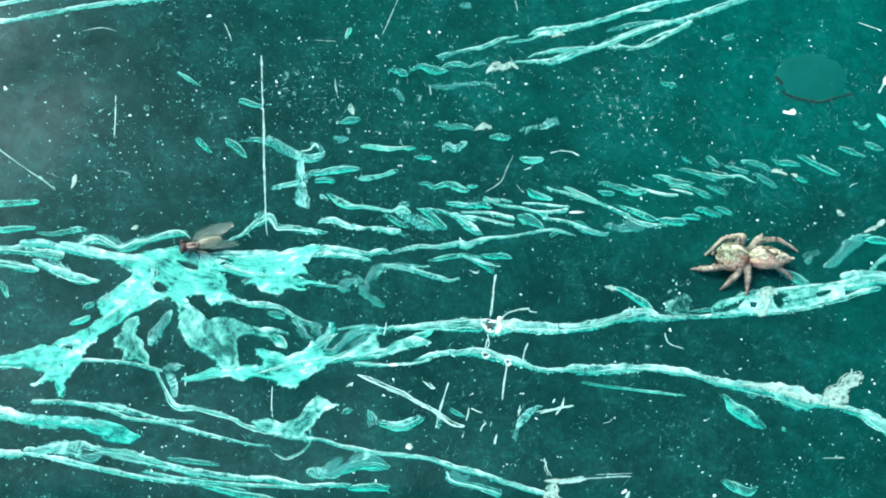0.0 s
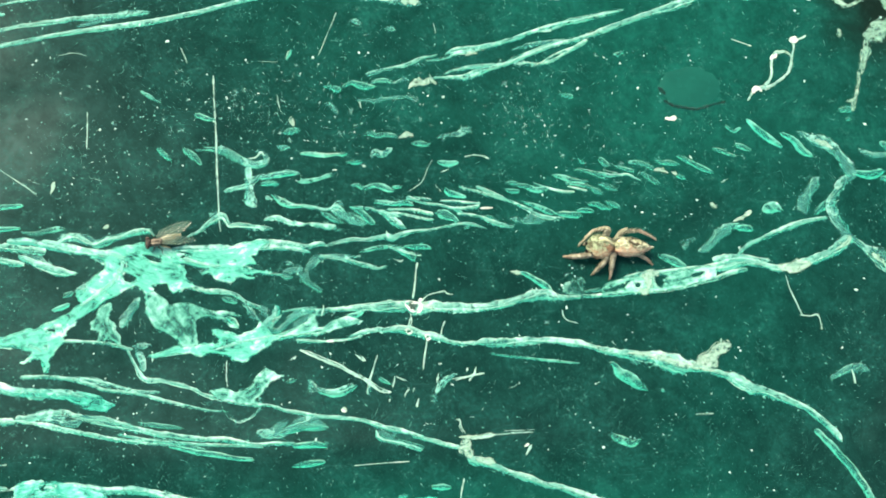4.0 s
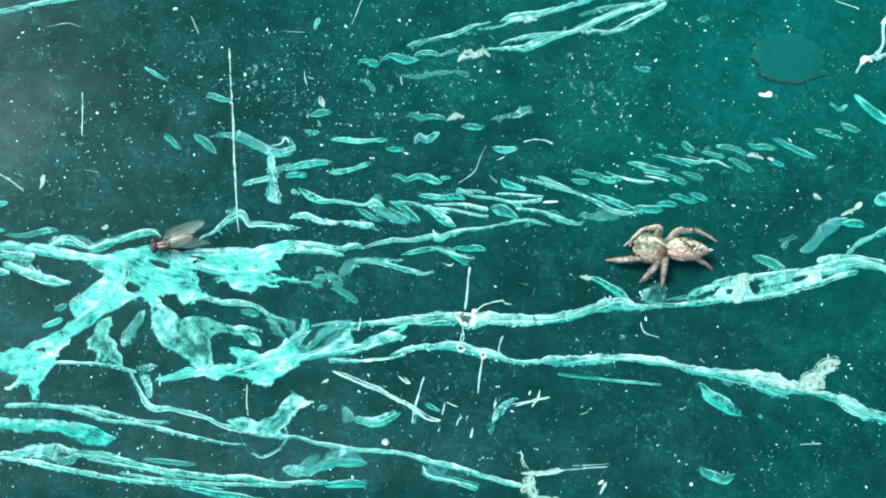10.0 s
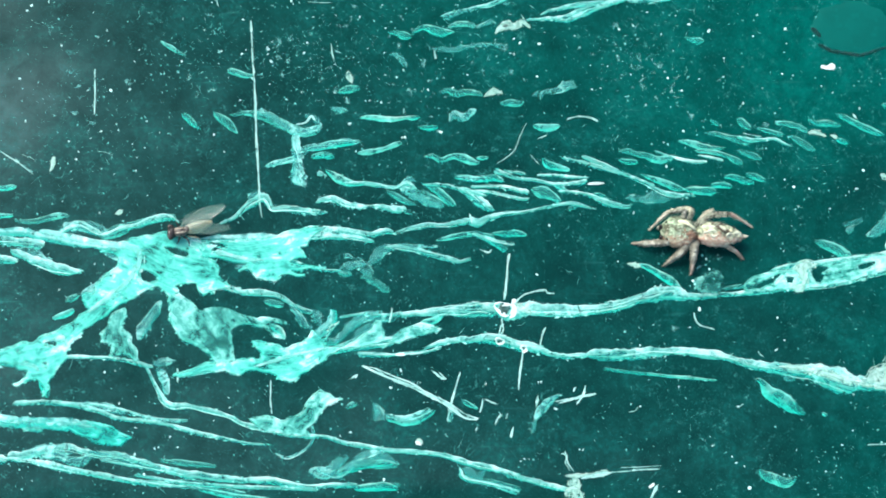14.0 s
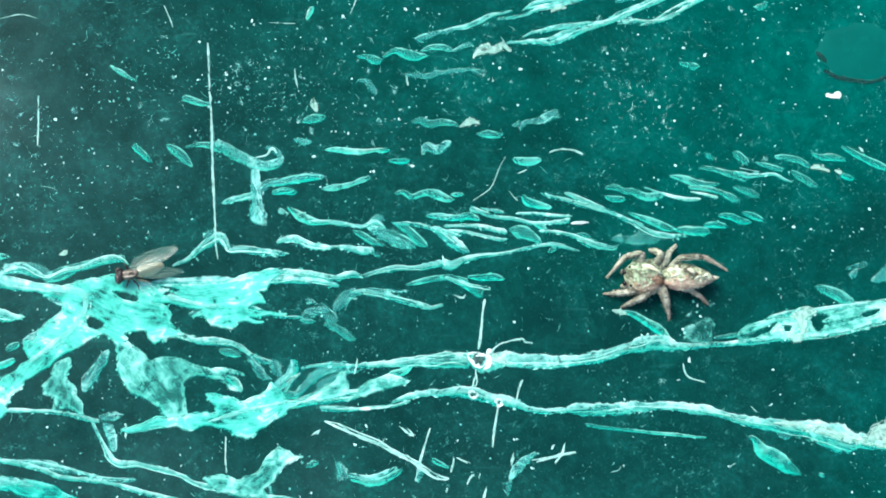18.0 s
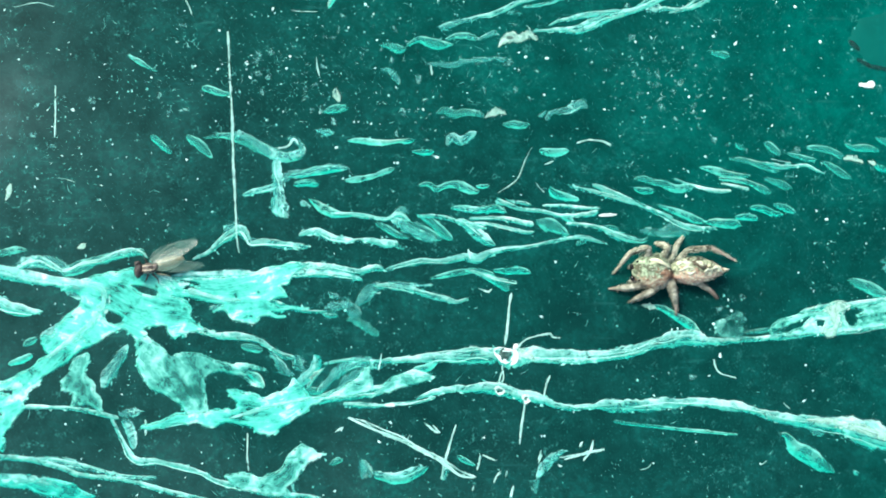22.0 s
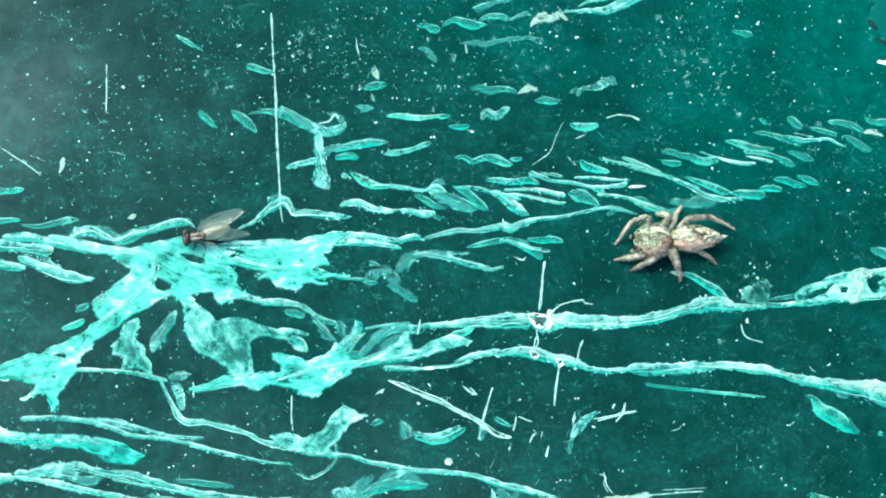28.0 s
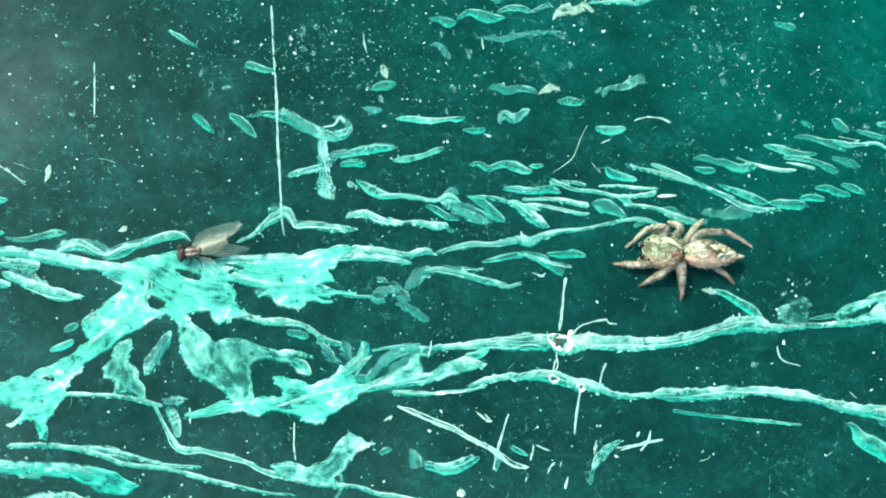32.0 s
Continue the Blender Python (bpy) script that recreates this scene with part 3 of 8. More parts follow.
def glaze(*points):
    strip("glaze", points, GLAZE, 0.05, 0.4, layer=11, strands=1.0, spread=1.0, flecks=0.6, grit=(0.03, 0.09))


def pit(*points):
    strip("pit", points, PIT_OR_SHADOW, 0.02, 0.4, 0.08, layer=8)


def ring_mark(x, y, radius, width):
    """A closed pale ring round a dark hollow."""
    turns = [math.tau * k / 14 for k in range(15)]
    lip = []
    for t in turns:
        r = radius * (1.0 + 0.16 * math.sin(2 * t + x) + 0.12 * math.sin(3 * t + 2 * y) + 0.07 * math.sin(5 * t))
        lip.append((x + r * math.cos(t), y + 0.85 * r * math.sin(t), width * (0.6 + 0.3 * math.sin(2 * t + y) + 0.2 * math.sin(5 * t + x))))
    strip("ring", lip, WHITE, 0.07, 1.0, 0.06, layer=9, flecks=1.2, grit=(0.03, 0.08))
    strip("pit", [(x - radius * 0.8, y - radius * 0.2, radius * 0.9), (x, y, radius * 1.7), (x + radius * 0.75, y + radius * 0.2, radius)], PIT_OR_SHADOW, 0.02, 0.4, 0.06, layer=8)


def crumb(verts, faces, x, y, size, tall, rng, z=0.0, slim=0.3):
    """One rough grain of dust added to the lists."""
    n, base = 6, len(verts)
    turn, stretch = rng.random() * 6.3, slim + 0.75 * rng.random()
    for level, shrink in ((z, 1.0), (z + tall * 0.6, 0.75)):
        for k in range(n):
            r = size * 0.5 * shrink * (0.35 + 1.05 * rng.random())
            u, v = r * math.cos(math.tau * k / n), r * stretch * math.sin(math.tau * k / n)
            verts.append(((x + u * math.cos(turn) - v * math.sin(turn)) * MM, (y + u * math.sin(turn) + v * math.cos(turn)) * MM, level * MM))
    verts.append((x * MM, y * MM, (z + tall) * MM))
    for k in range(n):
        q = (k + 1) % n
        faces.append((base + k, base + q, base + n + q, base + n + k))
        faces.append((base + n + k, base + n + q, base + 2 * n))


speck_rng = random.Random(5)


def specks(*places):
    for x, y, size in places:
        verts, faces = [], []
        crumb(verts, faces, x, y, size * 0.84, size * 0.1, speck_rng, 0.01)
        raw("speck", verts, faces, WHITE_SPECK, panel)


WHITE_SPECK = speckled("white_speck", (0.52, 0.88, 0.82), (0.34, 0.72, 0.66), (0.74, 0.97, 0.93), 4.0, 0.8)

# streaks, ridges and scratches: x, y, width
hair((-30.99, 14.07, 0.19), (-30.92, 12.31, 0.19), (-30.88, 10.06, 0.19))
flake((-25.70, 16.53, 0.14), (-24.87, 16.03, 0.38), (-24.14, 15.58, 0.24), (-23.51, 15.28, 0.10))
hair((-21.73, 21.50, 0.10), (-21.27, 20.52, 0.19), (-20.96, 19.69, 0.10))
hair((-34.33, 20.14, 0.05), (-32.68, 20.53, 0.14), (-31.33, 20.24, 0.05))
flake((-20.11, 14.04, 0.48), (-19.29, 13.80, 0.58), (-18.56, 13.60, 0.43), (-17.99, 13.66, 0.24))
hair((-18.26, 18.49, 0.24), (-18.13, 16.53, 0.29), (-18.00, 14.48, 0.29), (-17.81, 11.94, 0.34), (-17.68, 9.42, 0.34), (-17.54, 6.92, 0.29), (-17.36, 4.45, 0.33), (-17.23, 2.48, 0.28), (-17.07, 1.41, 0.14))
flake((-10.14, 21.65, 0.30), (-10.34, 21.12, 0.45), (-10.64, 20.48, 0.20))
hair((-11.50, 16.46, 0.10), (-11.40, 15.69, 0.24), (-11.25, 15.07, 0.10))
pale((-10.03, 14.16, 0.39), (-9.93, 13.55, 0.59), (-9.73, 13.04, 0.29))
flake((-11.00, 12.21, 0.15), (-10.31, 12.42, 0.68), (-9.58, 12.53, 0.73), (-9.00, 12.69, 0.20))
flake((-6.73, 17.62, 0.15), (-5.99, 17.52, 0.50), (-5.25, 17.32, 0.69), (-4.65, 17.33, 0.30))
flake((-4.65, 17.54, 0.20), (-3.75, 18.08, 0.40), (-3.01, 17.93, 0.70), (-2.16, 17.68, 0.70), (-1.07, 17.75, 0.15))
gauze((-2.15, 19.04, 0.15), (-1.65, 19.16, 0.60), (-1.04, 19.32, 0.50), (-0.39, 19.60, 0.50), (0.37, 19.77, 0.45), (1.12, 20.04, 0.30))
flake((-1.66, 18.11, 0.15), (-0.91, 18.38, 0.40), (-0.01, 18.45, 0.50), (0.84, 18.20, 0.40))
gauze((0.84, 18.14, 0.25), (1.35, 18.41, 0.30), (2.10, 18.74, 0.45), (2.45, 18.59, 0.15))
gauze((-3.03, 16.16, 0.20), (-2.18, 16.17, 0.40), (-1.19, 16.13, 0.60), (-0.19, 16.35, 0.45), (0.81, 16.62, 0.45), (1.56, 16.58, 0.40), (2.07, 16.69, 0.30), (2.81, 16.55, 0.45), (3.17, 16.71, 0.15))
hair((-2.78, 16.11, 0.20), (-2.69, 15.28, 0.25))
gauze((-6.64, 15.64, 0.15), (-5.90, 15.55, 0.44), (-5.51, 15.04, 0.49), (-5.17, 14.52, 0.30))
flake((-2.32, 12.29, 0.15), (-1.73, 12.50, 0.49), (-0.99, 12.20, 0.59), (-0.00, 12.37, 0.64), (0.99, 12.22, 0.40), (1.28, 11.97, 0.15))
pale((1.38, 11.97, 0.25), (2.23, 12.49, 0.80), (2.97, 12.24, 0.40))
flake((2.71, 11.47, 0.15), (3.35, 11.42, 0.60), (4.20, 11.38, 0.60), (4.85, 11.54, 0.20))
vein((0.87, 20.04, 0.30), (1.88, 20.21, 0.40), (2.90, 20.60, 0.40), (3.92, 21.15, 0.35), (4.94, 21.38, 0.30), (5.70, 21.61, 0.15))
gauze((3.14, 20.29, 0.10), (3.65, 20.40, 0.40), (4.25, 20.31, 0.20))
vein((4.42, 20.84, 0.15), (5.43, 20.96, 0.20), (6.71, 21.25, 0.25), (7.74, 21.75, 0.31), (8.77, 21.93, 0.31), (9.80, 22.21, 0.26), (11.35, 22.67, 0.26), (12.91, 23.13, 0.26))
vein((6.47, 21.62, 0.10), (7.50, 22.23, 0.36), (8.79, 22.52, 0.36), (10.07, 22.65, 0.31), (11.62, 23.11, 0.26))
pale((8.76, 21.55, 0.26), (9.38, 21.99, 0.61), (10.04, 21.90, 0.31))
vein((5.13, 18.89, 0.25), (6.40, 19.02, 0.25), (7.66, 18.98, 0.36), (8.67, 18.89, 0.41), (9.70, 19.28, 0.51), (10.74, 19.83, 0.46), (11.77, 20.21, 0.31), (13.33, 20.77, 0.31), (14.38, 21.33, 0.36), (15.70, 22.05, 0.36), (17.02, 22.72, 0.31), (18.34, 23.23, 0.31))
vein((6.41, 19.39, 0.15), (7.43, 19.83, 0.25), (9.22, 20.17, 0.25), (11.28, 20.63, 0.26), (12.82, 20.77, 0.21), (14.39, 21.54, 0.26), (15.97, 22.32, 0.26))
vein((15.89, 20.55, 0.15), (16.93, 20.83, 0.26), (18.00, 21.55, 0.26), (19.07, 22.22, 0.26), (20.40, 22.78, 0.31), (21.73, 23.29, 0.31))
gauze((8.67, 18.73, 0.15), (9.97, 19.55, 0.71), (11.27, 20.37, 0.61))
gauze((14.10, 20.68, 0.41), (14.88, 21.01, 0.72), (15.64, 20.71, 0.31))
pale((2.48, 17.59, 0.20), (2.85, 18.07, 0.60), (3.51, 18.39, 1.01), (4.21, 18.30, 0.91), (4.92, 18.62, 0.81), (5.52, 18.21, 0.50))
pit((3.10, 18.28, 0.20), (3.40, 18.34, 0.30), (3.66, 18.39, 0.15))
hair((4.74, 19.36, 0.15), (5.12, 18.68, 0.15))
gauze((6.10, 11.81, 0.40), (6.57, 12.43, 0.35), (7.22, 12.54, 0.45), (7.98, 12.70, 0.80), (8.75, 13.13, 0.80), (9.34, 12.82, 0.20))
flake((18.94, 17.56, 0.15), (19.50, 17.35, 0.46), (20.26, 17.20, 0.62), (20.63, 17.21, 0.26))
# the blister's shadow along its lower left edge, drawn as two dark strips
pit((30.22, 18.57, 0.37), (30.61, 18.15, 0.47), (31.00, 17.72, 0.31))
pit((30.75, 17.08, 0.37), (31.76, 16.56, 0.37), (33.05, 16.25, 0.37), (34.61, 16.11, 0.32), (35.97, 16.61, 0.32), (37.86, 17.12, 0.16))
white((30.81, 15.00, 0.42), (31.38, 14.90, 0.47), (31.91, 15.01, 0.94), (32.11, 14.96, 0.52))
flake((25.43, 22.22, 0.52), (26.12, 22.39, 0.47), (26.41, 22.78, 0.42))
flake((37.68, 14.33, 0.32), (38.12, 13.97, 0.32), (38.62, 13.65, 0.37), (39.18, 13.98, 0.32), (39.45, 14.09, 0.16))
flake((-23.75, 10.27, 0.47), (-23.27, 9.87, 0.57), (-22.68, 9.28, 0.47), (-22.20, 8.93, 0.24))
flake((-21.14, 10.39, 0.29), (-20.65, 9.90, 0.67), (-19.92, 9.25, 0.67), (-19.19, 8.61, 0.24))
flake((-19.94, 10.15, 0.19), (-18.51, 10.37, 0.38), (-17.06, 10.08, 0.67), (-15.61, 9.43, 0.86), (-14.16, 8.84, 0.77), (-12.96, 8.75, 0.48), (-12.34, 9.06, 0.29))
pale((-33.94, 6.53, 0.27), (-34.06, 5.95, 0.45), (-34.21, 5.26, 0.19))
hair((-37.03, 6.32, 0.14), (-36.45, 5.74, 0.18), (-35.58, 5.01, 0.09))
hair((-36.50, 6.67, 0.09), (-35.88, 6.43, 0.09), (-35.32, 6.18, 0.05))
hair((-30.47, 7.00, 0.09), (-29.91, 6.90, 0.09), (-29.29, 6.71, 0.09))
pale((-28.88, 1.73, 0.19), (-28.51, 1.88, 0.42), (-28.28, 2.07, 0.19))
flake((-36.91, 1.24, 0.23), (-35.53, 1.10, 0.37), (-34.17, 1.39, 0.55), (-33.25, 1.54, 0.46), (-32.52, 1.54, 0.14))
flake((-38.42, 3.79, 0.37), (-37.51, 3.89, 0.55), (-36.82, 3.99, 0.28))
vein((-33.42, 0.05, 0.28), (-32.52, 0.53, 0.55), (-31.61, 0.77, 0.74), (-30.67, 0.29, 0.65), (-29.73, -0.00, 0.37), (-28.37, 0.53, 0.46), (-27.22, 0.77, 0.42), (-26.07, 1.21, 0.56), (-24.91, 1.50, 0.56), (-24.21, 1.35, 0.28), (-23.73, 1.01, 0.14))
vein((-20.46, 0.92, 0.19), (-19.29, 1.50, 0.38), (-18.46, 2.24, 0.42), (-17.66, 2.78, 0.66), (-16.96, 3.17, 0.76), (-16.48, 2.58, 0.57), (-16.23, 2.09, 0.33), (-15.05, 2.24, 0.66), (-13.62, 2.10, 0.52), (-12.19, 1.91, 0.38), (-11.72, 1.91, 0.14))
gauze((-14.55, 8.54, 0.48), (-14.44, 7.69, 0.77), (-14.24, 6.94, 0.77), (-14.14, 6.19, 0.77), (-14.04, 5.45, 1.05), (-13.84, 4.71, 0.96), (-13.54, 4.07, 0.38))
flake((-16.86, 5.83, 0.19), (-16.05, 6.04, 0.43), (-15.10, 6.29, 0.48), (-14.38, 6.54, 0.38))
flake((-13.67, 7.34, 0.24), (-12.71, 7.40, 0.43), (-11.51, 7.71, 0.67), (-10.30, 7.86, 0.58), (-9.09, 7.92, 0.19))
gauze((-13.86, 6.94, 0.58), (-12.95, 7.45, 0.29), (-11.99, 7.45, 0.24))
flake((-12.80, 6.70, 0.14), (-12.22, 6.70, 0.43), (-11.50, 6.66, 0.43), (-11.21, 6.76, 0.14))
gauze((-12.60, 5.36, 0.38), (-12.31, 5.21, 0.48), (-11.97, 5.06, 0.19))
flake((-11.98, 5.56, 0.14), (-11.35, 5.16, 0.58), (-10.77, 4.77, 0.77), (-10.20, 4.47, 0.67), (-9.57, 4.33, 0.43), (-8.85, 4.33, 0.29), (-7.64, 4.38, 0.19))
vein((-8.85, 4.38, 0.19), (-7.40, 4.19, 0.29), (-6.20, 3.99, 0.24), (-5.23, 4.39, 0.48), (-4.51, 4.00, 0.29))
gauze((-5.57, 4.49, 0.39), (-4.98, 4.79, 0.48), (-4.50, 4.49, 0.29))
flake((-9.09, 10.04, 0.19), (-8.12, 10.10, 0.44), (-7.15, 9.95, 0.49), (-6.17, 9.91, 0.44), (-5.19, 10.07, 0.29), (-4.70, 10.08, 0.44), (-4.02, 10.18, 0.20))
flake((-4.22, 9.27, 0.15), (-3.49, 9.22, 0.44), (-2.90, 9.23, 0.44), (-2.51, 9.33, 0.15))
flake((-9.33, 6.97, 0.14), (-8.61, 7.02, 0.48), (-7.64, 7.18, 0.44), (-6.91, 7.38, 0.34), (-6.18, 7.69, 0.44), (-5.55, 7.94, 0.24))
flake((-3.75, 6.65, 0.19), (-3.02, 6.75, 0.39), (-2.29, 6.40, 0.44), (-1.31, 6.71, 0.59), (-0.34, 6.51, 0.78), (0.64, 6.22, 0.39), (0.89, 6.32, 0.20))
flake((0.64, 6.62, 0.20), (1.14, 6.62, 0.39), (1.68, 6.68, 0.20))
gauze((-11.52, 10.83, 0.29), (-10.80, 10.68, 0.58), (-10.07, 10.69, 0.29))
flake((-6.92, 3.74, 0.19), (-6.20, 3.40, 0.48), (-5.38, 2.90, 0.53), (-4.42, 2.61, 0.19))
flake((-5.38, 3.89, 0.29), (-4.51, 3.60, 0.68), (-3.30, 3.11, 0.87), (-2.34, 2.61, 0.58), (-2.00, 2.51, 0.24))
flake((-3.77, 4.40, 0.24), (-2.81, 3.75, 0.68), (-1.85, 3.01, 0.78), (-1.27, 2.62, 0.39), (-1.13, 2.52, 0.15))
vein((-3.78, 4.30, 0.19), (-2.32, 4.30, 0.29), (-0.86, 3.91, 0.34), (0.35, 3.61, 0.44), (1.32, 3.42, 0.34))
vein((-0.86, 4.01, 0.39), (0.10, 3.41, 0.68), (0.83, 2.87, 0.97), (1.55, 2.32, 0.63), (2.08, 2.13, 0.20))
pit((0.83, 2.87, 0.19), (1.02, 2.72, 0.24))
vein((-12.68, 2.74, 0.29), (-11.96, 3.08, 0.57), (-11.24, 3.09, 0.57), (-10.29, 2.60, 0.53), (-9.33, 2.40, 0.38), (-8.37, 2.40, 0.29), (-7.41, 2.41, 0.43), (-6.21, 2.11, 0.58), (-5.24, 2.21, 0.43))
flake((-5.48, 2.01, 0.19), (-5.10, 1.92, 0.34), (-4.76, 1.82, 0.29))
vein((-15.02, 0.05, 0.28), (-13.61, 0.24, 0.66), (-12.18, 0.44, 0.67), (-10.76, 0.44, 0.57), (-9.33, 0.20, 0.48), (-8.13, 0.05, 0.38), (-6.93, 0.34, 0.58), (-6.22, 0.15, 0.24))
vein((-6.22, 0.15, 0.24), (-5.01, 0.54, 0.38), (-3.57, 0.83, 0.53), (-2.12, 0.84, 0.44), (-0.66, 1.13, 0.53), (0.07, 1.28, 0.58))
vein((-0.17, 1.23, 0.68), (0.80, 1.13, 0.68), (1.78, 1.53, 0.49), (3.24, 1.83, 0.34), (4.72, 2.03, 0.24), (6.20, 2.38, 0.25), (7.68, 2.63, 0.34), (8.67, 2.74, 0.44), (9.89, 2.44, 0.25), (10.63, 2.24, 0.10))
hair((-0.02, 1.82, 0.24), (0.07, 1.43, 0.29), (0.16, 1.03, 0.24))
flake((8.16, 2.14, 0.30), (8.66, 2.39, 0.35), (9.16, 2.64, 0.30))
flake((-1.34, 4.91, 0.15), (-0.36, 4.86, 0.49), (0.86, 4.76, 0.49), (2.09, 4.92, 0.59), (2.91, 4.62, 0.25))
vein((2.10, 5.52, 0.49), (2.83, 5.27, 0.49), (4.05, 4.88, 0.30), (5.77, 4.73, 0.30), (6.99, 4.44, 0.30), (8.48, 4.44, 0.30), (9.47, 4.54, 0.50), (9.97, 4.80, 0.20))
vein((3.08, 5.53, 0.15), (3.91, 5.38, 0.25), (4.79, 5.18, 0.25))
vein((5.78, 5.18, 0.15), (7.26, 5.14, 0.25), (8.74, 5.00, 0.25), (10.13, 5.00, 0.15))
white((9.96, 4.40, 0.15), (10.71, 4.45, 0.30), (11.40, 4.50, 0.15))
vein((0.11, 4.11, 0.24), (1.34, 4.17, 0.29), (2.80, 4.12, 0.34), (4.27, 3.82, 0.44), (5.00, 3.63, 0.44))
vein((-0.14, 3.76, 0.29), (1.33, 3.72, 0.29), (2.79, 3.42, 0.29), (4.25, 3.13, 0.29), (4.99, 3.13, 0.25))
flake((5.16, 3.93, 0.30), (5.99, 3.73, 1.08), (6.96, 3.33, 0.79), (7.69, 2.88, 0.25))
flake((6.99, 4.44, 0.20), (7.63, 4.14, 0.49), (8.20, 3.64, 0.30))
vein((7.47, 3.78, 0.25), (8.95, 3.69, 0.30), (10.18, 3.44, 0.25), (10.90, 3.04, 0.50), (11.64, 2.79, 0.69), (12.62, 2.54, 0.50), (13.36, 2.45, 0.30), (13.72, 2.80, 0.10))
flake((9.92, 3.29, 0.15), (10.92, 3.44, 0.45), (11.65, 3.04, 0.30))
flake((5.50, 9.49, 0.30), (6.14, 9.34, 0.60), (7.13, 9.35, 0.60), (7.78, 9.46, 0.40))
hair((5.86, 8.32, 0.10), (6.26, 8.48, 0.20), (6.62, 8.63, 0.20))
hair((8.40, 10.03, 0.30), (8.91, 10.19, 0.20), (9.66, 10.29, 0.25), (10.41, 10.20, 0.20), (11.05, 9.89, 0.30))
hair((5.18, 6.95, 0.10), (5.57, 6.44, 0.20), (5.90, 6.14, 0.10))
flake((6.31, 6.65, 0.20), (6.50, 6.15, 0.59), (7.28, 5.90, 0.59), (8.51, 5.65, 0.40))
vein((7.70, 6.76, 0.20), (8.54, 6.51, 0.30), (9.28, 6.36, 0.35), (10.27, 6.06, 0.45), (11.25, 5.81, 0.50), (12.24, 5.46, 0.30), (12.98, 5.32, 0.25))
vein((9.54, 6.82, 0.20), (10.28, 6.57, 0.45), (11.51, 6.07, 0.45), (12.74, 5.47, 0.40), (13.72, 5.07, 0.30), (14.70, 4.66, 0.25), (15.69, 4.31, 0.25))
flake((12.68, 6.58, 0.15), (13.27, 6.38, 0.50), (14.02, 6.34, 0.50), (14.37, 6.39, 0.15))
flake((12.70, 7.24, 0.15), (13.56, 7.30, 0.50), (14.30, 7.00, 0.40), (15.05, 6.95, 0.60), (16.04, 6.60, 0.70), (17.04, 6.61, 0.60), (17.35, 6.66, 0.25))
flake((17.88, 8.25, 0.15), (18.88, 8.05, 0.51), (19.88, 7.75, 0.56), (21.14, 7.60, 0.41), (21.90, 7.66, 0.15))
flake((14.48, 5.32, 0.15), (15.46, 4.97, 0.45), (16.45, 4.57, 0.60), (17.43, 4.17, 0.60), (18.18, 3.97, 0.25))
vein((15.82, 7.36, 0.15), (16.81, 6.96, 0.20), (18.05, 6.61, 0.30), (19.30, 6.36, 0.40), (20.32, 6.42, 0.20))
vein((13.47, 5.06, 0.25), (14.94, 4.46, 0.30), (16.16, 3.81, 0.40), (17.40, 3.46, 0.45), (18.65, 3.46, 0.30), (19.06, 3.57, 0.15))
gauze((13.14, 3.15, 0.30), (13.75, 3.30, 0.60), (14.64, 3.15, 0.70), (15.64, 3.25, 1.00), (16.53, 3.16, 0.80), (16.98, 3.16, 0.30))
flake((18.18, 3.97, 0.30), (19.18, 3.97, 0.70), (20.43, 3.87, 0.71), (20.93, 3.77, 0.45))
hair((2.35, 6.13, 0.05), (3.35, 6.79, 0.10), (3.86, 7.30, 0.10), (4.38, 8.57, 0.10), (4.90, 9.59, 0.05))
flake((20.19, 8.93, 0.20), (21.21, 8.84, 0.41), (22.21, 8.59, 0.41), (23.21, 8.28, 0.61), (24.06, 7.93, 0.51))
vein((22.98, 8.69, 0.20), (23.98, 8.39, 0.41), (25.26, 8.40, 0.31), (26.29, 8.46, 0.31), (27.03, 8.10, 0.21), (27.78, 7.80, 0.10))
flake((22.91, 7.41, 0.20), (23.66, 7.15, 0.51), (24.40, 6.90, 0.61), (25.05, 6.65, 0.20))
flake((19.35, 7.39, 0.30), (20.87, 7.24, 0.41), (22.11, 6.89, 0.41), (22.86, 6.53, 0.61), (23.45, 6.23, 0.25))
vein((19.59, 6.98, 0.15), (20.84, 6.73, 0.25), (21.74, 6.53, 0.25))
flake((24.81, 9.43, 0.15), (25.82, 9.13, 0.41), (26.68, 8.93, 0.36), (27.19, 8.93, 0.10))
flake((26.38, 9.91, 0.31), (27.40, 9.82, 0.46), (28.42, 9.61, 0.52), (29.26, 9.15, 0.52))
pale((29.25, 9.00, 0.46), (29.92, 9.00, 0.72), (30.78, 8.70, 0.62))
pale((31.20, 8.86, 0.31), (31.51, 8.75, 0.47), (31.81, 8.65, 0.52))
flake((31.69, 8.49, 0.41), (32.45, 8.24, 0.52), (32.81, 8.19, 0.21))
flake((29.39, 10.25, 0.21), (29.99, 9.99, 0.41), (30.87, 9.95, 0.62), (31.78, 9.74, 0.36), (32.20, 9.70, 0.16))
flake((27.59, 8.83, 0.15), (28.33, 8.32, 0.62), (29.17, 7.80, 0.62), (29.87, 7.50, 0.26))
flake((31.86, 10.74, 0.21), (32.61, 10.43, 0.52), (33.61, 9.86, 0.57), (34.76, 9.30, 0.62), (35.98, 8.89, 0.26))
hair((33.31, 10.75, 0.21), (33.50, 10.54, 0.21), (33.64, 10.33, 0.16))
flake((23.07, 10.25, 0.41), (23.56, 9.84, 0.72), (24.29, 9.32, 0.31))
flake((20.77, 10.13, 0.20), (21.26, 9.87, 0.41), (21.60, 9.62, 0.15))
hair((23.51, 8.96, 0.15), (24.26, 8.81, 0.10), (25.02, 8.66, 0.10))
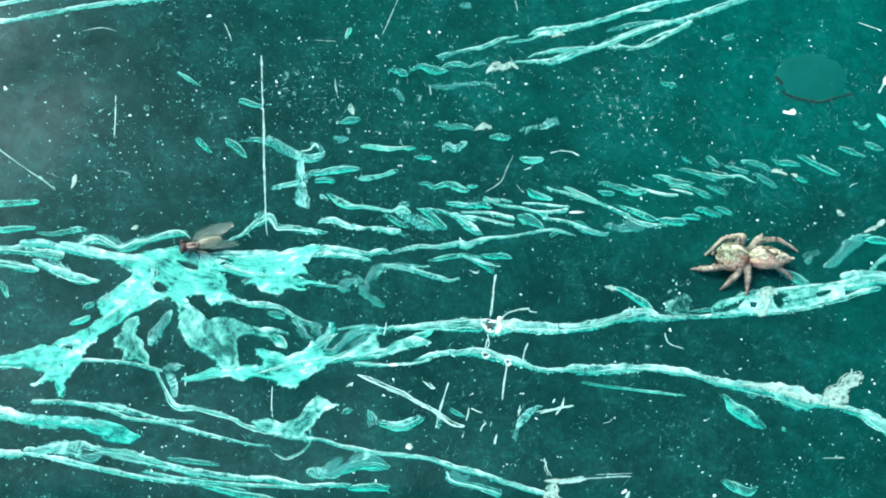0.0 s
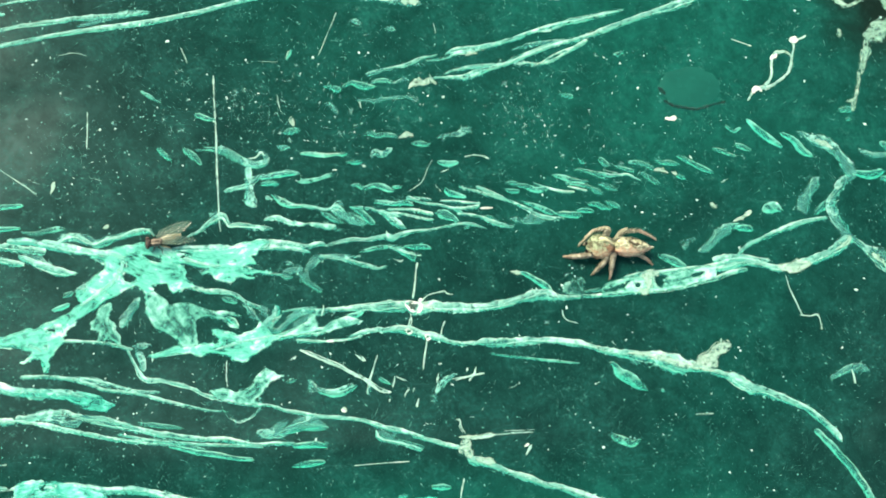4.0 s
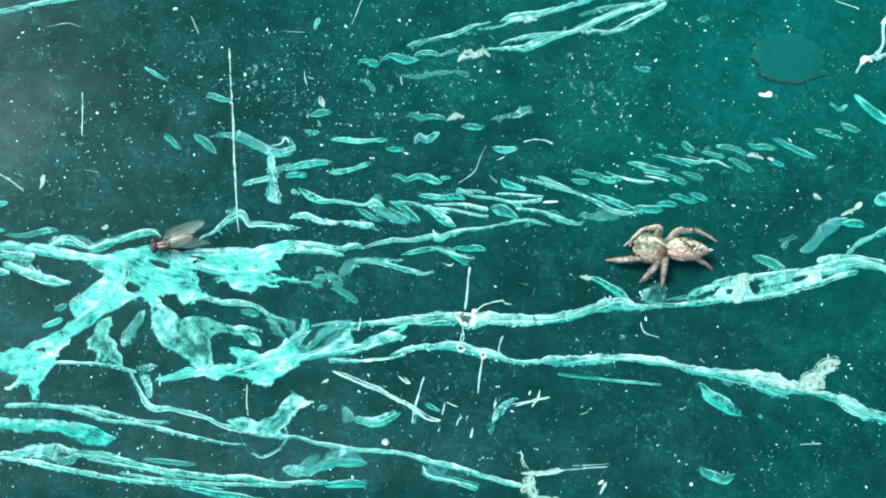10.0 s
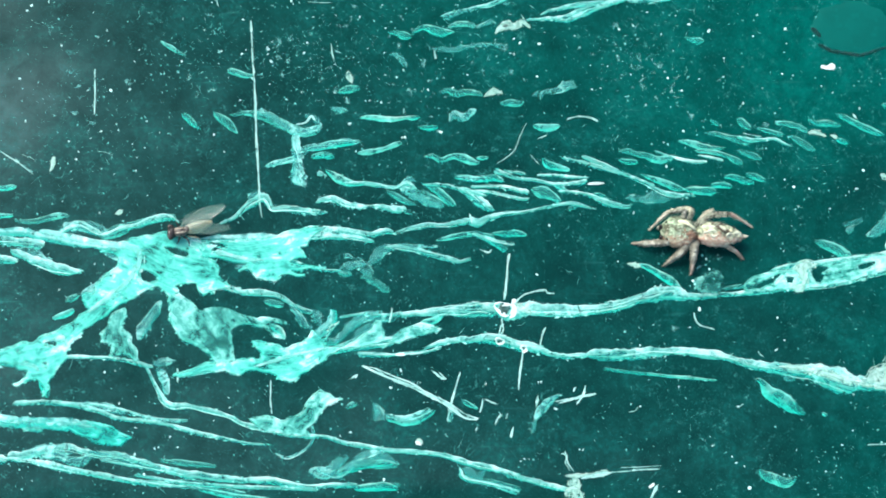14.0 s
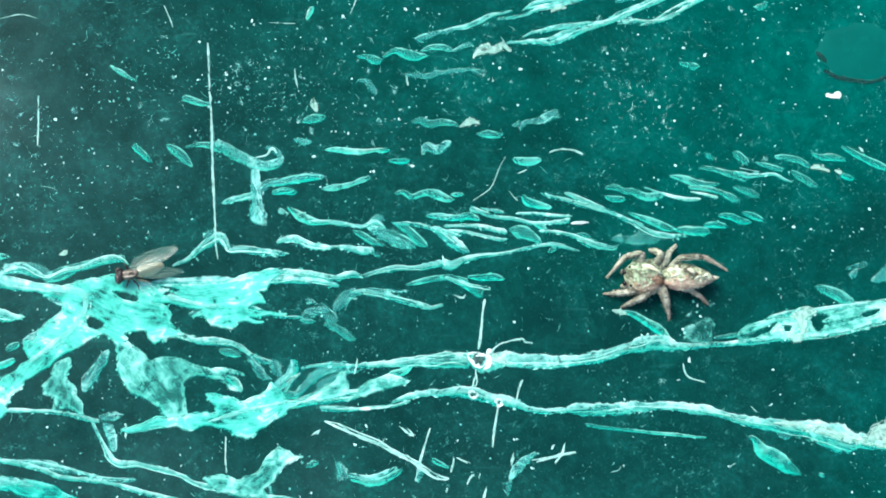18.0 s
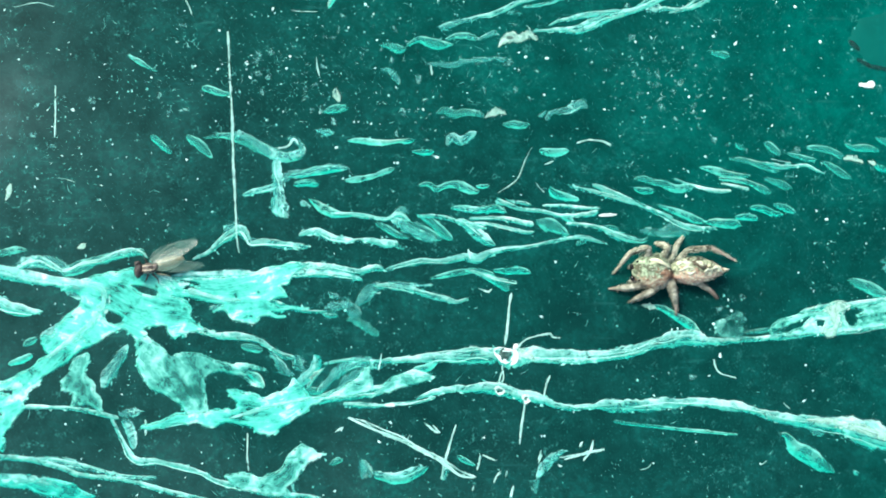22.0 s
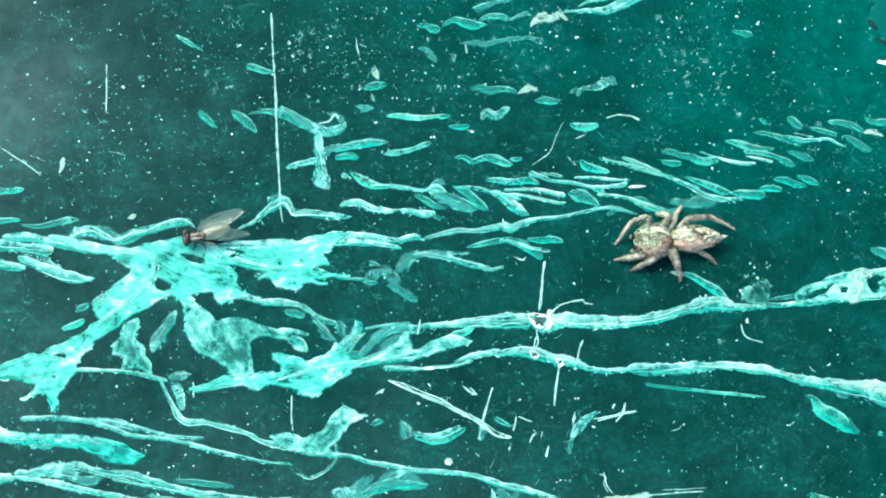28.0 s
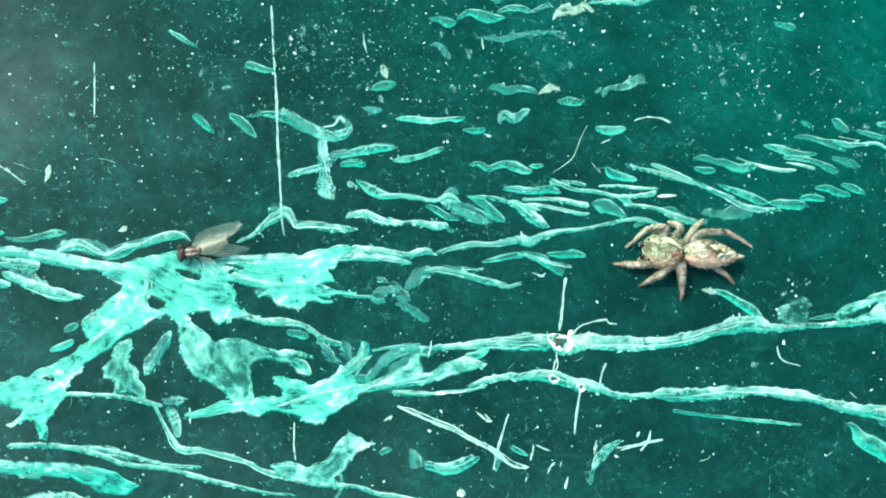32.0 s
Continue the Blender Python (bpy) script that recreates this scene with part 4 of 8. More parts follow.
flake((21.66, 5.10, 0.20), (22.52, 5.05, 0.56), (23.51, 4.70, 0.56), (24.32, 4.60, 0.20))
flake((23.55, 5.36, 0.20), (24.40, 5.11, 0.56), (25.29, 4.75, 0.25))
flake((20.46, 4.33, 0.30), (21.32, 4.38, 0.50), (22.32, 4.24, 0.40))
hair((36.71, 7.69, 0.10), (37.15, 8.01, 0.16), (37.64, 8.17, 0.10))
pale((35.33, 5.41, 0.41), (35.73, 5.15, 0.62), (36.07, 4.90, 0.26))
gauze((33.63, 0.05, 0.41), (34.42, 0.35, 0.82), (35.23, 0.96, 0.92), (35.82, 1.83, 0.93), (36.90, 2.49, 1.13), (37.63, 3.21, 0.72))
flake((37.95, 2.70, 0.26), (38.72, 2.60, 0.72), (40.00, 2.50, 0.83))
gauze((31.65, 0.96, 0.20), (32.17, 1.06, 0.51), (32.69, 1.16, 0.46), (33.47, 1.37, 0.46))
gauze((31.87, 0.45, 0.41), (32.23, 0.50, 0.61), (32.55, 0.66, 0.31))
flake((35.99, 11.67, 0.21), (36.86, 11.41, 0.52), (37.62, 11.10, 0.42), (38.64, 10.80, 0.21))
flake((38.50, 12.22, 0.21), (39.27, 11.96, 0.63), (40.28, 11.55, 0.53))
crust((-38.22, 0.24, 0.64), (-35.94, 0.14, 0.82), (-34.09, -0.24, 0.73), (-32.24, -0.62, 0.64), (-29.93, -1.01, 0.60), (-28.07, -1.39, 0.65), (-26.68, -1.49, 0.92))
crust((-21.51, -4.03, 0.74), (-21.13, -4.41, 0.65), (-20.79, -4.84, 0.46))
vein((-37.01, -1.28, 0.45), (-36.07, -1.76, 0.73), (-34.91, -2.24, 0.73), (-33.52, -2.67, 0.91), (-32.14, -2.95, 0.55), (-31.31, -3.00, 0.23))
flake((-32.49, -5.45, 0.27), (-32.04, -5.17, 0.55), (-31.51, -4.89, 0.36))
flake((-33.47, -6.80, 0.27), (-32.67, -6.48, 0.54), (-31.78, -6.11, 0.45))
gauze((-24.94, -5.44, 0.46), (-25.60, -6.38, 0.83), (-26.25, -7.54, 0.92), (-26.67, -8.57, 0.55))
vein((-32.96, -10.05, 0.36), (-31.39, -9.88, 0.32), (-29.12, -9.99, 0.32), (-27.30, -10.23, 0.32), (-25.46, -10.71, 0.32))
crust((-22.06, -0.34, 0.47), (-20.19, -0.29, 0.66), (-18.32, -0.34, 0.94), (-15.96, -0.44, 1.23), (-13.60, -0.24, 0.66), (-11.71, -0.10, 0.67), (-9.80, -0.20, 0.57), (-7.89, -0.54, 0.43))
vein((-14.53, -2.13, 0.28), (-12.63, -2.86, 0.28), (-10.74, -2.96, 0.24))
gauze((-10.74, -2.86, 0.47), (-10.03, -2.57, 0.95), (-9.32, -2.38, 0.66), (-8.61, -2.38, 0.48))
flake((-10.84, -3.10, 0.19), (-10.36, -3.25, 0.28), (-9.70, -3.25, 0.24))
gauze((-9.32, -2.48, 0.66), (-8.61, -2.77, 0.95), (-7.99, -3.25, 0.57))
gauze((-8.37, -2.38, 0.76), (-7.66, -1.80, 0.95), (-6.94, -1.17, 0.96), (-6.22, -1.03, 0.48))
vein((-6.94, -1.02, 0.29), (-5.98, -1.03, 0.48), (-4.55, -1.22, 0.58), (-3.11, -1.56, 0.48), (-1.91, -1.91, 0.48), (-0.95, -2.20, 0.39), (0.02, -1.91, 0.24))
gauze((-5.98, -0.73, 0.24), (-4.54, -0.93, 0.29), (-2.62, -0.93, 0.19))
flake((-9.08, -3.49, 0.28), (-8.37, -3.59, 0.47), (-7.66, -4.07, 0.66), (-6.95, -4.56, 0.57), (-6.57, -4.51, 0.24))
gauze((-10.51, -1.60, 0.14), (-10.04, -1.75, 0.38), (-9.56, -1.99, 0.19))
vein((-18.70, -4.75, 0.47), (-17.31, -4.80, 0.51), (-15.90, -4.91, 0.47), (-14.96, -5.34, 0.56))
flake((-16.83, -5.47, 0.28), (-15.89, -5.71, 0.56), (-15.19, -5.81, 0.28))
vein((-15.20, -5.24, 0.37), (-14.49, -5.72, 0.28), (-13.55, -6.20, 0.47), (-12.84, -6.35, 0.28))
gauze((-14.72, -5.72, 0.37), (-14.01, -6.67, 0.56), (-13.54, -7.39, 0.65), (-12.83, -7.63, 0.28))
flake((-16.33, -7.37, 0.28), (-15.63, -7.85, 0.65), (-15.02, -8.46, 0.28))
crust((-13.52, -9.13, 0.56), (-12.13, -7.96, 1.12), (-11.43, -7.26, 1.03), (-11.20, -6.55, 0.85), (-11.44, -6.12, 0.38))
gauze((-12.80, -6.11, 0.47), (-12.51, -6.68, 0.94), (-12.27, -7.39, 0.75))
gauze((-10.26, -7.64, 0.23), (-9.32, -7.17, 0.66), (-8.37, -6.70, 0.94), (-6.96, -6.81, 0.66), (-6.01, -6.72, 0.38))
vein((-10.73, -6.79, 0.19), (-8.85, -6.51, 0.28), (-6.96, -6.62, 0.28), (-5.06, -6.53, 0.28))
vein((-11.19, -9.34, 0.37), (-8.84, -8.69, 0.56), (-6.49, -8.52, 0.47), (-5.07, -8.06, 0.66), (-3.88, -7.68, 0.66), (-2.70, -7.93, 0.38))
vein((-9.31, -9.77, 0.37), (-7.44, -9.84, 0.42), (-6.02, -9.80, 0.28), (-4.14, -9.67, 0.28), (-2.48, -9.21, 0.28))
white((-6.26, -9.85, 0.14), (-5.84, -9.80, 0.28), (-5.46, -9.85, 0.14))
vein((-3.90, -9.34, 0.19), (-2.47, -8.88, 0.47), (-0.80, -8.65, 0.57), (0.15, -8.76, 0.48))
flake((-4.12, -7.20, 0.38), (-3.26, -7.11, 0.67), (-2.35, -6.64, 0.38))
vein((-6.48, -6.57, 0.38), (-4.11, -6.49, 0.57), (-2.20, -6.35, 0.86), (0.19, -6.27, 1.15), (2.11, -6.18, 1.35))
hair((-6.48, -6.05, 0.19), (-6.58, -6.71, 0.28), (-6.72, -7.28, 0.19))
vein((2.11, -6.28, 1.35), (3.55, -6.38, 1.35), (5.00, -6.20, 1.06), (6.45, -6.20, 0.97), (8.38, -6.31, 0.97), (10.33, -6.13, 0.88), (12.29, -5.85, 0.88), (13.78, -5.37, 0.88), (15.27, -5.03, 1.08), (16.75, -4.89, 1.08), (18.22, -5.14, 0.69))
vein((-0.29, -5.88, 0.29), (2.12, -5.80, 0.38), (4.99, -6.49, 0.39), (7.89, -6.60, 0.48), (10.81, -6.42, 0.29), (13.27, -5.90, 0.29))
ring_mark(2.67, -6.13, 0.66, 0.22)
bloom((3.30, -5.78, 0.25), (3.50, -5.52, 0.46), (3.66, -5.36, 0.22))
bloom((3.36, -5.72, 0.20), (3.52, -6.16, 0.34), (3.42, -6.62, 0.30), (3.10, -6.90, 0.16))
bloom((2.46, -5.88, 0.08), (2.80, -5.84, 0.16), (3.10, -5.92, 0.08))
bloom((2.54, -6.58, 0.12), (2.66, -6.52, 0.22), (2.78, -6.56, 0.10))
pale((3.30, -5.70, 0.3), (3.80, -5.98, 0.9), (4.30, -6.30, 0.8), (5.00, -6.42, 0.3))
pit((15.35, -5.37, 0.20), (15.51, -5.23, 0.25))
hair((3.22, -1.52, 0.29), (3.04, -2.89, 0.34), (2.87, -4.35, 0.34), (2.70, -5.41, 0.29))
hair((3.56, -5.71, 0.29), (4.06, -5.18, 0.24), (4.64, -4.89, 0.24), (5.28, -4.70, 0.19), (6.11, -4.56, 0.24), (6.24, -4.80, 0.19), (6.87, -4.90, 0.19))
hair((2.50, -6.86, 0.29), (2.44, -7.13, 0.24), (2.56, -7.80, 0.24), (2.36, -8.35, 0.24))
hair((2.44, -7.40, 0.19), (2.24, -8.05, 0.24), (2.22, -8.45, 0.19))
ring_mark(2.25, -8.77, 0.29, 0.19)
hair((4.16, -9.07, 0.38), (4.03, -10.36, 0.29), (3.81, -11.54, 0.29), (3.69, -12.72, 0.19))
ring_mark(4.20, -9.36, 0.24, 0.19)
hair((6.02, -7.65, 0.29), (5.76, -8.32, 0.29), (5.54, -9.27, 0.29))
vein((-0.33, -8.75, 0.57), (1.11, -8.48, 0.76), (2.53, -8.77, 0.77), (3.72, -9.16, 0.77), (4.68, -9.31, 0.96), (5.63, -9.56, 0.67), (6.34, -9.90, 0.48), (7.78, -10.05, 0.43), (9.47, -10.02, 0.48))
vein((9.23, -9.97, 0.48), (10.68, -9.93, 0.87), (12.14, -9.94, 0.97), (13.60, -9.86, 0.88), (15.06, -9.73, 0.78), (17.01, -9.74, 0.68), (18.97, -9.90, 0.69), (20.67, -10.16, 0.69), (22.37, -10.56, 0.72), (23.83, -10.95, 0.8), (25.60, -11.2, 0.9))
vein((24.32, -10.96, 0.69), (25.29, -11.16, 0.99), (26.77, -11.36, 1.19), (28.24, -11.57, 1.39), (29.70, -11.97, 1.69), (31.16, -12.37, 1.49), (32.15, -12.52, 1.20), (33.38, -12.78, 0.80), (34.61, -13.03, 0.60))
pale((25.31, -10.97, 0.45), (27.27, -11.18, 0.7), (29.24, -11.58, 0.9), (31.18, -12.18, 0.8), (32.64, -12.58, 0.5), (34.62, -12.89, 0.5))
vein((34.11, -12.93, 0.50), (35.83, -13.38, 0.80), (36.78, -14.02, 0.90), (37.74, -14.51, 1.20), (38.93, -15.15, 0.80))
sheet(PALE, ((31.20, -12.40), (32.33, -12.00), (33.31, -11.12), (34.30, -10.60), (34.90, -9.80), (36.25, -9.62), (36.56, -10.36), (36.09, -11.03), (35.13, -11.57), (34.86, -12.80), (33.39, -12.70)), ((31.2, -12.4), (33.8, -11.6), (36.4, -9.8)), lift=0.1)
hair((18.45, -6.45, 0.16), (18.52, -7.00, 0.18), (18.85, -7.50, 0.18), (20.11, -7.92, 0.14))
hair((35.42, -10.47, 0.25), (35.51, -9.98, 0.30), (35.56, -9.40, 0.40))
hair((35.80, -10.72, 0.30), (36.23, -10.38, 0.30), (36.61, -10.04, 0.40))
gauze((25.58, -11.26, 0.30), (25.98, -12.03, 0.59), (26.63, -11.84, 0.59))
flake((23.26, -12.10, 0.39), (23.75, -12.20, 0.44), (24.34, -13.07, 1.08), (25.38, -13.75, 1.28), (26.32, -14.38, 0.98), (27.27, -14.91, 0.30))
flake((28.65, -14.83, 0.20), (28.89, -14.93, 0.30), (29.13, -15.03, 0.20))
vein((16.74, -5.13, 0.69), (19.21, -5.14, 0.49), (21.70, -4.91, 0.40), (24.20, -4.77, 0.45), (26.22, -4.43, 0.60), (27.73, -4.34, 0.70), (29.75, -4.25, 0.60), (31.29, -3.95, 0.61), (32.84, -3.56, 0.61), (34.90, -3.12, 0.51), (37.01, -2.37, 0.51), (39.00, -1.87, 0.51))
sheet(VEIL, ((18.75, -3.67), (19.61, -3.30), (20.27, -2.98), (20.82, -3.11), (21.05, -3.57), (20.75, -4.85), (19.16, -5.05), (18.63, -4.50)), ((18.8, -4.3), (21.0, -3.6)))
flake((20.98, -4.51, 0.15), (21.90, -4.36, 0.34), (22.90, -4.20, 0.30))
sheet(WEB, ((22.80, -4.80), (23.13, -3.74), (24.28, -3.27), (25.80, -2.89), (26.94, -2.70), (27.63, -2.23), (28.30, -2.09), (29.43, -2.31), (30.76, -2.21), (32.31, -1.92), (34.21, -1.70), (35.60, -1.55), (35.40, -2.80), (34.11, -3.22), (31.79, -4.07), (29.68, -4.35), (27.58, -4.60), (24.96, -4.76)),
      ((22.9, -4.5), (26.0, -3.8), (29.5, -3.3), (35.5, -2.2)),
      (((28.63, -2.97), (29.40, -2.68), (30.15, -2.87), (29.56, -3.15), (29.63, -3.62), (29.14, -3.99), (28.77, -3.71)), ((26.45, -3.58), (27.08, -3.60), (26.96, -4.05), (26.50, -4.05)),
       ((23.10, -4.39), (24.23, -4.05), (25.39, -3.52), (25.96, -3.36), (25.37, -3.95), (24.22, -4.48)), ((32.60, -2.60), (33.60, -2.35), (34.40, -2.30), (33.70, -2.72), (32.90, -2.90))))
flake((31.10, -3.50, 0.2), (31.75, -3.40, 0.42), (32.35, -3.18, 0.2))
vein((25.32, -2.94, 0.40), (26.85, -2.55, 0.45), (28.37, -2.45, 0.45), (30.41, -2.21, 0.40), (31.94, -1.96, 0.51), (33.99, -1.76, 0.46), (35.55, -1.46, 0.61), (37.13, -0.96, 0.51), (39.10, -0.71, 0.62))
sheet(PALE, ((27.00, -2.79), (27.72, -2.18), (28.49, -2.02), (29.20, -2.41), (28.80, -2.82), (28.45, -3.20), (28.30, -4.09), (27.75, -4.84), (27.15, -4.94), (26.66, -4.60), (26.80, -4.15), (27.50, -3.81), (27.45, -3.35)), ((27.9, -2.1), (28.0, -3.4), (27.3, -4.8)), lift=0.1)
gauze((34.60, -2.45, 0.71), (35.50, -2.07, 0.71), (37.59, -1.57, 0.51))
pale((13.06, -2.40, 0.25), (13.55, -2.46, 0.55), (14.14, -2.62, 0.40))
flake((14.00, -2.43, 0.30), (14.88, -2.77, 0.49), (15.84, -3.32, 0.59), (16.80, -3.91, 0.69), (17.51, -4.55, 0.20))
flake((29.11, -0.45, 0.25), (30.00, -0.75, 0.71), (31.09, -1.21, 0.91), (31.96, -1.71, 0.71), (32.36, -1.86, 0.25))
hair((23.65, -9.79, 0.10), (23.88, -10.04, 0.15), (24.12, -10.18, 0.15))
flake((-34.10, -11.65, 0.63), (-33.70, -12.43, 0.72), (-33.49, -13.07, 0.27))
vein((-36.14, -13.54, 0.36), (-34.81, -13.46, 0.36), (-33.48, -13.38, 0.45), (-31.68, -13.59, 0.36), (-29.86, -14.06, 0.36), (-28.04, -14.68, 0.36), (-26.23, -14.92, 0.32), (-23.96, -15.27, 0.32), (-22.14, -15.89, 0.36), (-20.31, -16.27, 0.27), (-18.03, -16.76, 0.23), (-16.20, -16.88, 0.14))
gauze((-31.68, -13.50, 0.18), (-29.88, -13.61, 0.36), (-28.07, -13.99, 0.41), (-26.24, -14.56, 0.32), (-24.43, -14.95, 0.32), (-22.61, -14.97, 0.27))
crust((-36.07, -15.03, 0.98), (-34.30, -14.92, 0.80), (-32.51, -15.03, 1.07), (-30.71, -15.23, 1.16), (-29.35, -15.79, 0.90))
sheet(POOL, ((-32.40, -15.30), (-30.74, -14.80), (-28.48, -15.40), (-27.05, -16.25), (-27.70, -17.05), (-29.55, -16.70), (-31.36, -15.95)), ((-32.4, -15.3), (-27.1, -16.5)))
vein((-36.38, -17.58, 0.62), (-35.06, -17.51, 0.71), (-33.74, -17.17, 0.71), (-31.98, -16.93, 0.53), (-30.63, -17.22, 0.54), (-29.28, -17.51, 0.63), (-27.94, -17.61, 0.54), (-26.58, -17.99, 0.63), (-24.77, -18.56, 0.63), (-22.96, -19.04, 0.63), (-21.15, -19.29, 0.54), (-19.33, -19.54, 0.50), (-17.97, -19.65, 0.45))
vein((-18.43, -19.60, 0.45), (-16.16, -19.68, 0.64), (-14.33, -19.98, 0.46), (-12.51, -20.19, 0.41), (-10.68, -20.13, 0.41), (-9.30, -20.07, 0.37))
vein((-36.37, -17.76, 0.35), (-34.59, -17.96, 0.35), (-33.25, -18.21, 0.53), (-31.46, -18.68, 0.44), (-29.67, -19.02, 0.45), (-27.87, -19.32, 0.45), (-26.07, -19.70, 0.45), (-24.28, -19.82, 0.45))
flake((-24.73, -19.82, 0.36), (-22.49, -19.76, 0.45), (-20.68, -20.06, 0.41), (-19.32, -20.44, 0.41), (-17.96, -20.73, 0.36))
gauze((-34.62, -17.29, 0.71), (-32.84, -17.54, 0.80), (-31.04, -18.11, 0.71), (-29.94, -17.68, 0.45))
flake((-24.78, -18.02, 0.18), (-22.98, -18.23, 0.45), (-21.62, -18.38, 0.45), (-20.26, -18.54, 0.18))
vein((-26.01, -10.66, 0.27), (-25.43, -11.73, 0.27), (-24.95, -12.65, 0.36), (-24.56, -13.35, 0.54), (-23.78, -13.81, 0.54), (-22.64, -13.83, 0.41), (-20.81, -14.21, 0.41), (-19.43, -14.64, 0.37), (-18.51, -15.16, 0.41), (-17.13, -15.49, 0.55), (-15.76, -15.88, 0.41), (-14.38, -16.08, 0.55), (-13.00, -16.28, 0.41))
vein((-13.46, -16.23, 0.41), (-11.61, -16.39, 0.32), (-10.23, -16.82, 0.32), (-8.84, -17.07, 0.37), (-6.99, -17.37, 0.37), (-5.13, -17.58, 0.37), (-3.27, -17.74, 0.42), (-1.88, -18.08, 0.42), (-0.48, -18.47, 0.51), (0.45, -18.76, 0.56), (1.85, -19.06, 0.52), (3.25, -19.58, 0.47), (5.11, -20.12, 0.47), (6.98, -20.65, 0.47), (8.62, -21.14, 0.47))
gauze((-25.10, -10.72, 0.73), (-24.61, -11.74, 0.73), (-24.26, -12.89, 0.55))
gauze((-25.47, -10.44, 0.36), (-24.65, -10.35, 0.64), (-23.88, -10.26, 0.46))
hair((-23.54, -10.82, 0.37), (-23.48, -11.38, 0.27), (-23.47, -11.98, 0.18))
crust((-23.39, -11.38, 0.37), (-21.80, -11.12, 0.55), (-19.97, -10.76, 0.64), (-18.14, -10.50, 0.55))
gauze((-12.91, -15.32, 0.18), (-12.77, -16.24, 0.23), (-13.08, -17.05, 0.23), (-13.90, -17.59, 0.18), (-14.81, -17.94, 0.23), (-15.73, -17.56, 0.18))
hair((-16.18, -11.82, 0.23), (-16.17, -12.74, 0.18), (-16.15, -13.67, 0.18), (-16.05, -14.50, 0.14))
gauze((-12.52, -18.84, 0.46), (-11.83, -18.98, 0.64), (-11.14, -19.31, 0.73), (-10.22, -19.01, 0.92), (-9.53, -18.34, 0.65))
gauze((-9.53, -18.43, 0.65), (-8.84, -17.89, 0.74), (-7.69, -17.82, 1.02), (-6.53, -18.29, 0.42), (-6.07, -18.48, 0.19))
flake((-10.24, -14.06, 0.23), (-9.68, -13.88, 0.46), (-9.22, -13.75, 0.19))
gauze((-7.82, -13.76, 0.37), (-7.54, -14.46, 0.65), (-7.22, -15.02, 0.37))
flake((-6.98, -14.93, 0.37), (-6.28, -15.08, 0.47), (-5.59, -15.27, 0.56), (-4.65, -15.19, 0.56), (-3.71, -14.74, 0.47), (-3.05, -14.28, 0.23))
hair((-8.94, -10.72, 0.14), (-7.91, -11.20, 0.23), (-6.50, -11.82, 0.38), (-5.10, -12.39, 0.28), (-4.16, -12.87, 0.28), (-2.76, -13.54, 0.33), (-1.59, -14.30, 0.47), (-0.66, -14.91, 0.38), (0.28, -15.11, 0.24))
hair((-7.91, -10.87, 0.09), (-6.50, -11.54, 0.19), (-4.63, -12.30, 0.19), (-3.23, -13.44, 0.14))
hair((-0.99, -11.26, 0.19), (-1.23, -11.96, 0.24), (-1.58, -13.13, 0.28), (-1.92, -14.29, 0.28), (-2.08, -15.22, 0.28))
hair((-3.21, -11.24, 0.14), (-2.50, -11.71, 0.19), (-2.27, -11.86, 0.14))
flake((-0.88, -13.51, 0.24), (-0.41, -13.84, 0.38), (0.39, -14.23, 0.19))
hair((0.78, -13.48, 0.24), (0.67, -14.09, 0.38), (0.52, -14.55, 0.24))
hair((1.25, -13.63, 0.14), (1.53, -13.77, 0.14), (1.86, -13.87, 0.14))
white((-4.66, -16.80, 0.37), (-4.38, -16.90, 0.33), (-4.20, -17.04, 0.19))
flake((-8.84, -20.16, 0.23), (-8.15, -20.27, 0.55), (-7.23, -20.19, 0.46))
flake((-6.54, -20.11, 0.23), (-6.26, -20.11, 0.32), (-5.94, -20.12, 0.23))
flake((10.74, -11.03, 0.19), (12.08, -11.28, 0.24), (14.50, -11.54, 0.24), (17.40, -11.85, 0.24), (20.08, -12.07, 0.15))
gauze((5.01, -15.17, 0.19), (5.40, -14.61, 0.43), (5.99, -13.91, 0.57), (6.72, -13.36, 0.38), (7.11, -13.22, 0.14))
hair((6.95, -13.83, 0.14), (7.91, -13.56, 0.24), (8.88, -13.29, 0.38), (9.99, -13.11, 0.24))
hair((9.14, -12.53, 0.19), (8.88, -13.24, 0.19), (8.38, -13.94, 0.19))
hair((5.03, -14.14, 0.19), (5.18, -13.81, 0.19), (5.29, -13.44, 0.19))
hair((1.73, -15.50, 0.14), (1.93, -15.04, 0.14), (2.31, -14.76, 0.09))
hair((3.19, -15.66, 0.24), (3.09, -16.12, 0.24), (3.03, -16.54, 0.19))
pale((7.25, -19.60, 0.19), (8.20, -19.61, 0.47), (9.15, -19.54, 0.38))
pale((8.05, -19.75, 0.85), (8.03, -20.35, 1.13), (8.10, -21.08, 1.32))
pale((9.15, -19.54, 0.24), (10.34, -19.32, 0.48), (10.81, -19.47, 0.24))
hair((11.78, -19.02, 0.10), (13.21, -19.00, 0.14), (15.13, -18.89, 0.05))
hair((7.31, -17.66, 0.09), (7.52, -18.59, 0.14), (7.97, -19.29, 0.09))
flake((0.43, -19.77, 0.19), (1.83, -20.11, 0.33), (3.69, -20.64, 0.33))
flake((23.22, -19.29, 0.39), (23.53, -19.76, 0.68), (24.48, -20.15, 0.87), (25.44, -20.35, 0.68), (26.20, -19.90, 0.19))
hair((32.27, -17.45, 0.20), (33.26, -17.41, 0.20), (34.25, -17.38, 0.20))
white((14.00, -20.63, 0.29), (14.25, -20.45, 0.33), (14.45, -20.31, 0.29))
